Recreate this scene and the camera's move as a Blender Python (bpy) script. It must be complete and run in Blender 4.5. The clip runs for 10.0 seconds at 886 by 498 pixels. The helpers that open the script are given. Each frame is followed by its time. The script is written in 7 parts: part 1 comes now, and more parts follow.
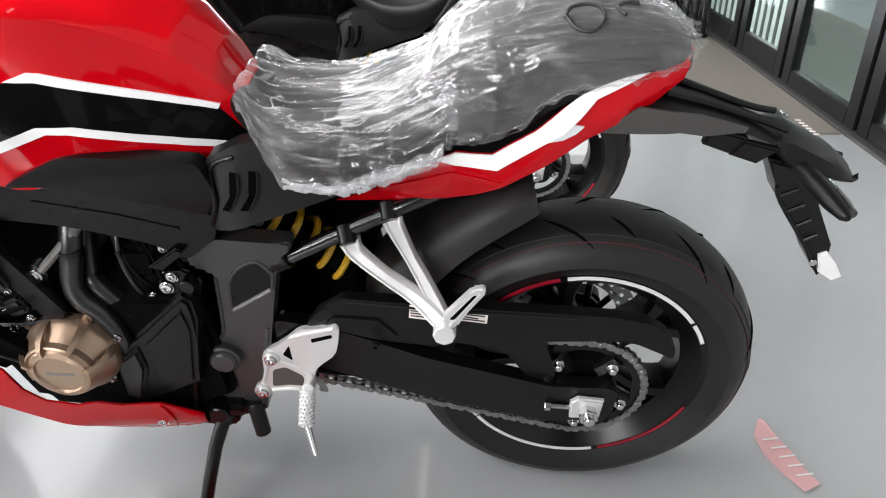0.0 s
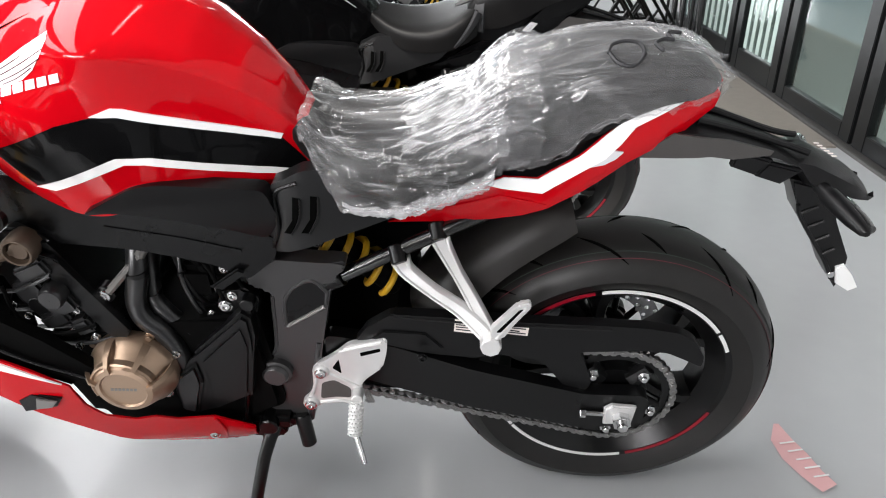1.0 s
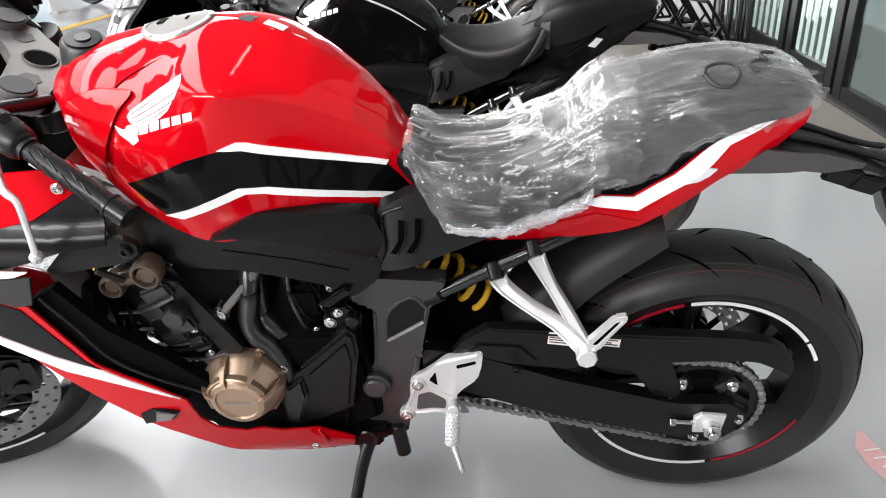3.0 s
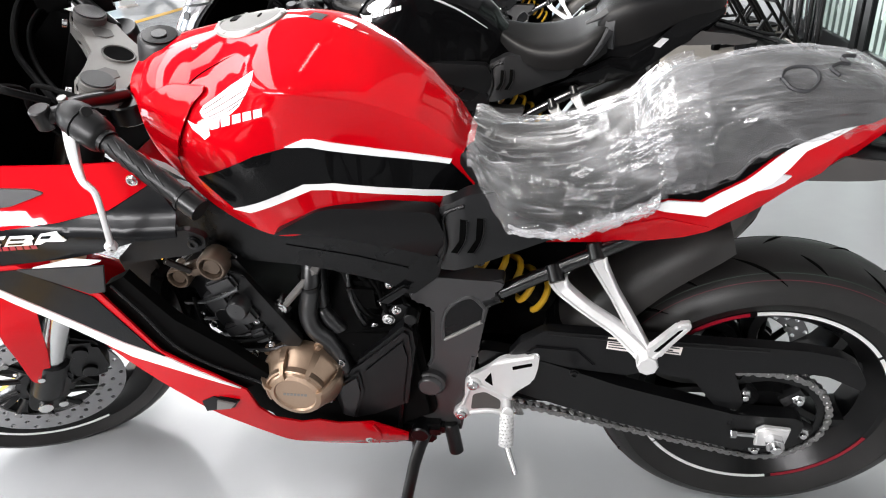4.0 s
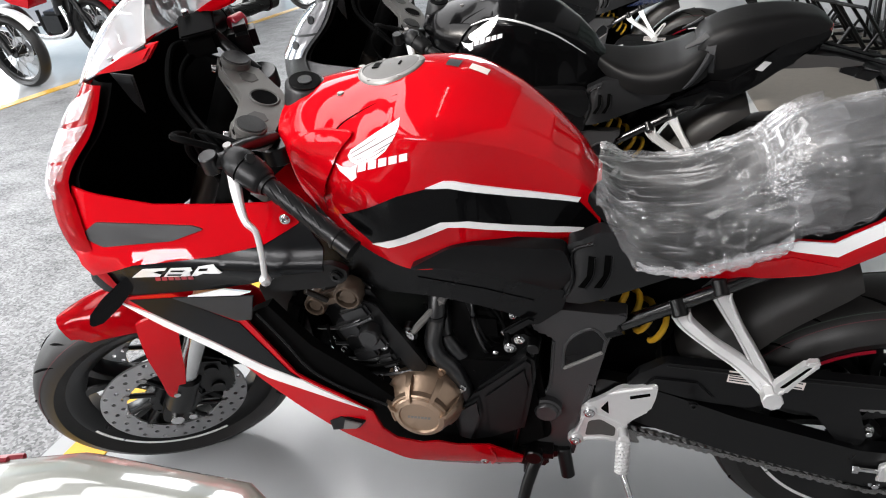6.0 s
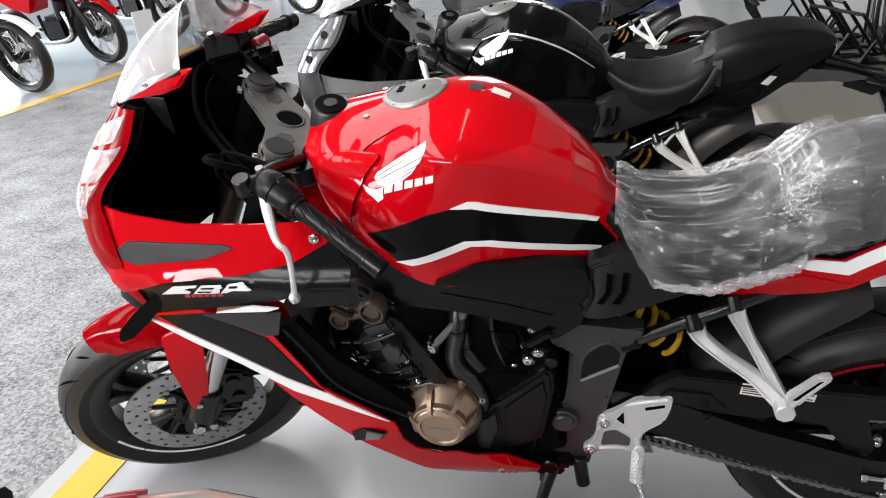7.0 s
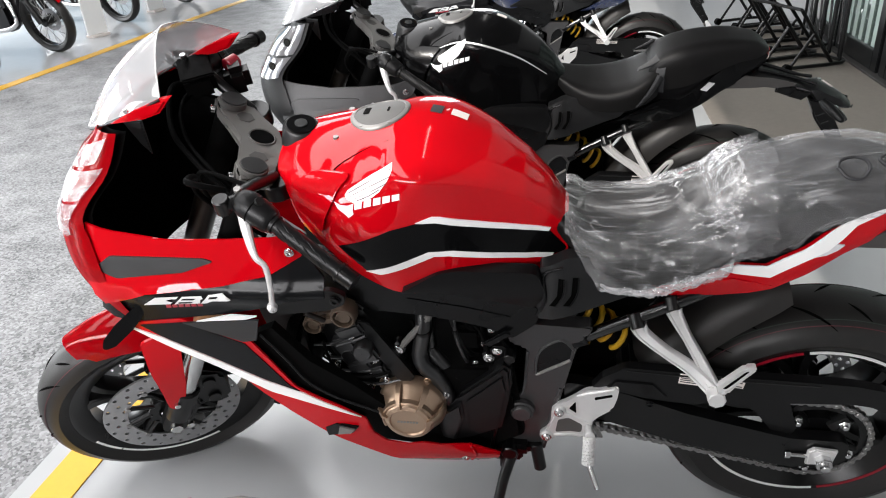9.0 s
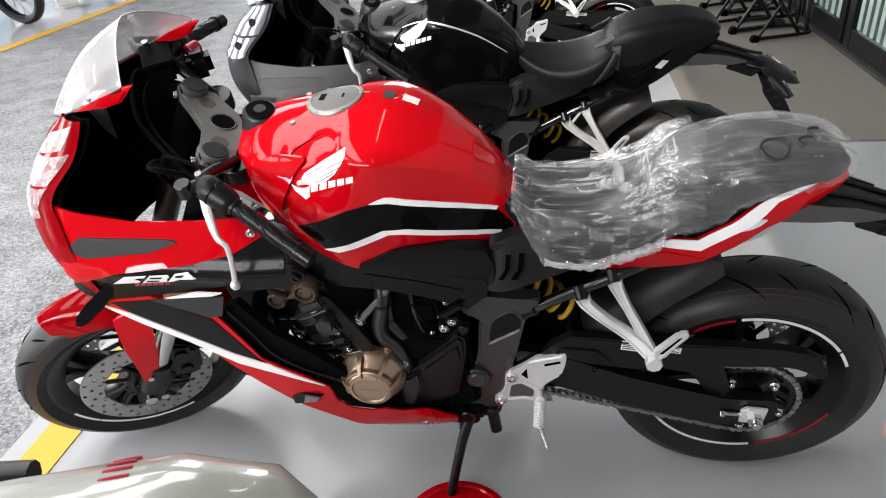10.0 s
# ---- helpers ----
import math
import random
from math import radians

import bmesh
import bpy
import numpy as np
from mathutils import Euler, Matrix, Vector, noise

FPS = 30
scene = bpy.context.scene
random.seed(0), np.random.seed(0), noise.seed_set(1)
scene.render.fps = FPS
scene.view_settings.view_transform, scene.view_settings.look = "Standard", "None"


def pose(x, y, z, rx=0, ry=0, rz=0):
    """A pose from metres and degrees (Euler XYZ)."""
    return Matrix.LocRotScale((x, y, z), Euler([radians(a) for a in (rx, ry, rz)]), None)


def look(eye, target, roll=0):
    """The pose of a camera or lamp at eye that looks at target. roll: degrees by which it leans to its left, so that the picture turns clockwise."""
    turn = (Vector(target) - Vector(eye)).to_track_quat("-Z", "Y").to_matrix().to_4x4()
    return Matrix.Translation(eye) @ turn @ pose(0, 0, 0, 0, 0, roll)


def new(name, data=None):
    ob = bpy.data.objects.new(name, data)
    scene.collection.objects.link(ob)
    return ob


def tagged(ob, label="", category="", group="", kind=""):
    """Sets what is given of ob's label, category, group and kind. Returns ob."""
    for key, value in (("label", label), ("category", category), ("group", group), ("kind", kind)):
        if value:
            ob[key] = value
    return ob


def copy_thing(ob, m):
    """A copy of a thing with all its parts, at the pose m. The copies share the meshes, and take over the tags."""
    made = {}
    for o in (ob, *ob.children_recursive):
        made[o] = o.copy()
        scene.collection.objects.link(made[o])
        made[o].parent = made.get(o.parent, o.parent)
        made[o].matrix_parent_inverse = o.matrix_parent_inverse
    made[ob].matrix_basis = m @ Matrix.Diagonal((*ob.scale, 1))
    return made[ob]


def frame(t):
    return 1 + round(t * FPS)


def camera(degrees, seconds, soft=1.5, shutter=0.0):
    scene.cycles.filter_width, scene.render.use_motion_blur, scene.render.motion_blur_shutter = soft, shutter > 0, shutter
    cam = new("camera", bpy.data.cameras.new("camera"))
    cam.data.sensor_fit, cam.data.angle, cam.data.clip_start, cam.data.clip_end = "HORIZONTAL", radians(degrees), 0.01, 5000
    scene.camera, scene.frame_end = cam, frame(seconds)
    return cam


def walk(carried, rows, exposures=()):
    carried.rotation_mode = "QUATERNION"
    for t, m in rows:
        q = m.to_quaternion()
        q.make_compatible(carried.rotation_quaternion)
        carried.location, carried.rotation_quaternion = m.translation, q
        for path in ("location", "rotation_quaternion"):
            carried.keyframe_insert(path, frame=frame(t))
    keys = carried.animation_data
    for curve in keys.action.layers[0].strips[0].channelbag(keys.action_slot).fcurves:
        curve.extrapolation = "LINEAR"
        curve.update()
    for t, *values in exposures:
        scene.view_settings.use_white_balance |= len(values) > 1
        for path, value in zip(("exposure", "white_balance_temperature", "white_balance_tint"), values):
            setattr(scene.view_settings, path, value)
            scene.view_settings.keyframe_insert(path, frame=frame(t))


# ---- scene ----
cam = camera(64.5, 10.0, 1.1)
METRES, EYE, TILT, LEAN, TURN, OX, OY = 0.645, 1.0315, -28.0, 0.0, 3.45, -0.178, -1.088
BIKE_LEAN = 9.5
ROWS = [
    (0.0, 0.0, 0.0, 0.0, 0.0, 0.0, -0.0),
    (0.5, -0.0567, -0.0465, 0.0019, -0.29, 0.3, 0.11),
    (1.0, -0.1291, -0.1045, 0.0117, -0.75, 1.06, 0.7),
    (1.5, -0.1896, -0.1484, 0.0213, -0.64, 1.64, 1.42),
    (2.0, -0.23, -0.175, 0.0267, -0.31, 1.81, 1.85),
    (3.5, -0.2813, -0.1863, 0.0375, 4.45, 1.72, 1.07),
    (4.0, -0.2973, -0.1848, 0.0419, 6.36, 1.63, -0.04),
    (4.5, -0.319, -0.1914, 0.0501, 7.68, 1.63, -0.84),
    (5.0, -0.353, -0.2232, 0.0752, 8.35, 1.58, -1.03),
    (5.5, -0.4095, -0.2606, 0.1037, 9.46, 1.65, -0.9),
    (6.0, -0.4585, -0.289, 0.1137, 11.02, 1.9, -0.7),
    (7.5, -0.5263, -0.3952, 0.171, 10.31, 2.04, -0.2),
    (8.0, -0.5362, -0.4349, 0.1802, 9.33, 1.82, 0.27),
    (8.5, -0.5311, -0.4733, 0.1955, 8.33, 1.31, 0.38),
    (9.0, -0.5017, -0.5133, 0.2181, 7.45, 0.69, 0.45),
    (9.5, -0.4509, -0.5481, 0.2317, 6.25, -0.7, 0.82),
    (10.0, -0.4027, -0.6208, 0.2416, 6.05, -1.83, 1.12),
]
walk(cam, [(t, pose(OX, OY, EYE, TILT, LEAN, TURN) @ pose(METRES * x, METRES * y, METRES * z, 90 + pitch, roll, yaw)) for t, x, y, z, yaw, pitch, roll in ROWS], exposures=[(0.0, 0.72), (2.0, 0.78), (4.0, 0.92), (6.0, 0.28), (7.5, 0.2), (10.0, 0.27)])

# ---- world, sun and large lights ----
world = bpy.data.worlds.new("sky")
world.use_nodes = True
scene.world = world
_n = world.node_tree.nodes
_sky = _n.new("ShaderNodeTexSky")
_sky.sky_type, _sky.sun_disc = "NISHITA", False
_sky.sun_elevation, _sky.sun_rotation = radians(48), radians(250)
_n["Background"].inputs["Strength"].default_value = 0.12
world.node_tree.links.new(_sky.outputs[0], _n["Background"].inputs["Color"])


def lamp(name, kind, m, energy, color=(1, 1, 1), size=1.0, size_y=None, angle=None):
    d = bpy.data.lights.new(name, kind)
    d.energy, d.color = energy, color
    if kind == "AREA":
        d.shape, d.size, d.size_y = "RECTANGLE", size, size_y or size
    if angle:
        d.angle = radians(angle)
    ob = new(name, d)
    ob.matrix_world = m
    return ob


SUN = lamp("sun", "SUN", look((-6, -8, 9), (0, 0, 0)), 2.5, (1.0, 0.95, 0.88), angle=0.6)
# daylight entering by the open front, the roof light over the aisle and the end opening
for _y in (-2.6, 2.0, 6.6):
    lamp("daylight_front", "AREA", look((-9.3, _y, 1.9), (0, _y, 1.2)), 215, (0.96, 0.98, 1.0), 2.3, 3.0)
for _x in (-3.9, -2.4):
    lamp("roof_light", "AREA", look((_x, 1.4, 3.48), (_x, 1.401, 0)), 140, (1.0, 0.985, 0.975), 0.95, 8.0)
for _x in (-6.4, -2.4):
    lamp("daylight_end", "AREA", look((_x, 13.7, 2.0), (_x, 0, 1.2)), 175, (0.96, 0.98, 1.0), 2.0, 3.0)
# added side lamp that brightens the flanks facing the camera; no window known there
lamp("added_side_light", "AREA", look((-4.0, -5.65, 2.5), (-4.0, 0, 0.6)), 460, (1.0, 0.975, 0.985), 5.0, 1.1)

lamp("room_lamp", "AREA", look((3.6, 3.2, 3.35), (3.6, 3.201, 0)), 28, (0.95, 1.0, 0.97), 3.0, 6.0)

# ---- materials ----


def mat(name, color=(0.5, 0.5, 0.5), rough=0.5, metal=0.0, grain=0.0, scale=60.0, bump=0.0, bscale=200.0, coat=0.0, spec=0.5, rvar=0.0, tint=None, **more):
    """A surface: base colour with variation at two scales, gloss variation and fine relief."""
    m = bpy.data.materials.new(name)
    m.use_nodes = True
    nt = m.node_tree
    b = nt.nodes["Principled BSDF"]
    b.inputs["Roughness"].default_value, b.inputs["Metallic"].default_value = rough, metal
    b.inputs["Coat Weight"].default_value, b.inputs["Coat Roughness"].default_value = coat, 0.03
    b.inputs["Specular IOR Level"].default_value = spec
    for k, v in more.items():
        b.inputs[k.replace("_", " ")].default_value = v
    b.inputs["Base Color"].default_value = (*color, 1)
    tc = nt.nodes.new("ShaderNodeTexCoord")

    def noise_at(s, detail=4.0):
        t = nt.nodes.new("ShaderNodeTexNoise")
        t.inputs["Scale"].default_value, t.inputs["Detail"].default_value = s, detail
        nt.links.new(tc.outputs["Object"], t.inputs["Vector"])
        return t

    if grain:
        mix = nt.nodes.new("ShaderNodeMix")
        mix.data_type = "RGBA"
        fine, broad = noise_at(scale), noise_at(scale * 0.07)
        add = nt.nodes.new("ShaderNodeMath")
        add.operation = "ADD"
        half = nt.nodes.new("ShaderNodeMath")
        half.operation = "MULTIPLY"
        half.inputs[1].default_value = 0.5
        nt.links.new(fine.outputs[0], add.inputs[0])
        nt.links.new(broad.outputs[0], add.inputs[1])
        nt.links.new(add.outputs[0], half.inputs[0])
        nt.links.new(half.outputs[0], mix.inputs["Factor"])
        hi = tint or [min(1, c * (1 + grain)) for c in color]
        mix.inputs["A"].default_value = (*[c * (1 - grain) for c in color], 1)
        mix.inputs["B"].default_value = (*hi, 1)
        nt.links.new(mix.outputs["Result"], b.inputs["Base Color"])
    if rvar:
        r = nt.nodes.new("ShaderNodeMapRange")
        r.inputs["To Min"].default_value, r.inputs["To Max"].default_value = max(0.02, rough - rvar), min(1, rough + rvar)
        nt.links.new(noise_at(9, 6).outputs[0], r.inputs["Value"])
        nt.links.new(r.outputs[0], b.inputs["Roughness"])
    if bump:
        bp = nt.nodes.new("ShaderNodeBump")
        bp.inputs["Strength"].default_value, bp.inputs["Distance"].default_value = bump, 0.002
        nt.links.new(noise_at(bscale).outputs[0], bp.inputs["Height"])
        nt.links.new(bp.outputs[0], b.inputs["Normal"])
    return m


RED = mat("red_paint", (0.43, 0.0012, 0.0052), 0.28, coat=0.6, spec=0.0, grain=0.04, scale=500, bump=0.01, bscale=30)
BLACK_PAINT = mat("black_paint", (0.002, 0.002, 0.0022), 0.2, coat=0.12, spec=0.08, grain=0.1, scale=500)
DARK_PANEL = mat("dark_grey_gloss_paint", (0.005, 0.0053, 0.006), 0.25, coat=0.05, spec=0.10, grain=0.1, scale=600)
WHITE = mat("white_paint", (0.8, 0.8, 0.79), 0.3, coat=0.6, grain=0.02, scale=90)
PLASTIC = mat("black_moulded_plastic", (0.0036, 0.0036, 0.0039), 0.36, spec=0.24, grain=0.18, scale=300, bump=0.14, bscale=900, rvar=0.06)
SATIN = mat("satin_black_metal", (0.002, 0.002, 0.0022), 0.3, spec=0.32, grain=0.2, scale=120, bump=0.06, bscale=500, rvar=0.08)
FRAME_GREY = mat("dark_grey_frame_paint", (0.0032, 0.0033, 0.0036), 0.27, spec=0.22, grain=0.12, scale=200, bump=0.08, bscale=700, rvar=0.06)
PIVOT_GREY = mat("dark_cast_pivot_paint", (0.031, 0.0302, 0.031), 0.32, spec=0.5, grain=0.16, scale=260, bump=0.14, bscale=800, rvar=0.06)
COVER_GREY = mat("dark_grey_grained_plastic", (0.0095, 0.0097, 0.0103), 0.36, spec=0.38, grain=0.14, scale=400, bump=0.15, bscale=900)
HUGGER = mat("satin_grey_brown_plastic", (0.04, 0.037, 0.035), 0.42, spec=0.6, grain=0.12, scale=300, bump=0.1, bscale=800)
LINE_RED = mat("dark_red_tyre_line", (0.075, 0.008, 0.014), 0.6, grain=0.2)
LINE_GREEN = mat("dull_green_tyre_line", (0.016, 0.03, 0.022), 0.6, grain=0.2)
SMOKE = mat("smoked_lens", (0.012, 0.012, 0.012), 0.08, coat=1.0, spec=0.6, grain=0.1)
FORK_DARK = mat("dark_fork_top", (0.012, 0.009, 0.007), 0.35, metal=0.4, grain=0.08)
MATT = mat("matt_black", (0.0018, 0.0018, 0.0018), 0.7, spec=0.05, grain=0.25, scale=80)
RUBBER = mat("tyre_rubber", (0.0095, 0.0092, 0.0089), 0.44, spec=0.34, grain=0.3, scale=50, tint=(0.016, 0.0148, 0.014), bump=0.12, bscale=350, rvar=0.1)
# near-black colour stands for the shade inside slots, holes and tread cuts
GROOVE = mat("groove_shade_black", (0.001, 0.001, 0.001), 0.9, spec=0.05, grain=0.2)
TUBE_BLACK = mat("satin_black_tube", (0.004, 0.004, 0.0042), 0.22, spec=0.85, grain=0.1, scale=200)
ALU = mat("cast_aluminium", (0.66, 0.655, 0.65), 0.36, metal=0.5, grain=0.06, scale=90, bump=0.12, bscale=600, rvar=0.08)
STEEL = mat("bright_steel", (0.6, 0.6, 0.6), 0.22, metal=1.0, grain=0.1, scale=120, rvar=0.08)
DARK_STEEL = mat("chain_steel", (0.3, 0.295, 0.29), 0.35, metal=1.0, grain=0.3, scale=200)
DISC_STEEL = mat("brake_disc_steel", (0.34, 0.34, 0.345), 0.34, metal=0.85, grain=0.1, scale=200, rvar=0.08)
BRONZE = mat("bronze_engine_cover", (0.36, 0.255, 0.18), 0.34, metal=0.75, grain=0.08, scale=120, bump=0.08, bscale=500, rvar=0.06)
CAM_BROWN = mat("dull_brown_cam_cover", (0.10, 0.072, 0.052), 0.36, metal=0.5, grain=0.12, scale=120, bump=0.08, bscale=500)
FORK_GOLD = mat("bronze_fork_tube", (0.34, 0.17, 0.075), 0.3, metal=0.7, grain=0.06)
YELLOW_SPRING = mat("yellow_spring_paint", (0.62, 0.36, 0.02), 0.35, coat=0.4, grain=0.08)
LEATHER = mat("black_seat_vinyl", (0.005, 0.0048, 0.0048), 0.40, spec=0.15, grain=0.2, scale=160, bump=0.25, bscale=500)
GREY_VINYL = mat("dark_grey_intake_plastic", (0.022, 0.0225, 0.024), 0.5, spec=0.3, grain=0.15, scale=400, bump=0.3, bscale=700)
CAP_GREY = mat("dark_brushed_metal", (0.085, 0.082, 0.078), 0.5, metal=0.4, grain=0.1, scale=200)
HOSE = mat("black_engine_rubber", (0.011, 0.011, 0.0115), 0.3, spec=0.6, grain=0.15, scale=150, rvar=0.06)
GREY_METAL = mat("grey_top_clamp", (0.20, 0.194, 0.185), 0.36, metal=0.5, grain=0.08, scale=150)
TAPE_RED = mat("red_rim_tape", (0.3, 0.006, 0.02), 0.35, grain=0.1)
TAIL_LENS = mat("red_tail_lens", (0.5, 0.005, 0.01), 0.12, coat=1.0, grain=0.05)
KHAKI = mat("khaki_tank_paint", (0.33, 0.335, 0.29), 0.28, coat=1.0, grain=0.05, scale=300)
PALE_GREY = mat("pale_silver_decal", (0.55, 0.55, 0.56), 0.3, coat=0.5, grain=0.06, scale=90)
INK = mat("marker_ink", (0.015, 0.015, 0.017), 0.6, grain=0.2)
PALE = mat("pale_label", (0.72, 0.66, 0.62), 0.5, grain=0.08)
BLUE_PAINT = mat("dark_blue_paint", (0.012, 0.02, 0.06), 0.25, coat=1.0, grain=0.1)
LENS = mat("clear_headlight_lens", (0.5, 0.5, 0.51), 0.08, metal=0.6, coat=1.0, grain=0.1, scale=30)


def gloss_by_angle(nt, layer, ior, mix, sides=1.9):
    """Gloss that rises towards grazing angles, alike on both sides of a thin sheet."""
    layer.inputs["Blend"].default_value = 0.5
    f0 = ((ior - 1) / (ior + 1)) ** 2 * sides
    power, scale = nt.nodes.new("ShaderNodeMath"), nt.nodes.new("ShaderNodeMapRange")
    power.operation = "POWER"
    power.inputs[1].default_value = 5.0
    scale.inputs["To Min"].default_value, scale.inputs["To Max"].default_value = f0, 1.0
    nt.links.new(layer.outputs["Facing"], power.inputs[0])
    nt.links.new(power.outputs[0], scale.inputs["Value"])
    nt.links.new(scale.outputs[0], mix.inputs[0])


def glass_mat(name, color, rough, clear, haze=0.0, ior=1.5):
    """Thin see-through sheet: mostly transparent, with real gloss."""
    m = bpy.data.materials.new(name)
    m.use_nodes = True
    nt = m.node_tree
    nt.nodes.remove(nt.nodes["Principled BSDF"])
    tr, gl, fr, mx = (nt.nodes.new("ShaderNode" + k) for k in ("BsdfTransparent", "BsdfGlossy", "LayerWeight", "MixShader"))
    tr.inputs[0].default_value, gl.inputs["Roughness"].default_value = (*clear, 1), rough
    gl.inputs[0].default_value = (*color, 1)
    gloss_by_angle(nt, fr, ior, mx, 1.9)
    nt.links.new(tr.outputs[0], mx.inputs[1])
    nt.links.new(gl.outputs[0], mx.inputs[2])
    out = mx
    if haze:
        df, hz = nt.nodes.new("ShaderNodeBsdfDiffuse"), nt.nodes.new("ShaderNodeMixShader")
        df.inputs[0].default_value, hz.inputs[0].default_value = (0.8, 0.8, 0.81, 1), haze
        nt.links.new(mx.outputs[0], hz.inputs[1])
        nt.links.new(df.outputs[0], hz.inputs[2])
        out = hz
    nt.links.new(out.outputs[0], nt.nodes["Material Output"].inputs[0])
    return m


GLASS = glass_mat("door_glass", (0.9, 0.95, 0.93), 0.03, (0.86, 0.92, 0.9))
SCREEN = glass_mat("clear_windscreen", (1, 1, 1), 0.04, (0.9, 0.9, 0.91), 0.28, 1.8)


def wrap_mat(name, haze_low, haze_high, relief, ior=1.5, crease=0.0):
    """Thin crinkled polythene: see-through, faintly milky, with sharp gloss on its folds."""
    m = bpy.data.materials.new(name)
    m.use_nodes = True
    nt = m.node_tree
    nt.nodes.remove(nt.nodes["Principled BSDF"])
    tr, gl, fr, mx, df, hz = (nt.nodes.new("ShaderNode" + k) for k in ("BsdfTransparent", "BsdfGlossy", "LayerWeight", "MixShader", "BsdfDiffuse", "MixShader"))
    tr.inputs[0].default_value, gl.inputs["Roughness"].default_value = (0.93, 0.93, 0.935, 1), 0.14
    gl.inputs[0].default_value, df.inputs[0].default_value = (1, 1, 1, 1), (0.86, 0.86, 0.87, 1)
    gloss_by_angle(nt, fr, ior, mx, 0.9)
    tc = nt.nodes.new("ShaderNodeTexCoord")

    def field(scale, stretch, turn, detail, warp):
        mp = nt.nodes.new("ShaderNodeMapping")
        mp.inputs["Scale"].default_value, mp.inputs["Rotation"].default_value = stretch, turn
        nt.links.new(tc.outputs["Object"], mp.inputs["Vector"])
        t = nt.nodes.new("ShaderNodeTexNoise")
        t.inputs["Scale"].default_value, t.inputs["Detail"].default_value, t.inputs["Distortion"].default_value = scale, detail, warp
        nt.links.new(mp.outputs[0], t.inputs["Vector"])
        return t

    folds = field(26, (0.7, 1.0, 0.4), (0.3, 0.5, 0.35), 2.0, 1.2)
    bp = nt.nodes.new("ShaderNodeBump")
    bp.inputs["Strength"].default_value, bp.inputs["Distance"].default_value = relief, 0.006
    nt.links.new(folds.outputs[0], bp.inputs["Height"])
    for n in (gl, df, fr):
        nt.links.new(bp.outputs[0], n.inputs["Normal"])
    cloud = field(13, (0.35, 1.0, 1.0), (0.5, 0.3, 0.6), 5.0, 1.4)
    r = nt.nodes.new("ShaderNodeMapRange")
    r.inputs["From Min"].default_value, r.inputs["From Max"].default_value = 0.46, 0.72
    r.inputs["To Min"].default_value, r.inputs["To Max"].default_value = haze_low, haze_high
    nt.links.new(cloud.outputs[0], r.inputs["Value"])
    milky = r
    if crease:
        # pulled creases: thin whiter lines along the stretch, and shorter ones across it
        lines = []
        for scale, stretch, turn, width in ((34, (0.06, 1.0, 0.3), (0.0, 0.25, 0.12), 0.03), (13, (0.9, 0.7, 0.22), (0.4, 0.6, 0.5), 0.010)):
            off = nt.nodes.new("ShaderNodeMath")
            off.operation, off.inputs[1].default_value = "SUBTRACT", 0.5
            nt.links.new(field(scale, stretch, turn, 1.5, 0.6 if not lines else 0.9).outputs[0], off.inputs[0])
            size = nt.nodes.new("ShaderNodeMath")
            size.operation = "ABSOLUTE"
            nt.links.new(off.outputs[0], size.inputs[0])
            one = nt.nodes.new("ShaderNodeMapRange")
            one.inputs["From Min"].default_value, one.inputs["From Max"].default_value = 0.0, width
            one.inputs["To Min"].default_value, one.inputs["To Max"].default_value = crease, 0.0
            nt.links.new(size.outputs[0], one.inputs["Value"])
            lines.append(one)
        line = nt.nodes.new("ShaderNodeMath")
        line.operation = "MAXIMUM"
        for k, one in enumerate(lines):
            nt.links.new(one.outputs[0], line.inputs[k])
        gate = nt.nodes.new("ShaderNodeMapRange")
        gate.inputs["From Min"].default_value, gate.inputs["From Max"].default_value = 0.45, 0.6
        nt.links.new(field(22, (0.5, 1, 1), (0.2, 0, 0.3), 2.0, 0.5).outputs[0], gate.inputs["Value"])
        mul = nt.nodes.new("ShaderNodeMath")
        mul.operation = "MULTIPLY"
        nt.links.new(line.outputs[0], mul.inputs[0])
        nt.links.new(gate.outputs[0], mul.inputs[1])
        ridge = nt.nodes.new("ShaderNodeBump")
        ridge.inputs["Strength"].default_value, ridge.inputs["Distance"].default_value = 0.2, 0.004
        nt.links.new(line.outputs[0], ridge.inputs["Height"])
        nt.links.new(bp.outputs[0], ridge.inputs["Normal"])
        for n in (gl, df, fr):
            nt.links.new(ridge.outputs[0], n.inputs["Normal"])
        milky = nt.nodes.new("ShaderNodeMath")
        milky.operation = "ADD"
        nt.links.new(r.outputs[0], milky.inputs[0])
        nt.links.new(mul.outputs[0], milky.inputs[1])
    nt.links.new(tr.outputs[0], mx.inputs[1])
    nt.links.new(gl.outputs[0], mx.inputs[2])
    nt.links.new(milky.outputs[0], hz.inputs[0])
    nt.links.new(mx.outputs[0], hz.inputs[1])
    nt.links.new(df.outputs[0], hz.inputs[2])
    nt.links.new(hz.outputs[0], nt.nodes["Material Output"].inputs[0])
    return m


WRAP = wrap_mat("crinkled_clear_polythene", 0.035, 0.15, 0.14, 1.5, 0.24)
HEM = wrap_mat("gathered_whitish_polythene", 0.13, 0.36, 0.2, 1.5, 0.2)
LOOSE = wrap_mat("loose_clear_polythene", 0.06, 0.14, 0.10, 1.5, 0.16)
BUNCHED = wrap_mat("bunched_clear_polythene", 0.02, 0.10, 0.14, 1.45, 0.10)

LAMP_LENS = wrap_mat("filmed_headlamp_lens", 0.10, 0.55, 0.6, 1.4)

# ---- mesh tools ----


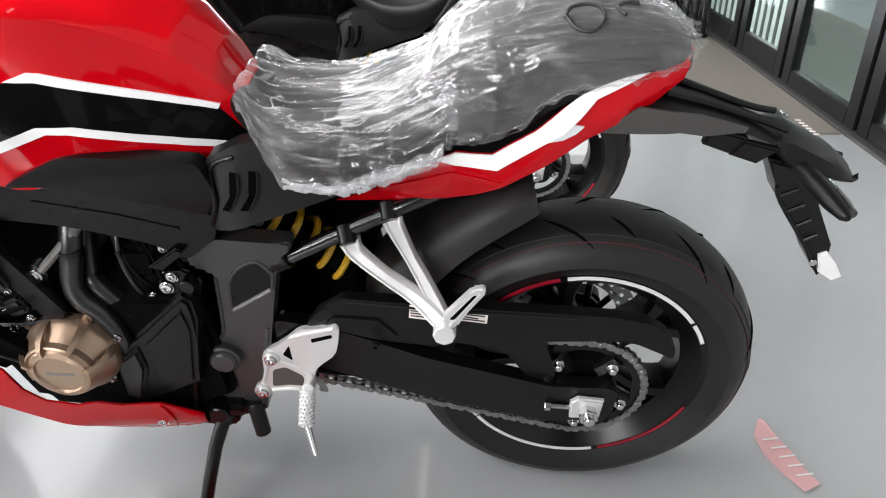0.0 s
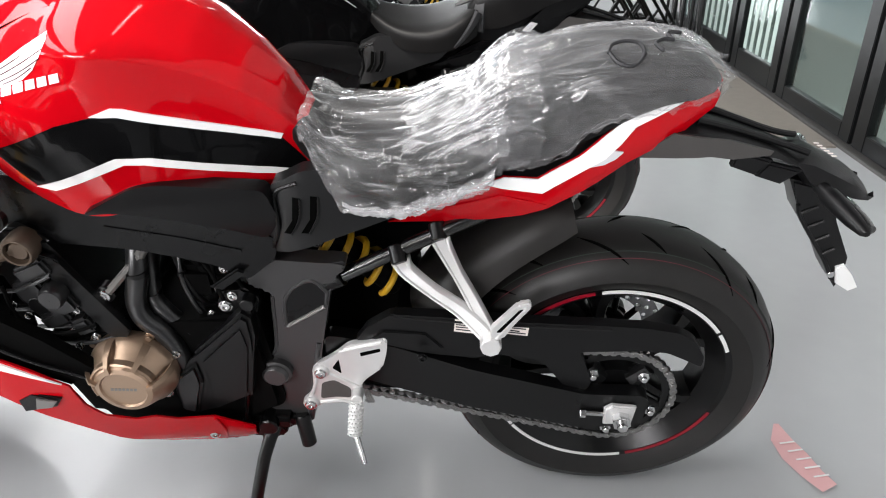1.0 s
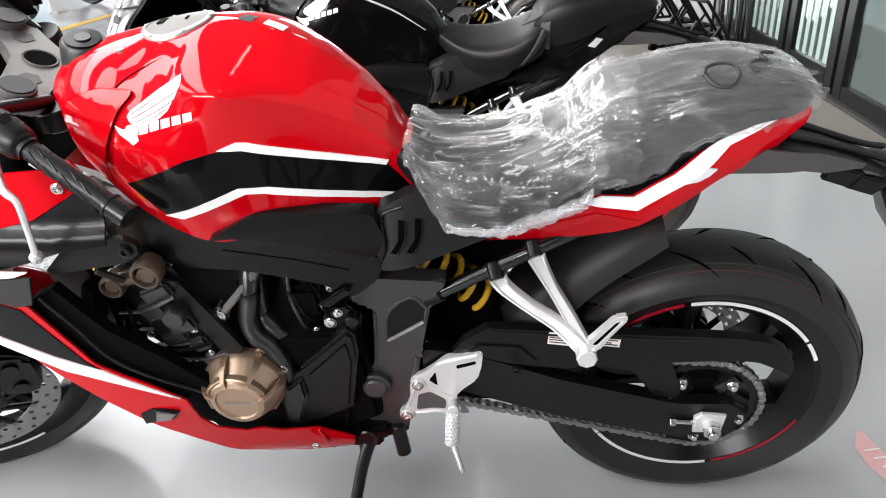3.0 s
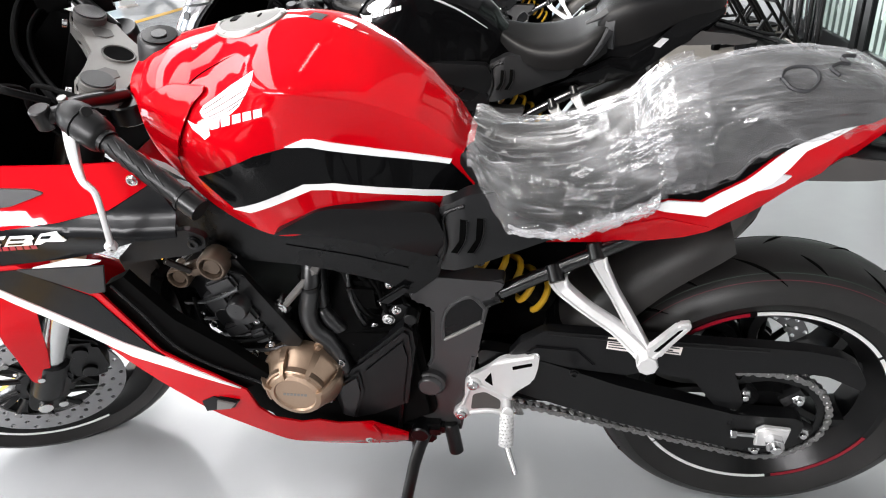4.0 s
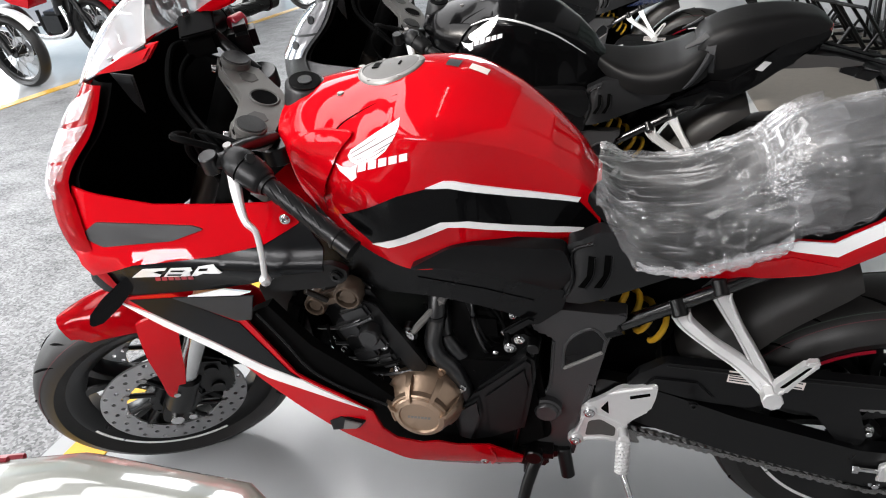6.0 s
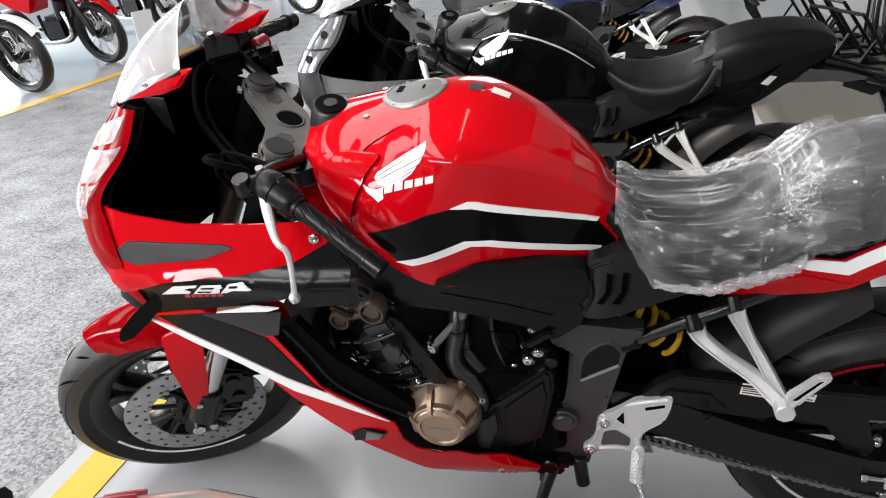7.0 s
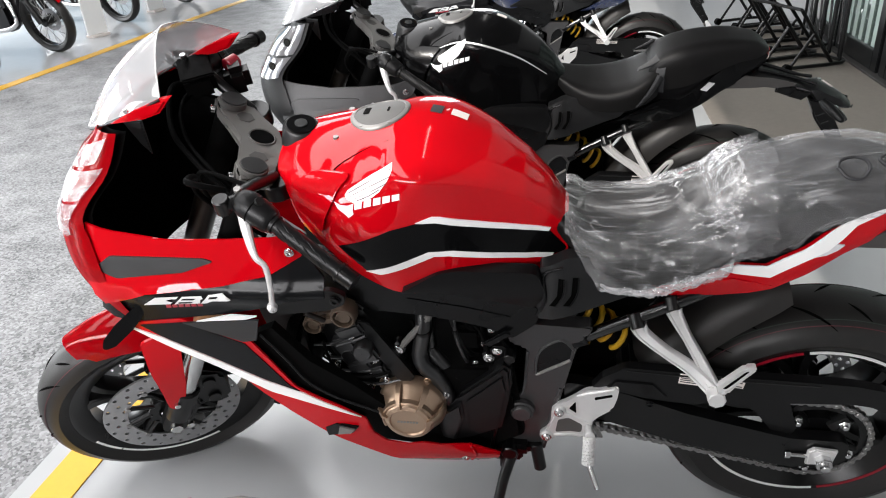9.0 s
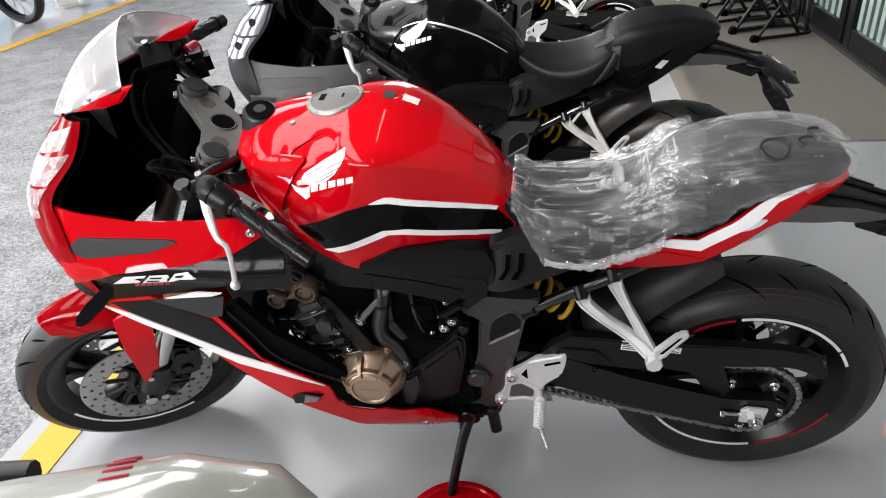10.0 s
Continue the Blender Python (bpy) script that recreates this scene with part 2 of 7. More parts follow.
def part(name, bm, material, parent=None, label="", both=False, flat=False, m=None):
    """Links a bmesh as one mesh object under a thing or a part; both: a mirrored twin on the other side as well."""
    if m is not None:
        bmesh.ops.transform(bm, matrix=m, verts=bm.verts)
    bmesh.ops.recalc_face_normals(bm, faces=bm.faces)
    out = None
    for side in ((1, -1) if both else (1,)):
        me = bpy.data.meshes.new(name)
        if side < 0:
            bmesh.ops.scale(bm, vec=(1, -1, 1), verts=bm.verts)
            bmesh.ops.reverse_faces(bm, faces=bm.faces)
        bm.to_mesh(me)
        me.materials.append(material)
        if not flat:
            me.polygons.foreach_set("use_smooth", [True] * len(me.polygons))
            me.set_sharp_from_angle(angle=radians(38))
        ob = new(name, me)
        ob.parent = parent
        if label:
            ob["label"] = label
        out = out or ob
    bm.free()
    return out


def root(name, m, label, category, group=""):
    ob = new(name)
    ob.empty_display_size = 0.1
    ob.matrix_world = m
    return tagged(ob, label, category, group)


def lerp_table(table, x):
    """Linear look-up in rows (x, a, b, ...)."""
    if x <= table[0][0]:
        return table[0][1:]
    for p, q in zip(table, table[1:]):
        if x <= q[0]:
            k = (x - p[0]) / (q[0] - p[0])
            return [a + (b - a) * k for a, b in zip(p[1:], q[1:])]
    return table[-1][1:]


def smooth_table(table, x):
    """Catmull-Rom look-up in rows (x, a, b, ...)."""
    n = len(table)
    x = min(max(x, table[0][0]), table[-1][0])
    i = max(k for k in range(n - 1) if table[k][0] <= x + 1e-9)
    p1, p2 = table[i], table[i + 1]
    p0, p3 = table[max(i - 1, 0)], table[min(i + 2, n - 1)]
    k = (x - p1[0]) / (p2[0] - p1[0])
    out = []
    for a0, a1, a2, a3 in zip(p0[1:], p1[1:], p2[1:], p3[1:]):
        out.append(0.5 * (2 * a1 + (a2 - a0) * k + (2 * a0 - 5 * a1 + 4 * a2 - a3) * k * k + (3 * a1 - a0 - 3 * a2 + a3) * k ** 3))
    return out


def V(x, left, z):
    """A point of a motorcycle: x to its rear, metres to its left, height."""
    return Vector((x, -left, z))


def rounded(poly, r=0.008, n=3):
    """A polygon with rounded corners."""
    out = []
    for i, p in enumerate(poly):
        a, b = Vector(poly[i - 1]), Vector(poly[(i + 1) % len(poly)])
        p = Vector(p)
        u, v = a - p, b - p
        k = min(r, u.length * 0.4, v.length * 0.4)
        s, e = p + u.normalized() * k, p + v.normalized() * k
        for j in range(n + 1):
            t = j / n
            out.append(tuple(s * (1 - t) ** 2 + p * 2 * t * (1 - t) + e * t * t))
    return out


def panel(poly, left, thick=0.004, step=0.03, lift=0.0, r=0.0):
    """A curved sheet over the side-view polygon (x, z); left(x, z): how far out it stands."""
    if r:
        poly = rounded(poly, r)
    f = left if callable(left) else (lambda x, z: left)
    bm = bmesh.new()
    bm.faces.new([bm.verts.new((x, 0, z)) for x, z in poly])
    bmesh.ops.triangulate(bm, faces=bm.faces)
    xs, zs = [p[0] for p in poly], [p[1] for p in poly]
    if callable(left):
        for lo, hi, k in ((min(xs), max(xs), 0), (min(zs), max(zs), 2)):
            for i in range(1, int((hi - lo) / step) + 1):
                co, no = [0, 0, 0], [0, 0, 0]
                co[k], no[k] = lo + i * step, 1
                bmesh.ops.bisect_plane(bm, geom=bm.verts[:] + bm.edges[:] + bm.faces[:], plane_co=co, plane_no=no, dist=1e-5)
    back = bmesh.ops.extrude_face_region(bm, geom=bm.faces[:])
    inner = {v for v in back["geom"] if isinstance(v, bmesh.types.BMVert)}
    for v in bm.verts:
        y = f(v.co.x, v.co.z) + lift - (thick if v in inner else 0)
        v.co.y = -y
    return bm


def slab(poly, l0, l1, bevel=0.004, r=0.0):
    """A bevelled plate over the side-view polygon (x, z), from l0 to l1 metres to the left."""
    if r:
        poly = rounded(poly, r)
    bm = bmesh.new()
    a = [bm.verts.new((x, -l0, z)) for x, z in poly]
    b = [bm.verts.new((x, -l1, z)) for x, z in poly]
    n = len(poly)
    bm.faces.new(a)
    bm.faces.new(b[::-1])
    for i in range(n):
        bm.faces.new((a[i], a[(i + 1) % n], b[(i + 1) % n], b[i]))
    if bevel:
        bmesh.ops.bevel(bm, geom=[e for e in bm.edges if abs(e.verts[0].co.y - e.verts[1].co.y) < 1e-6], offset=bevel, segments=2, affect="EDGES", clamp_overlap=True)
    return bm


def rings(rows, closed=True, caps=True):
    """A skin through rows of points."""
    bm = bmesh.new()
    vs = [[bm.verts.new(p) for p in row] for row in rows]
    m = len(rows[0])
    for a, b in zip(vs, vs[1:]):
        for j in range(m if closed else m - 1):
            bm.faces.new((a[j], a[(j + 1) % m], b[(j + 1) % m], b[j]))
    if caps and closed:
        bm.faces.new(vs[0][::-1])
        bm.faces.new(vs[-1])
    return bm


def curve_points(pts, n=6):
    """A smooth line through points."""
    out = []
    for i in range(len(pts) - 1):
        p0, p1, p2, p3 = (Vector(pts[min(max(i + k, 0), len(pts) - 1)]) for k in (-1, 0, 1, 2))
        for j in range(n):
            k = j / n
            out.append(0.5 * (2 * p1 + (p2 - p0) * k + (2 * p0 - 5 * p1 + 4 * p2 - p3) * k * k + (3 * p1 - p0 - 3 * p2 + p3) * k ** 3))
    return out + [Vector(pts[-1])]


def tube(pts, r, n=10, fine=5, flat=1.0):
    """A round rod along a smooth line; r: one radius or one a point."""
    line = curve_points(pts, fine) if fine > 1 else [Vector(p) for p in pts]
    rows, up = [], None
    for i, p in enumerate(line):
        t = (line[min(i + 1, len(line) - 1)] - line[max(i - 1, 0)]).normalized()
        if up is None:
            up = t.orthogonal().normalized()
        up = (up - t * up.dot(t)).normalized()
        side = t.cross(up)
        if isinstance(r, (int, float)):
            rad = r
        else:
            k = i / (len(line) - 1) * (len(r) - 1)
            j = min(int(k), len(r) - 2)
            rad = r[j] + (r[j + 1] - r[j]) * (k - j)
        rows.append([p + (up * math.cos(a) + side * math.sin(a) * flat) * rad for a in (2 * math.pi * q / n for q in range(n))])
    return rings(rows)


def lathe(profile, n=48, closed=True, centre=(0, 0, 0), arc=None):
    """Turns (radius, left) about the motorcycle's cross axis through centre."""
    c = Vector(centre)
    lo, hi = arc or (0, 2 * math.pi)
    k = n if arc is None else n + 1
    bm = bmesh.new()
    vs = [[bm.verts.new(c + V(r * math.cos(a), l, r * math.sin(a))) for r, l in profile] for a in (lo + (hi - lo) * i / n for i in range(k))]
    m = len(profile)
    for i in range(n):
        a, b = vs[i], vs[(i + 1) % k]
        for j in range(m if closed else m - 1):
            bm.faces.new((a[j], a[(j + 1) % m], b[(j + 1) % m], b[j]))
    if arc is not None and closed:
        bm.faces.new(vs[0])
        bm.faces.new(vs[-1][::-1])
    return bm


def rod(a, b, r0, r1=None, n=16, bevel=0.15):
    """A turned pin from a to b with softened ends."""
    a, b = Vector(a), Vector(b)
    r1 = r0 if r1 is None else r1
    d = (b - a).normalized()
    up = d.orthogonal().normalized()
    side = d.cross(up)
    e0, e1 = min(r0, (b - a).length * 0.4) * bevel, min(r1, (b - a).length * 0.4) * bevel
    rows = []
    for p, r in ((a, r0 - e0), (a + d * e0, r0), (b - d * e1, r1), (b, r1 - e1)):
        rows.append([p + (up * math.cos(q) + side * math.sin(q)) * r for q in (2 * math.pi * i / n for i in range(n))])
    return rings(rows)


def block(c, size, bevel=0.004, turn=(0, 0, 0)):
    bm = bmesh.new()
    bmesh.ops.create_cube(bm, size=1)
    bmesh.ops.scale(bm, vec=size, verts=bm.verts)
    if bevel:
        bmesh.ops.bevel(bm, geom=bm.edges[:], offset=bevel, segments=2, affect="EDGES", clamp_overlap=True)
    bmesh.ops.transform(bm, matrix=pose(*c, *turn), verts=bm.verts)
    return bm


def join(*bms):
    out = bmesh.new()
    for b in bms:
        me = bpy.data.meshes.new("t")
        b.to_mesh(me)
        b.free()
        out.from_mesh(me)
        bpy.data.meshes.remove(me)
    return out


def bolt(parent, x, left, z, r=0.008, material=None, out=0.006, name="bolt"):
    """A socket-head bolt that looks to the motorcycle's left."""
    prof = [(0.0005, 0), (r * 1.25, 0), (r * 1.25, out * 0.3), (r, out * 0.3), (r, out * 0.9), (r * 0.85, out), (r * 0.5, out), (r * 0.45, out * 0.5), (0.0005, out * 0.5)]
    return part(name, lathe(prof, 12, False, V(x, left, z)), material or STEEL, parent)


# ---- the sports motorcycle ----
TANK = [  # x, half width, bottom, top
    (-1.01, 0.075, 0.885, 0.955), (-0.97, 0.125, 0.84, 0.975), (-0.90, 0.155, 0.775, 0.99), (-0.83, 0.168, 0.732, 1.003), (-0.77, 0.168, 0.722, 1.006),
    (-0.70, 0.152, 0.738, 0.993), (-0.63, 0.120, 0.745, 0.958), (-0.57, 0.090, 0.733, 0.912), (-0.528, 0.070, 0.70, 0.868), (-0.497, 0.055, 0.71, 0.82)]


def tank_side(u, x=-0.9):
    """Side profile of the tank: rounded in front, with a shoulder crease over a hollow flank behind."""
    if u < 0.38:
        front = 0.90 + 0.10 * math.sin(u / 0.38 * math.pi / 2)
    else:
        front = max(0.0, 1 - ((u - 0.38) / 0.62) ** 2.1) ** 0.55
    if u < 0.80:
        back = 0.95 + 0.03 * math.cos(u / 0.80 * math.pi) - 0.055 * math.sin(u / 0.80 * math.pi) + 0.05 * (u / 0.80) ** 3
    else:
        back = 0.97 * max(0.0, 1 - ((u - 0.80) / 0.20) ** 1.7) ** 0.75
    k = min(max((x + 0.86) / 0.14, 0), 1)
    k = k * k * (3 - 2 * k)
    return front + (back - front) * k


def tank_left(x, z):
    w, lo, hi = smooth_table(TANK, x)
    return w * tank_side(min(max((z - lo) / (hi - lo), 0), 1), x)


SIDE = [(0.19, 0.15), (0.22, 0.165), (0.26, 0.19), (0.30, 0.20), (0.36, 0.212), (0.45, 0.224), (0.60, 0.232), (0.69, 0.236), (0.74, 0.238), (0.772, 0.246), (0.796, 0.230), (0.82, 0.220), (0.86, 0.203), (0.90, 0.187), (1.0, 0.168), (1.1, 0.14)]


def fairing_left(x, z):
    base = smooth_table(SIDE, z)[0]
    if x > -0.98:
        base -= (x + 0.98) * 0.10
    if x < -1.3:
        base -= (-1.3 - x) ** 2 * 4.0
    return base


TAIL = [(-0.42, 0.058), (-0.38, 0.062), (-0.30, 0.082), (-0.22, 0.096), (-0.16, 0.094), (-0.1, 0.088), (0.0, 0.06), (0.09, 0.025)]


def tail_left(x, z):
    return lerp_table(TAIL, x)[0]


AXIS_FOOT, RAKE, LOCK = Vector((-1.525, 0, 0)), radians(25.5), radians(32)
STEER = Matrix.Translation(AXIS_FOOT) @ Matrix.Rotation(LOCK, 4, Vector((math.sin(RAKE), 0, math.cos(RAKE)))) @ Matrix.Translation(-AXIS_FOOT)
UNSTEER = STEER.inverted()
RESERVOIR = (-1.212, -0.105, 1.034)
FRONT_AXLE, FORK_FOOT = Vector((-1.47, 0, 0.30)), Vector((-1.44, 0, 0.30))


def wheel(bike, name, c, R, width, rim_r, steer, tread_seed):
    """Tyre, cast rim with split spokes, rim tape and tread cuts."""
    m = STEER if steer else Matrix.Identity(4)
    w = width / 2
    rw = w * 0.72
    rim = lathe([(rim_r - 0.006, rw), (rim_r + 0.010, rw), (rim_r + 0.010, rw - 0.006), (rim_r - 0.002, rw - 0.012), (rim_r - 0.022, rw * 0.45), (rim_r - 0.022, -rw * 0.45), (rim_r - 0.002, -rw + 0.012),
                 (rim_r + 0.010, -rw + 0.006), (rim_r + 0.010, -rw), (rim_r - 0.006, -rw), (rim_r - 0.034, -rw * 0.5), (rim_r - 0.036, 0), (rim_r - 0.034, rw * 0.5)], 72, True, c)
    top = part(name, rim, SATIN, bike, "black cast alloy wheel rim", m=m)
    # tyre
    prof = []
    h = R - rim_r
    for i in range(17):
        a = -math.pi / 2 * 1.12 + math.pi * 1.12 * i / 16
        prof.append((rim_r + 0.004 + (h - 0.004) * max(0, math.cos(a)) ** 0.72 if abs(a) < math.pi / 2 else rim_r + 0.004 - 0.004 * (abs(a) - math.pi / 2), w * math.sin(a) * (1 if abs(a) < math.pi / 2 else 0.98)))
    prof = [(rim_r + 0.002, -rw + 0.003)] + [(rim_r + 0.02, -w * 0.86)] + [p for p in prof if p[0] > rim_r + 0.02] + [(rim_r + 0.02, w * 0.86)] + [(rim_r + 0.002, rw - 0.003)]
    part("tyre", lathe(prof, 96, True, c), RUBBER, top, "black sports tyre with slanting tread cuts", m=m)

    # tread cuts, lying on the tread
    cuts = []
    for i in range(18):
        a0 = 2 * math.pi * i / 18
        for side in (1, -1):
            pts = []
            long = i % 2
            for k in range(6):
                q = k / 5
                l = side * w * (0.18 + (0.62 if long else 0.4) * q)
                s = abs(l) / w
                rr = rim_r + 0.004 + (h - 0.004) * max(0.0, 1 - s * s) ** 0.36 - 0.0008
                a = a0 + (0.10 if side > 0 else 0.27) - q * (0.26 if long else 0.13)
                pts.append(c + V(rr * math.cos(a), l, rr * math.sin(a)))
            cuts.append(tube(pts, [0.0008, 0.003, 0.003, 0.0008], 6, 2))
    for cut in cuts:
        part("tread_cut", cut, GROOVE, top, m=m)
    for s, mt, lab in ((0.72, LINE_RED, "thin dark red line round the tyre"), (0.60, LINE_GREEN, "thin dull green line round the tyre"))[:1 if steer else 2]:
        rr = rim_r + 0.004 + (h - 0.004) * (1 - s * s) ** 0.36
        for l in (w * s, -w * s):
            part("tyre_line", lathe([(rr + 0.0002, l + 0.0011), (rr + 0.0011, l), (rr + 0.0002, l - 0.0011)], 96, True, c), mt, top, lab, m=m)
    # hub and five split spokes
    part("hub", lathe([(0.012, 0.055), (0.038, 0.055), (0.05, 0.03), (0.052, -0.03), (0.038, -0.055), (0.012, -0.055)], 32, True, c), SATIN, top, m=m)
    for i in range(5):
        a = 2 * math.pi * i / 5 + tread_seed
        for d in (-1, 1):
            rows = []
            for q in range(9):
                k = q / 8
                r = 0.044 + (rim_r - 0.026 - 0.044) * k
                b = a + d * (0.25 - 0.16 * math.sin(math.pi * min(1, k * 0.9)) + 0.02 * k)
                half, deep = (0.016 - 0.006 * math.sin(math.pi * k)) / r, w * (0.30 + 0.10 * k)
                rows.append([c + V(r * math.cos(b + e * half), l * deep, r * math.sin(b + e * half)) for e, l in ((-1, -0.8), (-0.7, -1), (0.7, -1), (1, -0.8), (1, 0.8), (0.7, 1), (-0.7, 1), (-1, 0.8))])
            part("spoke", rings(rows), SATIN, top, m=m)
    # rim tape in broken arcs
    for lo, hi, mt, lab in ((22, 34, WHITE, "white reflective rim tape"), (36, 100, WHITE, "white reflective rim tape"), (103, 142, TAPE_RED, "dark red rim tape"), (196, 216, WHITE, "white reflective rim tape"), (217, 283, WHITE, "white reflective rim tape"), (286, 338, TAPE_RED, "dark red rim tape"))[3 if steer else 0:5 if steer else 6]:
        lo, hi = radians(lo), radians(hi)
        for l in (rw + 0.0012, -rw - 0.0012):
            s = 1 if l > 0 else -1
            part("rim_tape", lathe([(rim_r - 0.0038, l), (rim_r - 0.0038, l - s * 0.002), (rim_r + 0.0026, l - s * 0.002), (rim_r + 0.0026, l)], 24, True, c, (lo, hi)), mt, top, lab, m=m)
    return top


def disc(parent, c, l, r0, r1, m=None, holes=True, label="drilled steel brake disc"):
    """A drilled brake disc: a ring with real holes, built sector by sector."""
    bm = bmesh.new()
    t = 0.0025
    sect = 40
    rows = 3
    for i in range(sect):
        a0, a1 = 2 * math.pi * i / sect, 2 * math.pi * (i + 1) / sect
        for j in range(rows):
            q0, q1 = r0 + (r1 - r0) * j / rows, r0 + (r1 - r0) * (j + 1) / rows
            corners = [(q0, a0), (q0, (a0 + a1) / 2), (q0, a1), ((q0 + q1) / 2, a1), (q1, a1), (q1, (a0 + a1) / 2), (q1, a0), ((q0 + q1) / 2, a0)]
            qc, ac = (q0 + q1) / 2, (a0 + a1) / 2
            hole = (i + j) % 2 == 0 and holes
            hr = 0.0050
            for s in (1, -1):
                ring = [bm.verts.new(c + V(q * math.cos(a), l + s * t, q * math.sin(a))) for q, a in corners]
                if hole:
                    inner = []
                    for k in range(8):
                        b = math.pi + ac + 0 * k
                        q, a = corners[k]
                        d = Vector((q * math.cos(a) - qc * math.cos(ac), q * math.sin(a) - qc * math.sin(ac))).normalized() * hr
                        inner.append(bm.verts.new(c + V(qc * math.cos(ac) + d.x, l + s * t, qc * math.sin(ac) + d.y)))
                    for k in range(8):
                        bm.faces.new((ring[k], ring[(k + 1) % 8], inner[(k + 1) % 8], inner[k]))
                    if s == 1:
                        first = inner
                    else:
                        for k in range(8):
                            bm.faces.new((first[k], first[(k + 1) % 8], inner[(k + 1) % 8], inner[k]))
                else:
                    bm.faces.new(ring)
    bmesh.ops.remove_doubles(bm, verts=bm.verts, dist=1e-5)
    rim_a, rim_b = lathe([(r1, l - t), (r1, l + t)], sect * 2, False, c), lathe([(r0, l - t), (r0, l + t)], sect * 2, False, c)
    d = part("brake_disc", join(bm, rim_a, rim_b), DISC_STEEL, parent, label, m=m)
    arms = []
    for i in range(10):
        a = 2 * math.pi * i / 10
        part("carrier_arm", tube([c + V(0.05 * math.cos(a - 0.25), l, 0.05 * math.sin(a - 0.25)), c + V((r0 + 0.006) * math.cos(a), l, (r0 + 0.006) * math.sin(a))], [0.007, 0.006], 8, 1), SATIN, d, m=m)
        part("disc_button", lathe([(0.0005, 0.006), (0.007, 0.006), (0.007, -0.004), (0.0005, -0.004)], 10, False, c + V((r0 + 0.004) * math.cos(a), l, (r0 + 0.004) * math.sin(a))), DARK_STEEL, d, m=m)
    arms.append(lathe([(0.035, l - 0.004), (0.035, l + 0.004), (0.056, l + 0.004), (0.056, l - 0.004)], 32, True, c))
    part("disc_carrier", join(*arms), SATIN, d, m=m)
    return d


def wing(f, lift):
    """The wing badge: one swept white wing, a plain shape."""
    outline = [(-0.781, 0.971), (-0.780, 0.963), (-0.785, 0.953), (-0.791, 0.944), (-0.797, 0.937), (-0.809, 0.932), (-0.803, 0.929), (-0.818, 0.918), (-0.836, 0.911), (-0.850, 0.908), (-0.862, 0.913), (-0.866, 0.919), (-0.861, 0.926), (-0.843, 0.936), (-0.815, 0.953)]
    return panel(outline, f, 0.001, 0.012, lift)


def bars(f, x, z, w, h, n, lift, slope=0.0, lean=0.25):
    """A row of plain slanting bars."""
    out = []
    step = w / n
    for i in range(n):
        x0 = x + i * step
        z0 = z + slope * i * step
        b = step * 0.78
        out.append(panel([(x0, z0), (x0 + b, z0 + slope * b), (x0 + b + h * lean, z0 + h + slope * b), (x0 + h * lean, z0 + h)], f, 0.001, 0.02, lift))
    return join(*out)


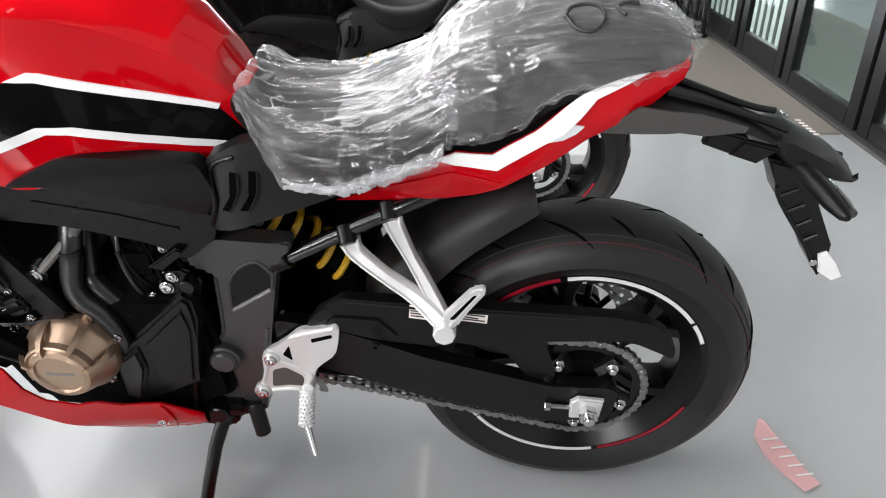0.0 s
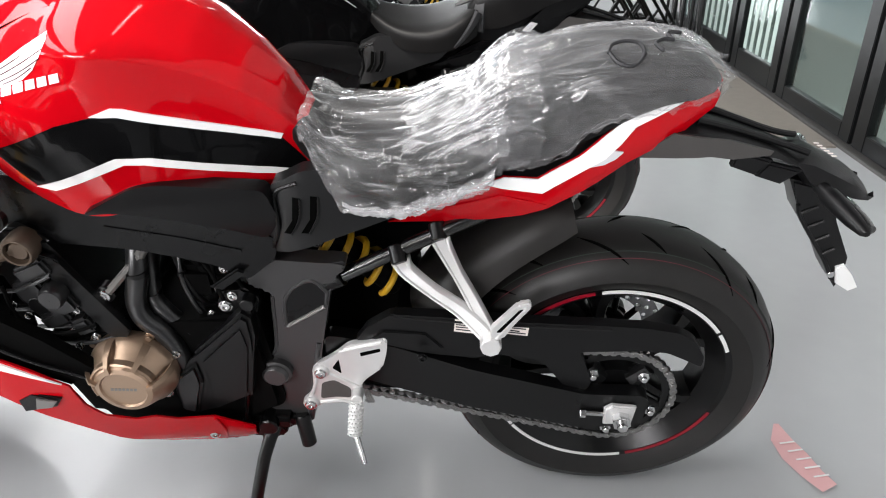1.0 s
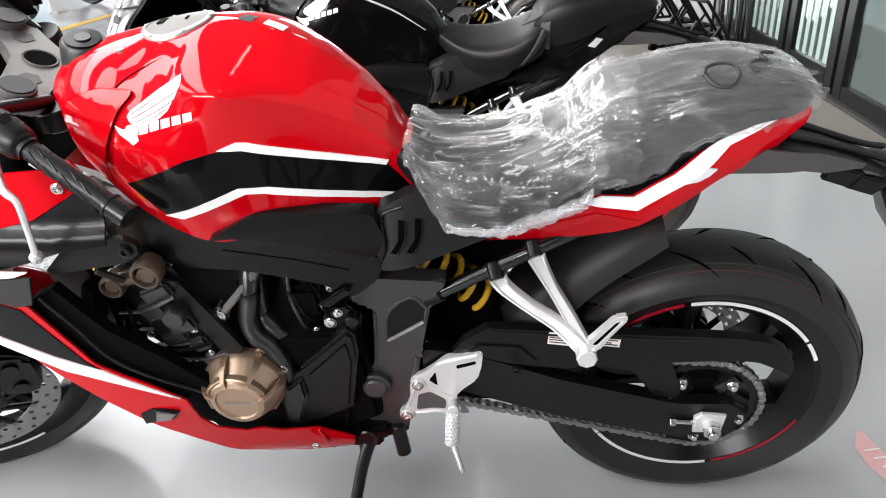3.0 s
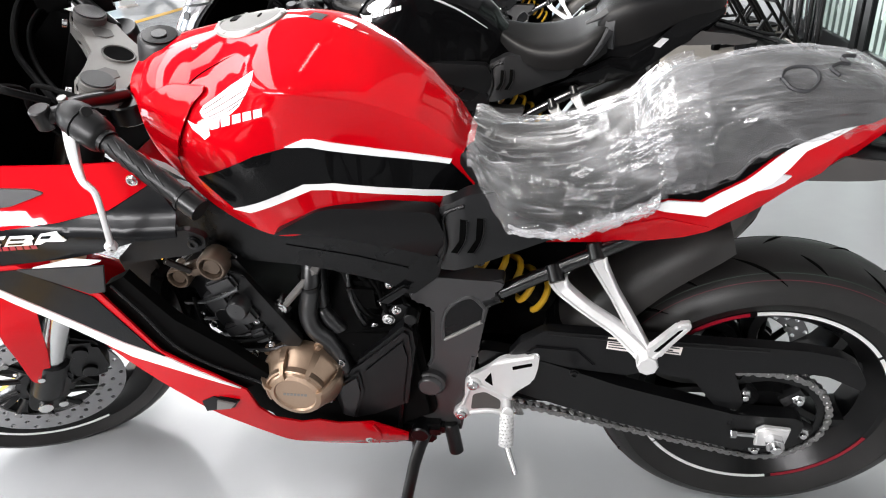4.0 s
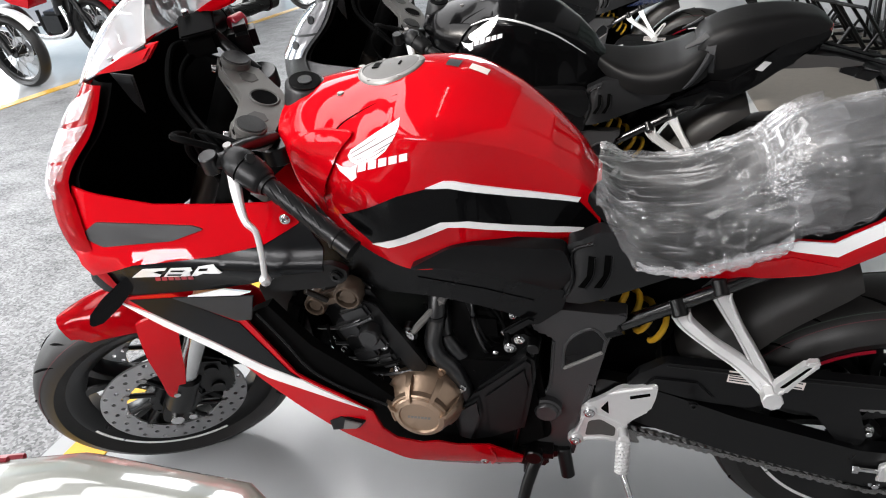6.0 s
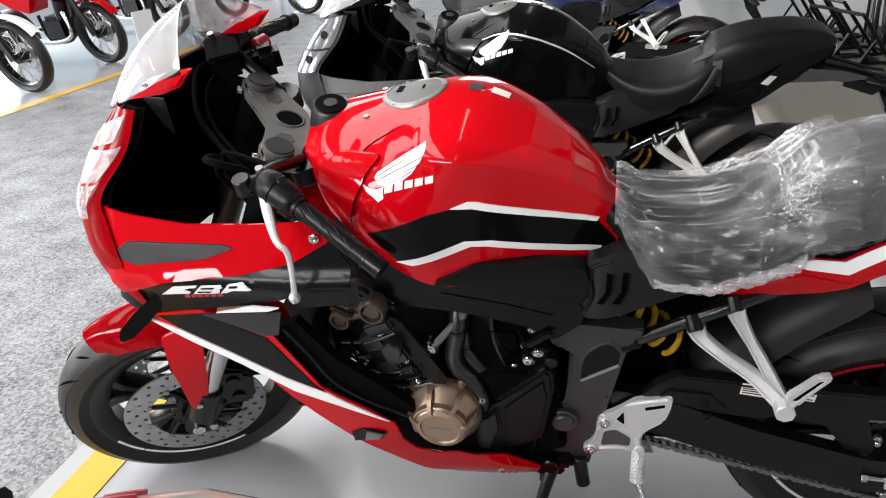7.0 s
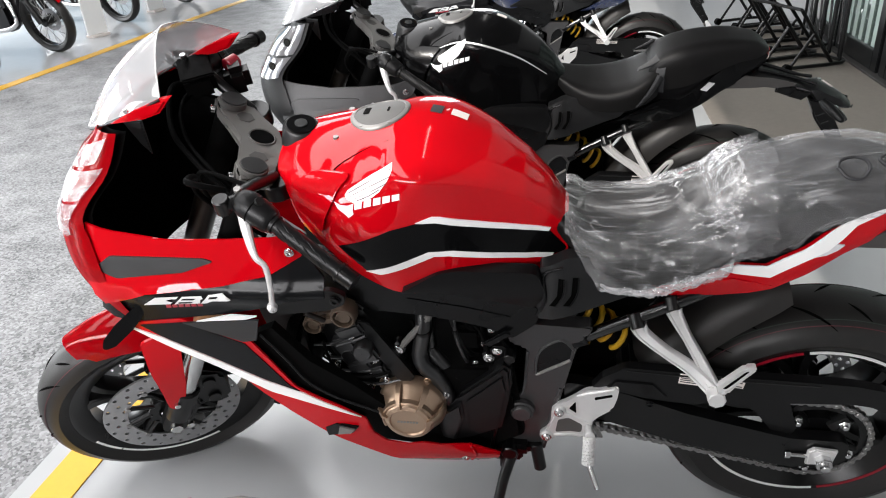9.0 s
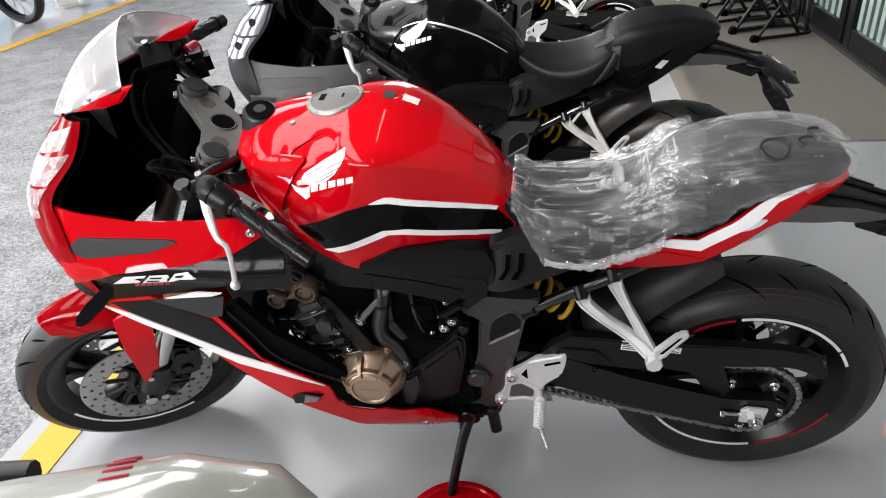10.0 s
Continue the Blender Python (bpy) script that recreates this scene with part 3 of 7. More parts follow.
def motorcycle(m, body, label, group, wrapped=False, stripes=True, seat_label="", panel_mat=None):
    bike = root("motorcycle", m, label, "motorcycle", group)
    panel_mat = panel_mat or DARK_PANEL

    # rear wheel, sprocket, chain, brake
    rc = Vector((-0.006, 0, 0.309))
    rw = wheel(bike, "rear_wheel", rc, 0.298, 0.168, 0.2105, False, 0.62)
    disc(rw, rc, -0.085, 0.085, 0.12, label="drilled steel rear brake disc")
    part("rear_caliper", join(block((-0.03, 0.1, 0.43), (0.09, 0.05, 0.055), 0.01, (0, 20, 0)), rod(V(-0.05, -0.075, 0.44), V(-0.05, -0.135, 0.44), 0.02)), SATIN, bike)
    teeth = []
    bm = bmesh.new()
    n = 42
    outer = [(0.104 + (0.004 if k % 2 else -0.003), 2 * math.pi * k / (2 * n)) for k in range(2 * n)]
    for l in (0.088, 0.094):
        o = [bm.verts.new(rc + V(r * math.cos(a), l, r * math.sin(a))) for r, a in outer]
        i_ = [bm.verts.new(rc + V(0.088 * math.cos(a), l, 0.088 * math.sin(a))) for r, a in outer]
        teeth.append((o, i_))
    for k in range(2 * n):
        j = (k + 1) % (2 * n)
        for o, i_ in teeth:
            bm.faces.new((o[k], o[j], i_[j], i_[k]))
        bm.faces.new((teeth[0][0][k], teeth[0][0][j], teeth[1][0][j], teeth[1][0][k]))
        bm.faces.new((teeth[0][1][k], teeth[0][1][j], teeth[1][1][j], teeth[1][1][k]))
    spr = part("sprocket", join(bm, *[tube([rc + V(0.05 * math.cos(a), 0.085, 0.05 * math.sin(a)), rc + V(0.09 * math.cos(a), 0.091, 0.09 * math.sin(a))], [0.02, 0.014], 8, 1) for a in (2 * math.pi * i / 5 + 0.9 for i in range(5))],
                                   lathe([(0.03, 0.05), (0.03, 0.092), (0.062, 0.092), (0.066, 0.05)], 32, True, rc)), SATIN, rw, "black rear sprocket")
    for i in range(5):
        a = 2 * math.pi * i / 5 + 0.9
        p = rc + V(0.074 * math.cos(a), 0.094, 0.074 * math.sin(a))
        part("sprocket_nut", join(rod(p, p + V(0, 0.012, 0), 0.011, n=6), rod(p, p + V(0, 0.02, 0), 0.006, n=10)), STEEL, spr)
    # chain: links along the loop round both sprockets
    fr, fc = 0.05, Vector((-0.53, 0, 0.38))
    line = []
    d = fc - rc
    base = math.atan2(d.z, d.x)
    off = math.acos((0.1065 - fr) / d.length)
    a_low, a_up = base + off, base - off
    for k in range(30):
        a = a_low + (2 * math.pi - 2 * off) * k / 29
        line.append(rc + V(0.1065 * math.cos(a), 0.091, 0.1065 * math.sin(a)))
    for k in range(12):
        a = a_up + 2 * math.pi - (2 * off) * 0 + (2 * off) * k / 11
        line.append(fc + V(fr * math.cos(a), 0.091, fr * math.sin(a)))
    line.append(line[0])
    seglen = [(b - a).length for a, b in zip(line, line[1:])]
    total = sum(seglen)
    nl = int(total / 0.015875)
    links = bmesh.new()

    def along(s):
        s %= total
        for a, b, q in zip(line, line[1:], seglen):
            if s <= q:
                return a + (b - a) * (s / q)
            s -= q
        return line[0]

    pcs = []
    for i in range(nl):
        a, b = along(total * i / nl), along(total * (i + 1) / nl)
        u = (b - a).normalized()
        w_ = Vector((-u.z, 0, u.x))
        o = 0.0075 if i % 2 else 0.0055
        for s in (1, -1):
            for k in (0,):
                pts = []
                for q, hh in ((-0.006, 0.0), (-0.003, 0.0062), (0.003, 0.0066), (0.007, 0.0042), (0.0129, 0.0066), (0.0189, 0.0062), (0.0219, 0)):
                    pts.append((q, hh))
                ring = [a + u * q + w_ * hh for q, hh in pts] + [a + u * q - w_ * hh for q, hh in pts[-2:0:-1]]
                va = [links.verts.new(p + V(0, s * o, 0)) for p in ring]
                vb = [links.verts.new(p + V(0, s * (o - 0.0016), 0)) for p in ring]
                links.faces.new(va)
                links.faces.new(vb[::-1])
                for j in range(len(va)):
                    links.faces.new((va[j], va[(j + 1) % len(va)], vb[(j + 1) % len(va)], vb[j]))
        pcs.append(rod(a + V(0, -0.009, 0), a + V(0, 0.009, 0), 0.0032, n=6))
    part("chain", join(links, *pcs), DARK_STEEL, bike, "bare steel drive chain")

    # swingarm, guard, axle
    part("swingarm", panel([(-0.50, 0.455), (-0.38, 0.438), (-0.22, 0.392), (-0.06, 0.348), (0.035, 0.348), (0.05, 0.335), (0.045, 0.285), (0.03, 0.272), (-0.06, 0.262), (-0.36, 0.336), (-0.50, 0.370)], lambda x, z: 0.110 + 0.02 * min(1, max(0, (x + 0.46) / 0.2)), 0.026, 0.03, r=0.015), SATIN, bike, "black steel swingarm", both=True)
    part("swingarm_bridge", block((-0.34, 0, 0.43), (0.09, 0.2, 0.09), 0.015), SATIN, bike)
    guard = [(-0.448, 0.449), (-0.427, 0.480), (-0.384, 0.511), (-0.286, 0.506), (-0.167, 0.499), (-0.049, 0.495), (0.027, 0.491), (0.079, 0.481), (0.107, 0.463), (0.127, 0.428), (0.126, 0.406), (0.068, 0.437), (0.034, 0.442), (-0.078, 0.438), (-0.050, 0.366), (-0.062, 0.330), (-0.084, 0.339), (-0.138, 0.415), (-0.218, 0.429), (-0.245, 0.418), (-0.316, 0.425), (-0.343, 0.429), (-0.416, 0.450)]
    guard_part = part("chain_guard", slab(guard, 0.098, 0.118, 0.004, 0.006), PLASTIC, bike, "black plastic chain guard")
    part("guard_rib", tube([V(-0.38, 0.118, 0.505), V(-0.286, 0.119, 0.499), V(-0.167, 0.119, 0.492), V(-0.03, 0.118, 0.487)], 0.0022, 6, 4), PLASTIC, guard_part)
    part("guard_step", slab([(-0.42, 0.455), (-0.40, 0.478), (-0.33, 0.474), (-0.30, 0.440), (-0.343, 0.432)], 0.117, 0.122, 0.002), PLASTIC, guard_part)
    bolt(bike, -0.066, 0.119, 0.343, 0.007)
    bolt(bike, -0.335, 0.138, 0.437, 0.007, PLASTIC)
    part("caution_label", panel([(-0.282, 0.504), (-0.233, 0.499), (-0.235, 0.472), (-0.284, 0.478)], 0.1187, 0.0008), PALE, bike, "small white caution label")
    part("caution_label", panel([(-0.208, 0.497), (-0.163, 0.491), (-0.165, 0.471), (-0.209, 0.476)], 0.1187, 0.0008), PALE, bike, "small white caution label")
    part("label_print", join(*[panel([(-0.281, 0.4995 - 0.0052 * i), (-0.236 - 0.008 * (i % 2), 0.4953 - 0.0052 * i), (-0.236 - 0.008 * (i % 2), 0.4932 - 0.0052 * i), (-0.281, 0.4974 - 0.0052 * i)], 0.1193, 0.0005) for i in range(4)]), INK, bike)
    part("label_print", join(*[panel([(-0.206, 0.4915 - 0.005 * i), (-0.168 - 0.01 * (i % 2), 0.4868 - 0.005 * i), (-0.168 - 0.01 * (i % 2), 0.4845 - 0.005 * i), (-0.206, 0.4892 - 0.005 * i)], 0.1193, 0.0005) for i in range(3)]), INK, bike)
    part("axle_nut", join(rod(V(0.004, 0.140, 0.303), V(0.004, 0.156, 0.303), 0.0165, n=6), rod(V(0.004, 0.138, 0.303), V(0.004, 0.166, 0.303), 0.009)), STEEL, bike, "bright steel rear axle nut")
    part("axle_block", slab([(-0.026, 0.322), (-0.014, 0.332), (0.028, 0.328), (0.024, 0.286), (-0.024, 0.284)], 0.130, 0.141, 0.003), ALU, bike, "cast alloy axle block")
    part("chain_adjuster", join(rod(V(-0.066, 0.135, 0.308), V(-0.024, 0.135, 0.306), 0.0042, n=8), rod(V(-0.066, 0.135, 0.308), V(-0.056, 0.135, 0.308), 0.0085, n=6)), STEEL, bike)
    # rear hugger
    rows = []
    for i in range(15):
        a = radians(105 + 62 * i / 14)
        r = 0.388 + 0.008 * (i / 14)
        w = (0.075 + 0.028 * math.sin(math.pi * min(1, i / 10) * 0.5)) * (0.80, 0.93, 0.98, 1.0)[min(i, 3)]
        row = []
        for k in range(13):
            t = -1 + 2 * k / 12
            drop = (0.050 + 0.035 * i / 14) * abs(t) ** 3.0
            row.append(rc + V((r - drop) * math.cos(a), w * math.sin(t * 1.4) / math.sin(1.4), (r - drop) * math.sin(a)))
        rows.append(row)
    hug = rings(rows, False, False)
    bmesh.ops.solidify(hug, geom=hug.faces[:], thickness=0.003)
    part("rear_mudguard", hug, HUGGER, bike, "black plastic tyre hugger")

    # shock absorber
    a, b = V(-0.393, 0.03, 0.513), V(-0.515, 0.035, 0.628)
    ax = b - a
    u = ax.normalized().orthogonal().normalized()
    v = ax.normalized().cross(u)
    helix = [a + ax * (k / 72) + (u * math.cos(k * 0.46) + v * math.sin(k * 0.46)) * 0.0285 for k in range(73)]
    part("spring", tube(helix, 0.0059, 8, 1), YELLOW_SPRING, bike, "yellow rear shock spring")
    part("shock_body", rod(a - ax * 0.1, b + ax * 0.1, 0.022), MATT, bike)

    # frame
    def rail_left(x, z):
        return 0.138 - max(0, x + 0.80) * 0.06 - max(0, -0.9 - x) * 0.3

    rail = [(-1.0, 0.78), (-0.87, 0.768), (-0.80, 0.73), (-0.70, 0.706), (-0.60, 0.684), (-0.545, 0.66), (-0.552, 0.624), (-0.600, 0.584), (-0.64, 0.612), (-0.684, 0.626), (-0.72, 0.636), (-0.76, 0.646), (-0.80, 0.652), (-0.87, 0.658), (-0.912, 0.674), (-0.98, 0.69)]
    part("frame_rail", panel(rail, rail_left, 0.03, 0.03, r=0.012), FRAME_GREY, bike, "dark grey steel frame rail", both=True)
    part("frame_rail_rib", panel([(-0.79, 0.69), (-0.68, 0.666), (-0.60, 0.642), (-0.60, 0.637), (-0.68, 0.660), (-0.79, 0.682)], rail_left, 0.003, 0.03, 0.002), FRAME_GREY, bike)
    plate = [(-0.610, 0.578), (-0.563, 0.617), (-0.478, 0.612), (-0.451, 0.614), (-0.449, 0.602), (-0.470, 0.584), (-0.482, 0.535), (-0.502, 0.442), (-0.531, 0.292), (-0.541, 0.246), (-0.602, 0.226), (-0.700, 0.212), (-0.760, 0.221), (-0.755, 0.236), (-0.646, 0.242), (-0.626, 0.272), (-0.603, 0.286), (-0.600, 0.328), (-0.612, 0.359), (-0.606, 0.392), (-0.589, 0.413), (-0.579, 0.435), (-0.568, 0.541), (-0.578, 0.559), (-0.602, 0.563)]
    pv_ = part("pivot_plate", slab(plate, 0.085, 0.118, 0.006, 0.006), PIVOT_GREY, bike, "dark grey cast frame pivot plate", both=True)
    hexa = [(-0.557, 0.481), (-0.552, 0.536), (-0.531, 0.566), (-0.503, 0.578), (-0.483, 0.555), (-0.487, 0.528)]
    # flat panel; the recess shows only by its darker colour
    part("plate_web", panel(hexa, 0.1185, 0.001, r=0.008), FRAME_GREY, pv_, "darker web, recess shade put into its colour", both=True)
    part("web_rim", tube([V(x, 0.118, z) for x, z in hexa[:5] + hexa[4:]], 0.0032, 8, 3), PIVOT_GREY, pv_)
    # highlight along the lower bevel, put into the colour as a paler bead
    part("bevel_highlight", tube([V(-0.555, 0.119, 0.483), V(-0.489, 0.119, 0.527)], 0.0036, 8, 1), GREY_METAL, pv_, "highlight on the lower bevel, as a grey bead")
    part("plate_rib", tube([V(-0.508, 0.117, 0.445), V(-0.530, 0.117, 0.345), V(-0.545, 0.117, 0.268)], 0.0042, 8, 3), PIVOT_GREY, pv_)
    part("plate_rib", tube([V(-0.571, 0.117, 0.545), V(-0.580, 0.117, 0.44), V(-0.590, 0.117, 0.418)], 0.0036, 8, 3), PIVOT_GREY, pv_)
    part("plate_gusset", slab([(-0.66, 0.575), (-0.61, 0.612), (-0.595, 0.606), (-0.64, 0.57)], 0.13, 0.137, 0.003), FRAME_GREY, bike)
    part("subframe_tube", tube([V(-0.50, 0.10, 0.557), V(-0.46, 0.10, 0.576), V(-0.305, 0.086, 0.652), V(-0.20, 0.06, 0.69), V(-0.05, 0.05, 0.765)], 0.0125, 12, 4), TUBE_BLACK, bike, both=True)
    part("subframe_clamp", tube([V(-0.485, 0.101, 0.565), V(-0.46, 0.10, 0.577)], 0.0185, 14, 1), FRAME_GREY, bike)

    # side covers
    part("airbox_cover", panel([(-0.79, 0.735), (-0.768, 0.746), (-0.722, 0.766), (-0.69, 0.768), (-0.548, 0.748), (-0.534, 0.70), (-0.558, 0.66), (-0.605, 0.688), (-0.69, 0.72), (-0.75, 0.735)], lambda x, z: 0.178 - max(0, x + 0.775) * 0.20 - max(0, z - 0.74) * 0.3 - max(0, 0.70 - z) * 0.3, 0.03, 0.015, r=0.012), PLASTIC, bike, "matt black airbox side cover", both=True)

    def cover_left(x, z):
        return 0.134 - max(0, x + 0.5) * 0.26 - max(0, z - 0.69) * 0.3 - max(0, -0.53 - x) * 0.6

    part("seat_cover", panel([(-0.566, 0.642), (-0.545, 0.69), (-0.546, 0.745), (-0.50, 0.768), (-0.44, 0.765), (-0.34, 0.735), (-0.30, 0.72), (-0.33, 0.695), (-0.374, 0.686), (-0.46, 0.662), (-0.55, 0.638)], cover_left, 0.03, 0.02, r=0.008), COVER_GREY, bike, "dark grey plastic side cover with two vent slots", both=True)
    for k in range(2):
        x = -0.522 + 0.025 * k
        part("vent_slot", panel([(x - 0.006, 0.680), (x + 0.008, 0.700), (x + 0.010, 0.732), (x + 0.021, 0.730), (x + 0.019, 0.702), (x + 0.006, 0.678)], cover_left, 0.004, 0.03, 0.0015), GROOVE, bike)
        part("slot_lip", tube([V(px, cover_left(px, pz) + 0.002, pz) for px, pz in ((x + 0.006, 0.678), (x + 0.019, 0.702), (x + 0.021, 0.730))], 0.002, 6, 4), FRAME_GREY, bike)
    part("cover_edge", tube([V(px, cover_left(px, pz) + 0.001, pz) for px, pz in ((-0.552, 0.645), (-0.536, 0.69), (-0.538, 0.735), (-0.505, 0.752))], 0.0035, 8, 5), FRAME_GREY, bike)
    bolt(bike, -0.485, 0.122, 0.655, 0.006, SATIN)

    # engine
    part("crankcase", slab([(-0.98, 0.40), (-0.90, 0.46), (-0.74, 0.50), (-0.60, 0.52), (-0.58, 0.30), (-0.70, 0.25), (-0.92, 0.27)], -0.14, 0.135, 0.012, 0.02), MATT, bike, "black engine crankcase")
    HEAD, COVER = Matrix.Translation(V(0.024, 0.052, 0.043)), Matrix.Translation(V(0.013, 0.042, 0.035))
    part("cylinder_block", slab([(-1.02, 0.60), (-0.99, 0.573), (-0.98, 0.513), (-0.945, 0.455), (-0.83, 0.44), (-0.82, 0.47), (-0.885, 0.60), (-0.905, 0.635), (-0.95, 0.65)], -0.13, 0.10, 0.01, 0.012), SATIN, bike, "black cylinder block", m=HEAD)
    part("cylinder_strut", slab([(-0.915, 0.612), (-0.888, 0.602), (-0.815, 0.462), (-0.83, 0.445), (-0.85, 0.45), (-0.905, 0.56)], 0.10, 0.112, 0.004, 0.006), PLASTIC, bike, m=HEAD)
    for bx, bz, bw, bh, bl in ((-0.928, 0.583, 0.056, 0.030, 0.118), (-0.945, 0.545, 0.046, 0.040, 0.116), (-0.905, 0.520, 0.050, 0.034, 0.120), (-0.925, 0.488, 0.050, 0.026, 0.116), (-0.885, 0.476, 0.034, 0.030, 0.118)):
        part("head_box", block((bx, -bl + 0.012, bz), (bw, 0.03, bh), 0.005, (0, -24, 0)), HOSE, bike, m=HEAD)
    part("head_boss", lathe([(0.0005, 0.137), (0.016, 0.137), (0.019, 0.132), (0.019, 0.1)], 24, False, V(-0.905, 0, 0.545)), HOSE, bike, m=HEAD)
    part("head_rib", tube([V(-0.955, 0.128, 0.556), V(-0.925, 0.13, 0.570), V(-0.892, 0.13, 0.588)], 0.0028, 6, 4), HOSE, bike, m=HEAD)
    part("sensor_wire", tube([V(-0.99, 0.11, 0.55), V(-0.975, 0.125, 0.50), V(-0.935, 0.125, 0.47), V(-0.89, 0.125, 0.475), V(-0.86, 0.12, 0.485)], 0.0032, 6, 6), MATT, bike, m=HEAD)
    cam = part("cam_cover", join(block((-0.965, -0.102, 0.612), (0.07, 0.034, 0.024), 0.008, (0, -20, 0)), lathe([(0.018, 0.09), (0.025, 0.09), (0.025, 0.120), (0.022, 0.124), (0.019, 0.124), (0.017, 0.118)], 28, True, V(-0.933, 0, 0.622)), lathe([(0.014, 0.09), (0.02, 0.09), (0.02, 0.118), (0.0175, 0.122), (0.015, 0.122), (0.013, 0.116)], 28, True, V(-0.998, 0, 0.597))), CAM_BROWN, bike, "dull bronze cam end cover", m=HEAD)
    for cx_, cz_, cr_, cl_ in ((-0.933, 0.622, 0.0158, 0.119), (-0.998, 0.597, 0.0122, 0.117)):
        part("cam_cap", lathe([(0.0005, cl_), (cr_ * 0.85, cl_), (cr_, cl_ - 0.003), (cr_, 0.09)], 28, False, V(cx_, 0, cz_)), CAM_BROWN, cam, m=HEAD)
    for q in ([(-0.930, 0.592), (-0.912, 0.604), (-0.896, 0.614)], [(-0.905, 0.500), (-0.886, 0.508), (-0.868, 0.522)], [(-0.950, 0.520), (-0.938, 0.505), (-0.932, 0.492)]):
        part("wire_clip", tube([V(x, 0.168, z) for x, z in q], 0.0022, 6, 4), STEEL, bike)
    for x, z in ((-0.925, 0.575), (-0.868, 0.545), (-0.945, 0.535), (-0.885, 0.470), (-0.852, 0.492), (-0.962, 0.555)):
        bolt(bike, x, 0.160, z, 0.0055)
    for k in range(5):
        part("cooling_rib", tube([V(-0.99 + 0.022 * k, 0.153, 0.575 - 0.036 * k), V(-0.93 + 0.022 * k, 0.160, 0.585 - 0.036 * k), V(-0.885 + 0.022 * k, 0.160, 0.600 - 0.036 * k)], 0.0035, 6, 3), HOSE, bike)
    part("coil_cap", join(rod(V(-0.915, 0.140, 0.562), V(-0.915, 0.172, 0.562), 0.019, 0.017, 20), block((-0.893, -0.160, 0.585), (0.045, 0.02, 0.03), 0.005, (0, -35, 0))), SATIN, bike, "black ignition coil cap")
    part("cam_plug", rod(V(-0.972, 0.118, 0.612), V(-0.998, 0.135, 0.645), 0.0055), FORK_DARK, bike, m=HEAD)
    cov = V(-0.807, 0.033, 0.430)
    ROUND = Matrix.Translation(cov + V(0.0, 0.02, -0.008)) @ Matrix.Scale(0.92, 4) @ Matrix.Translation(-cov - V(0, 0.02, 0))
    part("clutch_cover", lathe([(0.076, 0.12), (0.078, 0.14), (0.076, 0.15), (0.069, 0.158), (0.055, 0.184), (0.050, 0.191), (0.041, 0.193), (0.039, 0.189), (0.0005, 0.189)], 40, False, cov), BRONZE, bike, "bronze round engine cover", m=ROUND)
    part("cover_name", bars(lambda x, z: 0.222, -0.832, 0.426, 0.048, 0.006, 7, 0.0006), GREY_METAL, bike, m=ROUND)
    for a0 in (160, 104, 58, 14):
        a, w0 = radians(a0), 0.085
        rib = rings([[cov + V(r * math.cos(a + q * w0 * f), l, r * math.sin(a + q * w0 * f)) for q in (-1, -0.35, 0.35, 1)] + [cov + V(r * math.cos(a + q * w0 * f), l - 0.012, r * math.sin(a + q * w0 * f)) for q in (1, -1)] for r, l, f in ((0.046, 0.198, 0.6), (0.058, 0.196, 0.7), (0.070, 0.182, 0.85), (0.079, 0.158, 1.0))])
        part("cover_rib", rib, BRONZE, bike, m=ROUND)
    part("cover_step", lathe([(0.052, 0.186), (0.056, 0.189), (0.059, 0.187), (0.060, 0.176)], 40, False, cov, (radians(20), radians(200))), BRONZE, bike, m=ROUND)
    for i in range(9):
        a = radians(-60 + 40 * i)
        p = cov + V(0.082 * math.cos(a), 0.12, 0.082 * math.sin(a))
        part("cover_bolt", join(rod(p, p + V(0, 0.012, 0), 0.0085), rod(p + V(0, 0.011, 0), p + V(0, 0.018, 0), 0.0055, n=8)), BRONZE if i % 2 else STEEL, bike, m=ROUND)
    spc = part("sprocket_cover", slab([(-0.751, 0.394), (-0.712, 0.431), (-0.706, 0.450), (-0.616, 0.535), (-0.602, 0.524), (-0.601, 0.485), (-0.609, 0.444), (-0.620, 0.387), (-0.628, 0.349), (-0.694, 0.326), (-0.730, 0.301), (-0.756, 0.307), (-0.761, 0.349)], 0.115, 0.154, 0.006), PLASTIC, bike, "black faceted sprocket cover")
    part("cover_facet", slab([(-0.748, 0.397), (-0.706, 0.432), (-0.703, 0.385), (-0.727, 0.312), (-0.753, 0.320)], 0.152, 0.163, 0.006), COVER_GREY, spc)
    part("cover_facet", slab([(-0.694, 0.436), (-0.618, 0.512), (-0.612, 0.47), (-0.632, 0.360), (-0.695, 0.340)], 0.152, 0.157, 0.004), PLASTIC, spc)
    for q, rad in (([V(-0.770, 0.09, 0.655), V(-0.772, 0.125, 0.595), V(-0.783, 0.135, 0.544), V(-0.776, 0.14, 0.513), V(-0.755, 0.14, 0.488), V(-0.740, 0.14, 0.448), V(-0.731, 0.135, 0.400), V(-0.730, 0.12, 0.36)], 0.0165), ([V(-0.775, 0.07, 0.59), V(-0.767, 0.11, 0.541), V(-0.755, 0.12, 0.523), V(-0.734, 0.12, 0.491), V(-0.706, 0.12, 0.466), V(-0.680, 0.11, 0.440)], 0.0145), ([V(-0.715, 0.08, 0.63), V(-0.712, 0.11, 0.58), V(-0.700, 0.12, 0.535), V(-0.690, 0.115, 0.50)], 0.004)):
        part("coolant_hose", tube([Vector(p) for p in q], rad, 14, 6), HOSE, bike, "thick black coolant hose")
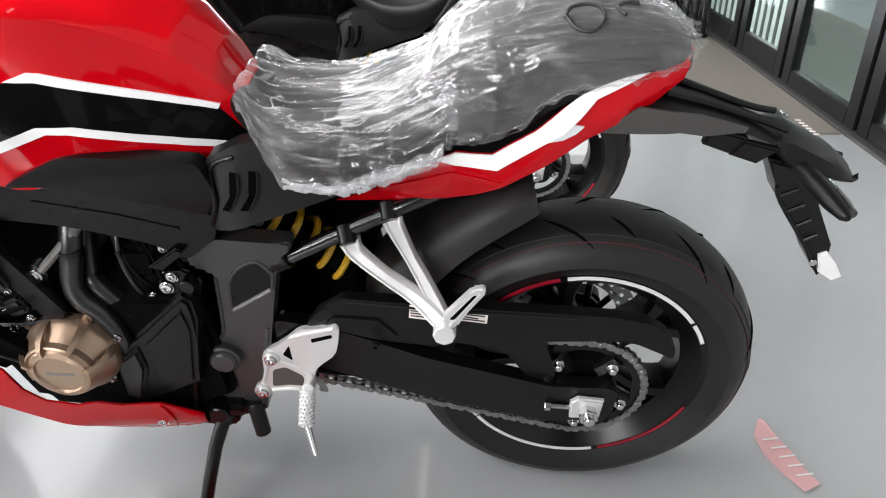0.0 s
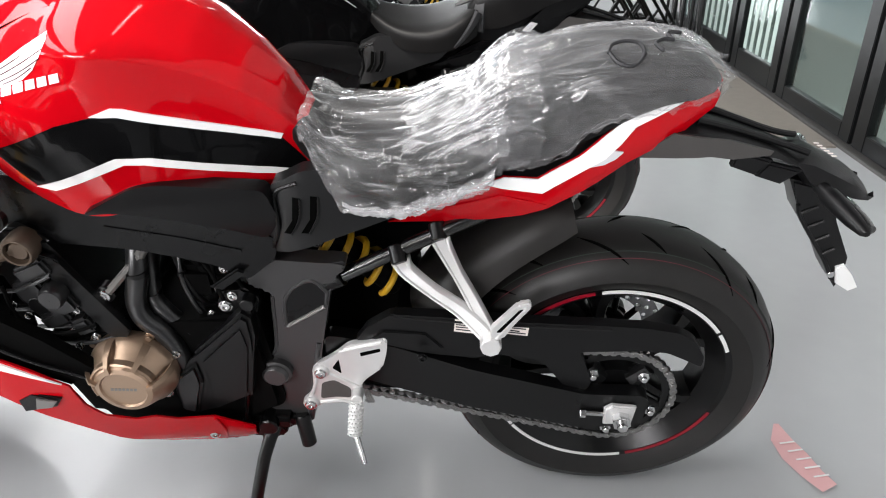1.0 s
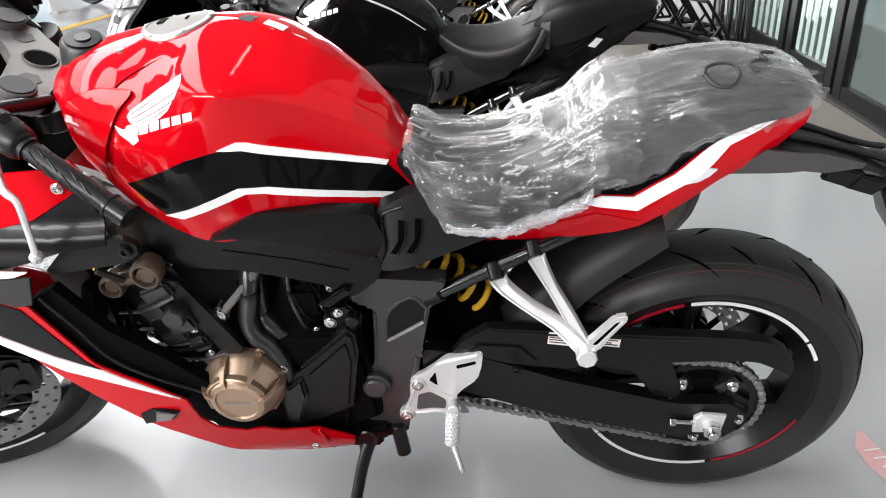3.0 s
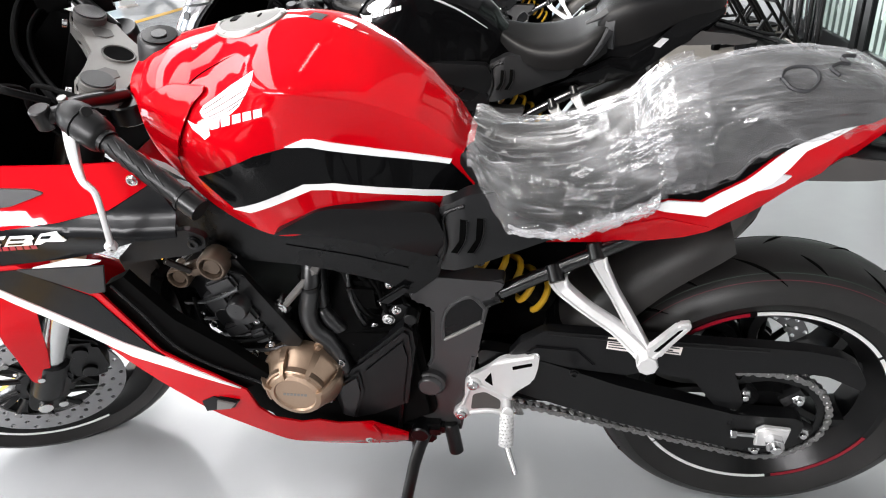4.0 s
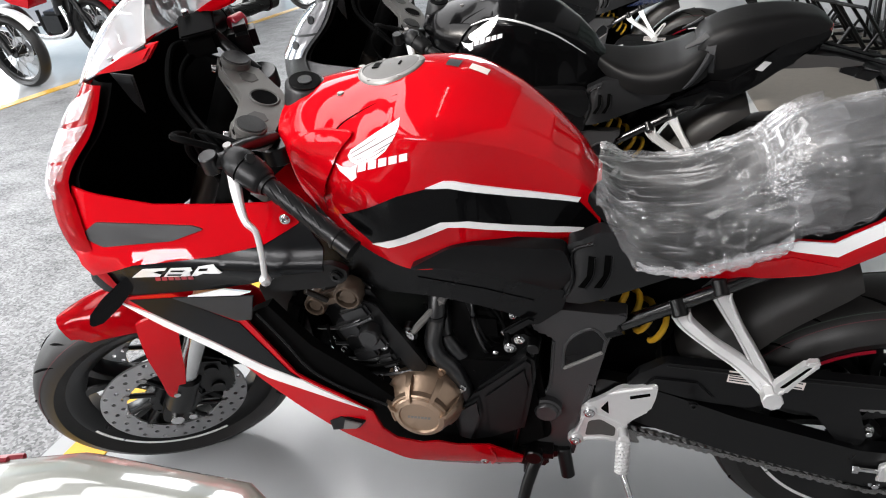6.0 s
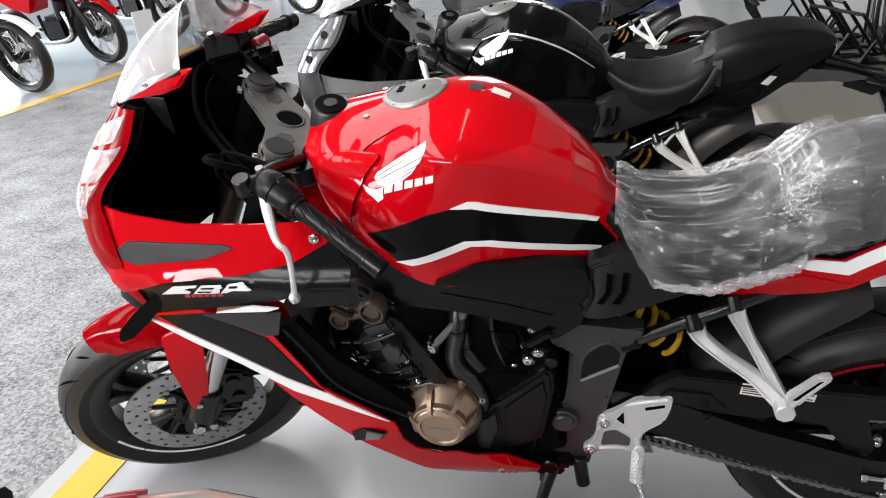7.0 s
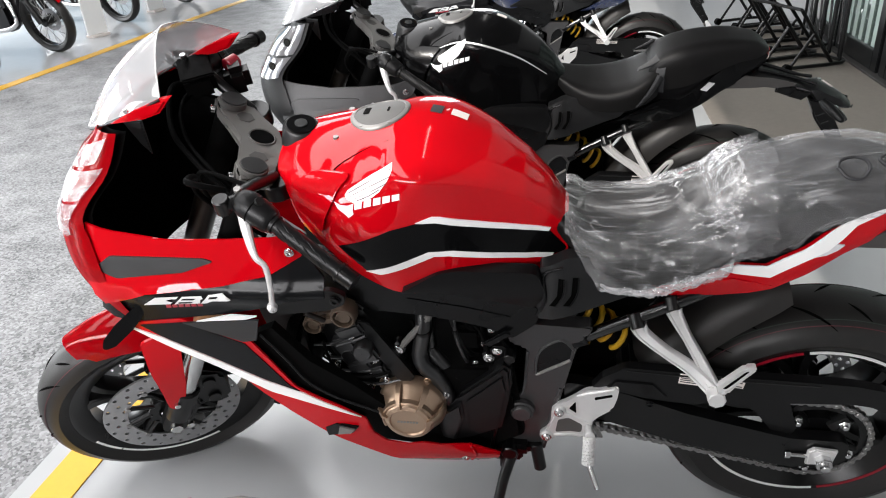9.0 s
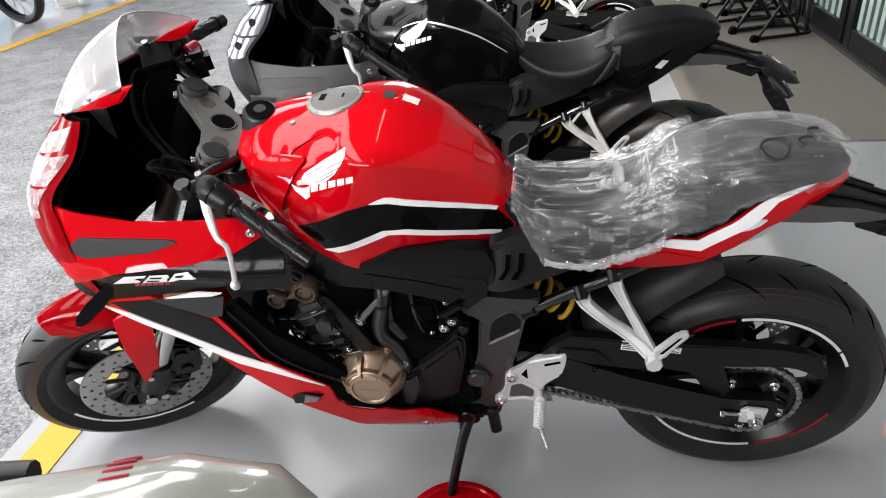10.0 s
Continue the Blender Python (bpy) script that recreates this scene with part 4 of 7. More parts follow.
        part("hose_clip", tube([Vector(q[1]) + V(0.0, 0, 0.005), Vector(q[1]) - V(0.0, 0, 0.003)], rad + 0.0015, 14, 1), SATIN, bike)
    for q in ([V(-0.66, 0.10, 0.62), V(-0.655, 0.12, 0.56), V(-0.64, 0.12, 0.52)], [V(-0.69, 0.09, 0.61), V(-0.66, 0.115, 0.585), V(-0.645, 0.13, 0.545)], [V(-0.80, 0.10, 0.60), V(-0.78, 0.115, 0.55), V(-0.79, 0.11, 0.49)], [V(-0.63, 0.10, 0.61), V(-0.62, 0.115, 0.57), V(-0.60, 0.11, 0.53)]):
        part("cable", tube(q, 0.0035, 8, 6), MATT, bike)
    part("throttle_body", join(rod(V(-0.66, 0.02, 0.57), V(-0.66, 0.10, 0.565), 0.025), rod(V(-0.635, 0.05, 0.60), V(-0.63, 0.11, 0.595), 0.013), block((-0.69, -0.06, 0.56), (0.06, 0.1, 0.06), 0.01)), MATT, bike)
    for x, l, z in ((-0.64, 0.112, 0.595), (-0.655, 0.112, 0.555), (-0.625, 0.14, 0.565), (-0.86, 0.122, 0.47)):
        bolt(bike, x, l, z, 0.006)
    part("engine_mount", join(rod(V(-0.762, 0.12, 0.624), V(-0.814, 0.148, 0.573), 0.0068, n=8), rod(V(-0.752, 0.10, 0.64), V(-0.764, 0.122, 0.622), 0.009)), GREY_METAL, bike, "silver engine mounting stay")
    part("mount_bolt", join(rod(V(-0.820, 0.13, 0.569), V(-0.820, 0.150, 0.569), 0.0155, n=20)), SATIN, bike)
    part("mount_bolt", join(rod(V(-0.820, 0.149, 0.569), V(-0.820, 0.156, 0.569), 0.0105, n=18), rod(V(-0.820, 0.155, 0.569), V(-0.820, 0.158, 0.569), 0.006, n=6)), STEEL, bike)
    part("lower_bracket", join(block((-0.63, -0.11, 0.262), (0.12, 0.06, 0.03), 0.008), rod(V(-0.56, 0.12, 0.27), V(-0.55, 0.135, 0.205), 0.014), rod(V(-0.665, 0.11, 0.25), V(-0.67, 0.11, 0.215), 0.007)), SATIN, bike)
    part("exhaust", join(tube([V(-1.02, 0.05, 0.50), V(-1.06, 0.05, 0.40), V(-1.0, 0.04, 0.27), V(-0.80, 0.0, 0.22), V(-0.5, -0.06, 0.22)], 0.02, 10, 5), tube([V(-1.02, -0.05, 0.50), V(-1.06, -0.05, 0.40), V(-1.0, -0.03, 0.27), V(-0.80, 0.0, 0.22)], 0.02, 10, 5), block((-0.47, 0.05, 0.27), (0.28, 0.17, 0.10), 0.03)), MATT, bike)
    part("silencer", tube([V(-0.40, -0.12, 0.30), V(-0.18, -0.17, 0.38), V(-0.02, -0.18, 0.42)], [0.045, 0.055, 0.05], 16, 4), MATT, bike)
    # added near-black slabs that fill see-through gaps round the engine and shock
    part("engine_gap_filler", slab([(-1.10, 0.60), (-0.98, 0.62), (-0.88, 0.45), (-0.60, 0.48), (-0.56, 0.30), (-0.80, 0.26), (-0.95, 0.30), (-1.07, 0.42)], -0.03, 0.03, 0.01), MATT, bike)
    part("shock_gap_filler", slab([(-0.60, 0.56), (-0.36, 0.56), (-0.35, 0.47), (-0.37, 0.36), (-0.60, 0.36)], -0.09, -0.03, 0.004, 0.01), MATT, bike, "near-black slab filling the gap behind the shock")
    part("seat_gap_filler", slab([(-0.55, 0.66), (-0.30, 0.70), (-0.22, 0.69), (-0.33, 0.56), (-0.42, 0.42), (-0.57, 0.40)], -0.10, -0.02, 0.01, 0.02), MATT, bike, "near-black slab filling the gap under the seat")
    part("radiator", block((-1.06, 0, 0.52), (0.03, 0.34, 0.26), 0.008, (0, 22, 0)), MATT, bike)
    part("radiator_shroud", panel([(-1.09, 0.66), (-1.035, 0.69), (-1.01, 0.62), (-1.01, 0.49), (-0.93, 0.42), (-0.96, 0.40), (-1.04, 0.47), (-1.075, 0.56)], lambda x, z: 0.145, 0.012, r=0.01), PLASTIC, bike, "black radiator shroud", both=True)

    # linkage, hoses and studs round the engine
    part("shift_rod", join(tube([V(-0.604, 0.138, 0.545), V(-0.63, 0.140, 0.40), V(-0.655, 0.138, 0.262)], 0.0045, 8, 4), rod(V(-0.604, 0.125, 0.548), V(-0.604, 0.147, 0.548), 0.011), rod(V(-0.655, 0.125, 0.262), V(-0.655, 0.147, 0.262), 0.011)), SATIN, bike, "thin black gear-shift rod")
    part("pivot_cap", lathe([(0.0005, 0.140), (0.018, 0.140), (0.0215, 0.137), (0.0225, 0.132), (0.027, 0.130), (0.027, 0.112)], 28, False, V(-0.587, 0, 0.382)), PIVOT_GREY, bike, "round pivot cap")
    part("shift_bracket", slab([(-0.662, 0.532), (-0.645, 0.556), (-0.612, 0.562), (-0.592, 0.54), (-0.600, 0.508), (-0.63, 0.498), (-0.655, 0.51)], 0.10, 0.122, 0.004, 0.008), SATIN, bike, "black linkage bracket")
    for x, l, z, r in ((-0.647, 0.123, 0.528, 0.009), (-0.675, 0.118, 0.505, 0.007), (-0.612, 0.123, 0.510, 0.008), (-0.632, 0.123, 0.548, 0.006)):
        bolt(bike, x, l, z, r)
    part("breather_hose", tube([V(-0.725, 0.09, 0.615), V(-0.712, 0.105, 0.585), V(-0.700, 0.108, 0.545), V(-0.685, 0.10, 0.512), V(-0.655, 0.09, 0.50)], 0.0055, 8, 5), PLASTIC, bike, "thin black breather hose")
    part("wiring_loom", tube([V(-0.70, 0.085, 0.60), V(-0.675, 0.10, 0.575), V(-0.650, 0.10, 0.568), V(-0.625, 0.105, 0.585)], 0.007, 8, 5), MATT, bike, "taped black wiring loom")
    for x, l, z in ((-0.839, 0.112, 0.452), (-0.879, 0.118, 0.432), (-0.815, 0.115, 0.415)):
        part("engine_stud", rod(V(x, l - 0.03, z), V(x, l, z + 0.004), 0.010, 0.009, 12), SATIN, bike)
        bolt(bike, x, l, z + 0.004, 0.0055)
    part("stand_bracket", join(slab([(-0.71, 0.252), (-0.60, 0.256), (-0.585, 0.235), (-0.60, 0.222), (-0.70, 0.228)], 0.09, 0.135, 0.004, 0.006), rod(V(-0.69, 0.12, 0.24), V(-0.69, 0.12, 0.205), 0.008), rod(V(-0.63, 0.12, 0.235), V(-0.632, 0.125, 0.19), 0.009)), SATIN, bike, "black side-stand bracket")

    # side stand and foot controls
    part("side_stand", join(tube([V(-0.60, 0.12, 0.265), V(-0.628, 0.165, 0.20), V(-0.668, 0.243, 0.02)], [0.014, 0.012, 0.011], 12, 3), rod(V(-0.615, 0.10, 0.262), V(-0.615, 0.15, 0.262), 0.018), block((-0.672, -0.252, 0.006), (0.06, 0.045, 0.008), 0.003, (-12, 0, 0))), SATIN, bike, "black steel side stand, folded down")
    heel = [(-0.525, 0.386), (-0.518, 0.402), (-0.500, 0.412), (-0.480, 0.428), (-0.462, 0.446), (-0.452, 0.452), (-0.428, 0.454), (-0.398, 0.464), (-0.393, 0.458), (-0.396, 0.430), (-0.404, 0.398), (-0.432, 0.372), (-0.446, 0.352), (-0.448, 0.318), (-0.462, 0.305), (-0.480, 0.310), (-0.522, 0.304), (-0.534, 0.292), (-0.550, 0.296), (-0.550, 0.314), (-0.538, 0.324), (-0.527, 0.350)]
    hp = part("heel_plate", slab(heel, 0.116, 0.126, 0.003, 0.006), ALU, bike, "silver aluminium heel plate with slots", both=True)
    part("heel_slot", panel([(-0.440, 0.432), (-0.406, 0.443), (-0.405, 0.436), (-0.439, 0.424)], 0.1265, 0.001, r=0.002), GROOVE, hp)
    part("heel_slot", panel([(-0.490, 0.395), (-0.477, 0.416), (-0.475, 0.382)], 0.1265, 0.001, r=0.003), GROOVE, hp)
    for q in ([(-0.510, 0.388), (-0.470, 0.365), (-0.448, 0.350)], [(-0.519, 0.370), (-0.531, 0.330)], [(-0.520, 0.309), (-0.485, 0.315), (-0.464, 0.312)], [(-0.474, 0.434), (-0.448, 0.443), (-0.402, 0.456)]):
        part("plate_rim", tube([V(x, 0.126, z) for x, z in q], 0.0032, 8, 3), ALU, hp)
    # no real hollow: the shade of the recess is in the grey
    part("plate_window", panel([(-0.512, 0.358), (-0.490, 0.366), (-0.462, 0.346), (-0.464, 0.322), (-0.488, 0.324), (-0.518, 0.318)], 0.1262, 0.001, r=0.006), CAP_GREY, hp, "grey web of the plate, recess shade put into its colour")
    for x, z in ((-0.510, 0.387), (-0.536, 0.307)):
        part("plate_boss", lathe([(0.0005, 0.131), (0.0125, 0.131), (0.0145, 0.128), (0.0145, 0.12)], 24, False, V(x, 0, z)), ALU, hp)
        bolt(hp, x, 0.131, z, 0.0085)
    pa, pb = V(-0.448, 0.158, 0.350), V(-0.450, 0.190, 0.300)
    pd = (pb - pa).normalized()
    pu, pw = pd.orthogonal().normalized(), pd.cross(pd.orthogonal().normalized())
    peg = part("foot_peg", join(rod(V(-0.450, 0.124, 0.338), V(-0.447, 0.160, 0.352), 0.010), tube([pa, pb], [0.0115, 0.0105], 14, 1)), ALU, bike, "knurled silver rider foot peg")
    for i in range(9):
        for k in range(12):
            a = 2 * math.pi * (k + 0.5 * (i % 2)) / 12
            o = (pu * math.cos(a) + pw * math.sin(a))
            p = pa + (pb - pa) * ((i + 0.5) / 9)
            part("peg_stud", rod(p + o * 0.0095, p + o * 0.0132, 0.0027, 0.0016, 5), ALU, peg)
    part("peg_spring", join(*[tube([V(-0.440 + 0.004 * i, 0.128, 0.342), V(-0.430 + 0.004 * i, 0.140, 0.330), V(-0.438 + 0.004 * i, 0.128, 0.318)], 0.0022, 6, 4) for i in range(3)]), DARK_STEEL, peg)
    part("peg_feeler", rod(pb - pd * 0.004, V(-0.431, 0.224, 0.268), 0.0062, 0.0045), STEEL, peg)
    # passenger peg bracket: one casting of two arms that meet at the peg

    def arm_left(x, z):
        return 0.105 + (0.613 - z) * 0.53

    def cast_bar(line, widths, deep):
        """A bar with a raised edge on both sides, along a line (x, z) on the bracket's slope."""
        pts = curve_points([V(x, arm_left(x, z), z) for x, z in line], 6)
        rows = []
        for i, p in enumerate(pts):
            t = (pts[min(i + 1, len(pts) - 1)] - pts[max(i - 1, 0)]).normalized()
            out = Vector((0, -1, 0))
            side = t.cross(out).normalized()
            q = i / (len(pts) - 1) * (len(widths) - 1)
            n = min(int(q), len(widths) - 2)
            h = (widths[n] + (widths[n + 1] - widths[n]) * (q - n)) / 2
            rows.append([p + side * h * a + out * deep * b for a, b in ((-1, -0.9), (-1, 0.0), (-0.85, 0.22), (-0.6, 0.22), (-0.48, 0.0), (0.48, 0.0), (0.6, 0.22), (0.85, 0.22), (1, 0.0), (1, -0.9))])
        return rings(rows)

    arm = part("passenger_arm", cast_bar([(-0.366, 0.610), (-0.355, 0.594), (-0.316, 0.567), (-0.272, 0.541), (-0.230, 0.506)], [0.032, 0.025, 0.021, 0.024, 0.028], 0.014), ALU, bike, "silver cast passenger peg bracket")
    part("rear_arm", cast_bar([(-0.306, 0.642), (-0.300, 0.628), (-0.278, 0.592), (-0.253, 0.553), (-0.228, 0.508)], [0.034, 0.026, 0.018, 0.020, 0.026], 0.014), ALU, arm)
    part("arm_boss", rod(V(-0.374, 0.092, 0.630), V(-0.366, 0.112, 0.610), 0.0125), SATIN, bike, both=True)
    part("arm_boss", rod(V(-0.312, 0.080, 0.664), V(-0.306, 0.098, 0.645), 0.0125), SATIN, bike, both=True)
    part("passenger_peg", join(slab([(-0.228, 0.535), (-0.188, 0.586), (-0.172, 0.592), (-0.168, 0.584), (-0.192, 0.549), (-0.208, 0.520), (-0.222, 0.512)], 0.166, 0.178, 0.003, 0.004), rod(V(-0.226, 0.158, 0.503), V(-0.226, 0.186, 0.507), 0.0165, n=8)), ALU, bike, "silver folding passenger foot peg", both=True)
    for i in range(7):
        part("peg_tooth", block((-0.216 + 0.0062 * i, -0.177, 0.523 + 0.0092 * i), (0.010, 0.008, 0.0035), 0.001, (0, -52, 0)), ALU, bike)
    part("peg_slot", panel([(-0.219, 0.533), (-0.186, 0.578), (-0.180, 0.580), (-0.212, 0.533)], 0.1787, 0.001, r=0.003), GROOVE, bike)

    # fuel tank
    crease = [(-0.794, 0.988), (-0.845, 0.970), (-0.888, 0.948), (-0.908, 0.918), (-0.918, 0.872), (-0.920, 0.82)]

    def valley(x, z):
        """Depth of the soft fold that runs along the front cover's seam."""
        best, at = 1.0, 0.0
        for n in range(len(crease) - 1):
            (ax_, az), (bx, bz) = crease[n], crease[n + 1]
            t = max(0.0, min(1.0, ((x - ax_) * (bx - ax_) + (z - az) * (bz - az)) / ((bx - ax_) ** 2 + (bz - az) ** 2)))
            dd = math.hypot(x - ax_ - t * (bx - ax_), z - az - t * (bz - az))
            if dd < best:
                best, at = dd, (n + t) / (len(crease) - 1)
        ahead = x < crease[0][0] + at * (crease[-1][0] - crease[0][0])
        return 0.010 * math.sin(math.pi * min(1, 0.12 + at * 0.88)) * math.exp(-(best / (0.020 if ahead else 0.008)) ** 2)

    rows = []
    levels = (0, 0.06, 0.13, 0.2, 0.3, 0.4, 0.5, 0.6, 0.68, 0.74, 0.78, 0.80, 0.82, 0.85, 0.88, 0.91, 0.94, 0.96, 0.975, 0.99, 1.0)
    levels = [a + (b - a) * q / 3 for a, b in zip(levels, levels[1:]) for q in range(3)] + [1.0]
    for i in range(121):
        x = TANK[0][0] + (TANK[-1][0] - TANK[0][0]) * i / 120
        w, lo, hi = smooth_table(TANK, x)
        half = [(w * tank_side(u, x), lo + (hi - lo) * u) for u in levels]
        half = [(max(0.0, l - valley(x, z)) if l > 0.03 else l, z) for l, z in half]
        rows.append([V(x, l, z) for l, z in half] + [V(x, -l, z) for l, z in half[-2::-1]])
    tank = part("tank", rings(rows), body, bike, "")

    for k in (1, -1):
        part("tank_seam", tube([V(x, k * (tank_left(x, z) + 0.0005 - valley(x, z)), z) for x, z in crease], [0.0005, 0.0009, 0.0014, 0.0011, 0.0005], 6, 5), GROOVE, tank)
        ridge = [(-0.80, 0.885), (-0.70, 0.90), (-0.62, 0.895), (-0.55, 0.85)]
    if stripes:
        def tl(x, z):
            return tank_left(x, z)
        part("tank_band", panel([(-0.892, 0.822), (-0.794, 0.859), (-0.740, 0.868), (-0.719, 0.864), (-0.529, 0.796), (-0.500, 0.751), (-0.504, 0.743), (-0.528, 0.743), (-0.692, 0.800), (-0.730, 0.806), (-0.848, 0.770)], tl, 0.003, 0.02, 0.0015), BLACK_PAINT, tank, "glossy black band on the tank side", both=True)
        part("tank_stripe", panel([(-0.750, 0.868), (-0.723, 0.877), (-0.709, 0.875), (-0.527, 0.803), (-0.531, 0.796), (-0.717, 0.864), (-0.738, 0.866)], tl, 0.003, 0.02, 0.0025), WHITE, tank, "white tank stripe", both=True)
        part("tank_stripe", panel([(-0.850, 0.768), (-0.734, 0.807), (-0.692, 0.803), (-0.522, 0.746), (-0.526, 0.738), (-0.699, 0.794), (-0.724, 0.797), (-0.822, 0.764)], tl, 0.003, 0.02, 0.0025), WHITE, tank, "white tank stripe", both=True)
    else:
        part("tank_stripe", tube([V(x, tank_left(x, z) + 0.001, z) for x, z in ((-0.86, 0.945), (-0.80, 0.962), (-0.72, 0.955), (-0.63, 0.905), (-0.55, 0.835))], [0.001, 0.0032, 0.0032, 0.001], 6, 6), ALU, tank, "thin silver tank line", both=True)
    part("tank_shoulder", panel([(-0.855, 0.948), (-0.882, 0.925), (-0.902, 0.89), (-0.918, 0.845), (-0.945, 0.868), (-0.97, 0.905), (-0.965, 0.93), (-0.92, 0.948)], tank_left, 0.006, 0.015, 0.004, 0.012), body, tank, both=True)
    wb = part("wing_badge", wing(tank_left, 0.0012), WHITE, tank, "white wing badge", both=True)
    for q in ([(-0.861, 0.9215), (-0.825, 0.940), (-0.7815, 0.9645)], [(-0.858, 0.917), (-0.822, 0.934), (-0.784, 0.955)], [(-0.852, 0.9135), (-0.822, 0.926), (-0.790, 0.944)], [(-0.846, 0.9115), (-0.825, 0.9195), (-0.803, 0.9325)]):
        part("feather_line", tube([V(x, tank_left(x, z) + 0.0012, z) for x, z in q], 0.0007, 6, 4), LINE_RED, wb, "thin dark feather line", both=True)
    part("badge_hook", panel([(-0.886, 0.908), (-0.875, 0.9035), (-0.862, 0.903), (-0.851, 0.907), (-0.853, 0.896), (-0.852, 0.890), (-0.861, 0.884), (-0.868, 0.890), (-0.880, 0.898)], tank_left, 0.001, 0.012, 0.0012), WHITE, tank, "white foot of the wing badge", both=True)
    part("name_badge", bars(tank_left, -0.850, 0.8975, 0.084, 0.0115, 5, 0.0014, 0.24, 0.12), WHITE, tank, "small white slanting bars", both=True)
    # filler cap, labels and bolts on the tank top
    cap = V(-0.825, 0, 1.0015)
    turn = Matrix.Translation(cap) @ Matrix.Rotation(radians(90), 4, "X")

    def on_top(x, l):
        w, lo, hi = smooth_table(TANK, x)
        a, b = 0.4, 1.0
        for _ in range(24):
            u = (a + b) / 2
            a, b = (u, b) if w * tank_side(u, x) > abs(l) else (a, u)
        return lo + (hi - lo) * a

    def top_disc(prof, n=40):
        b = lathe(prof, n, False)
        bmesh.ops.transform(b, matrix=Matrix.Translation(cap) @ pose(0, 0, 0, -90, 0, 0), verts=b.verts)
        for v in b.verts:
            v.co.z += on_top(v.co.x, -v.co.y) - cap.z
        return b

    fc_ = part("filler_cap", top_disc([(0.052, -0.012), (0.052, 0.001), (0.044, 0.0028), *[(0.042 - 0.00415 * q, 0.0025) for q in range(11)]]), CAP_GREY, tank, "grey metal filler cap with a bright ring")
    part("cap_ring", top_disc([(0.0545, -0.012), (0.0545, 0.0015), (0.053, 0.0032), (0.0465, 0.0036), (0.0455, 0.002)]), GREY_METAL, fc_)
    part("cap_lock", block((-0.848, 0, on_top(-0.848, 0) + 0.0025), (0.012, 0.022, 0.003), 0.001), MATT, fc_)
    part("cap_slot", block((-0.808, -0.003, on_top(-0.808, 0) + 0.0025), (0.004, 0.014, 0.003), 0.001), MATT, fc_)
    for i in range(6):
        a = 2 * math.pi * i / 6
        bx, bl = -0.825 + 0.05 * math.cos(a), 0.05 * math.sin(a)
        part("cap_bolt", rod(V(bx, bl, on_top(bx, bl)), V(bx, bl, on_top(bx, bl) + 0.0042), 0.0028, n=8), GREY_METAL, fc_)
    def top_label(x0, x1, l0, l1, lift=0.0012):
        return rings([[V(x, l, on_top(x, l) + lift) for l in (l0, (l0 + l1) / 2, l1)] for x in (x0, (x0 + x1) / 2, x1)], False, False)

    part("tank_label", top_label(-0.700, -0.672, -0.03, 0.0), PALE, tank, "white sticker on the tank")
    part("tank_label", top_label(-0.735, -0.715, -0.03, 0.005), INK, tank, "dark warning sticker")
    for l in (0.055, -0.055):
        part("tank_bolt", rod(V(-0.895, l, on_top(-0.895, l) - 0.004), V(-0.895, l, on_top(-0.895, l) + 0.002), 0.0055), GREY_METAL, tank)
    ign = part("ignition_shroud", join(rod(V(-0.985, 0.0, 0.925), V(-0.972, 0.012, 0.985), 0.040, 0.033, 24), block((-0.955, -0.02, 0.945), (0.06, 0.07, 0.05), 0.018, (0, -18, 0))), COVER_GREY, bike, "dark grey ignition lock surround")
    part("lock_ring", rod(V(-0.9722, 0.0118, 0.983), V(-0.9712, 0.0126, 0.9875), 0.026, n=24), BLACK_PAINT, ign)
    part("key_slot", rod(V(-0.9714, 0.0125, 0.987), V(-0.9709, 0.013, 0.9895), 0.0115, n=16), COVER_GREY, ign)

    # seats
    SEAT = [(-0.528, 0.05, 0.80, 0.826), (-0.50, 0.074, 0.775, 0.815), (-0.465, 0.098, 0.755, 0.802), (-0.42, 0.118, 0.735, 0.793), (-0.36, 0.130, 0.730, 0.794), (-0.30, 0.131, 0.738, 0.809), (-0.25, 0.120, 0.755, 0.832), (-0.225, 0.105, 0.77, 0.842)]
    PILL = [(-0.252, 0.074, 0.80, 0.845), (-0.235, 0.088, 0.790, 0.874), (-0.18, 0.094, 0.785, 0.897), (-0.11, 0.090, 0.806, 0.912), (-0.02, 0.078, 0.848, 0.916), (0.045, 0.062, 0.858, 0.904), (0.070, 0.046, 0.862, 0.888), (0.082, 0.026, 0.866, 0.876)]

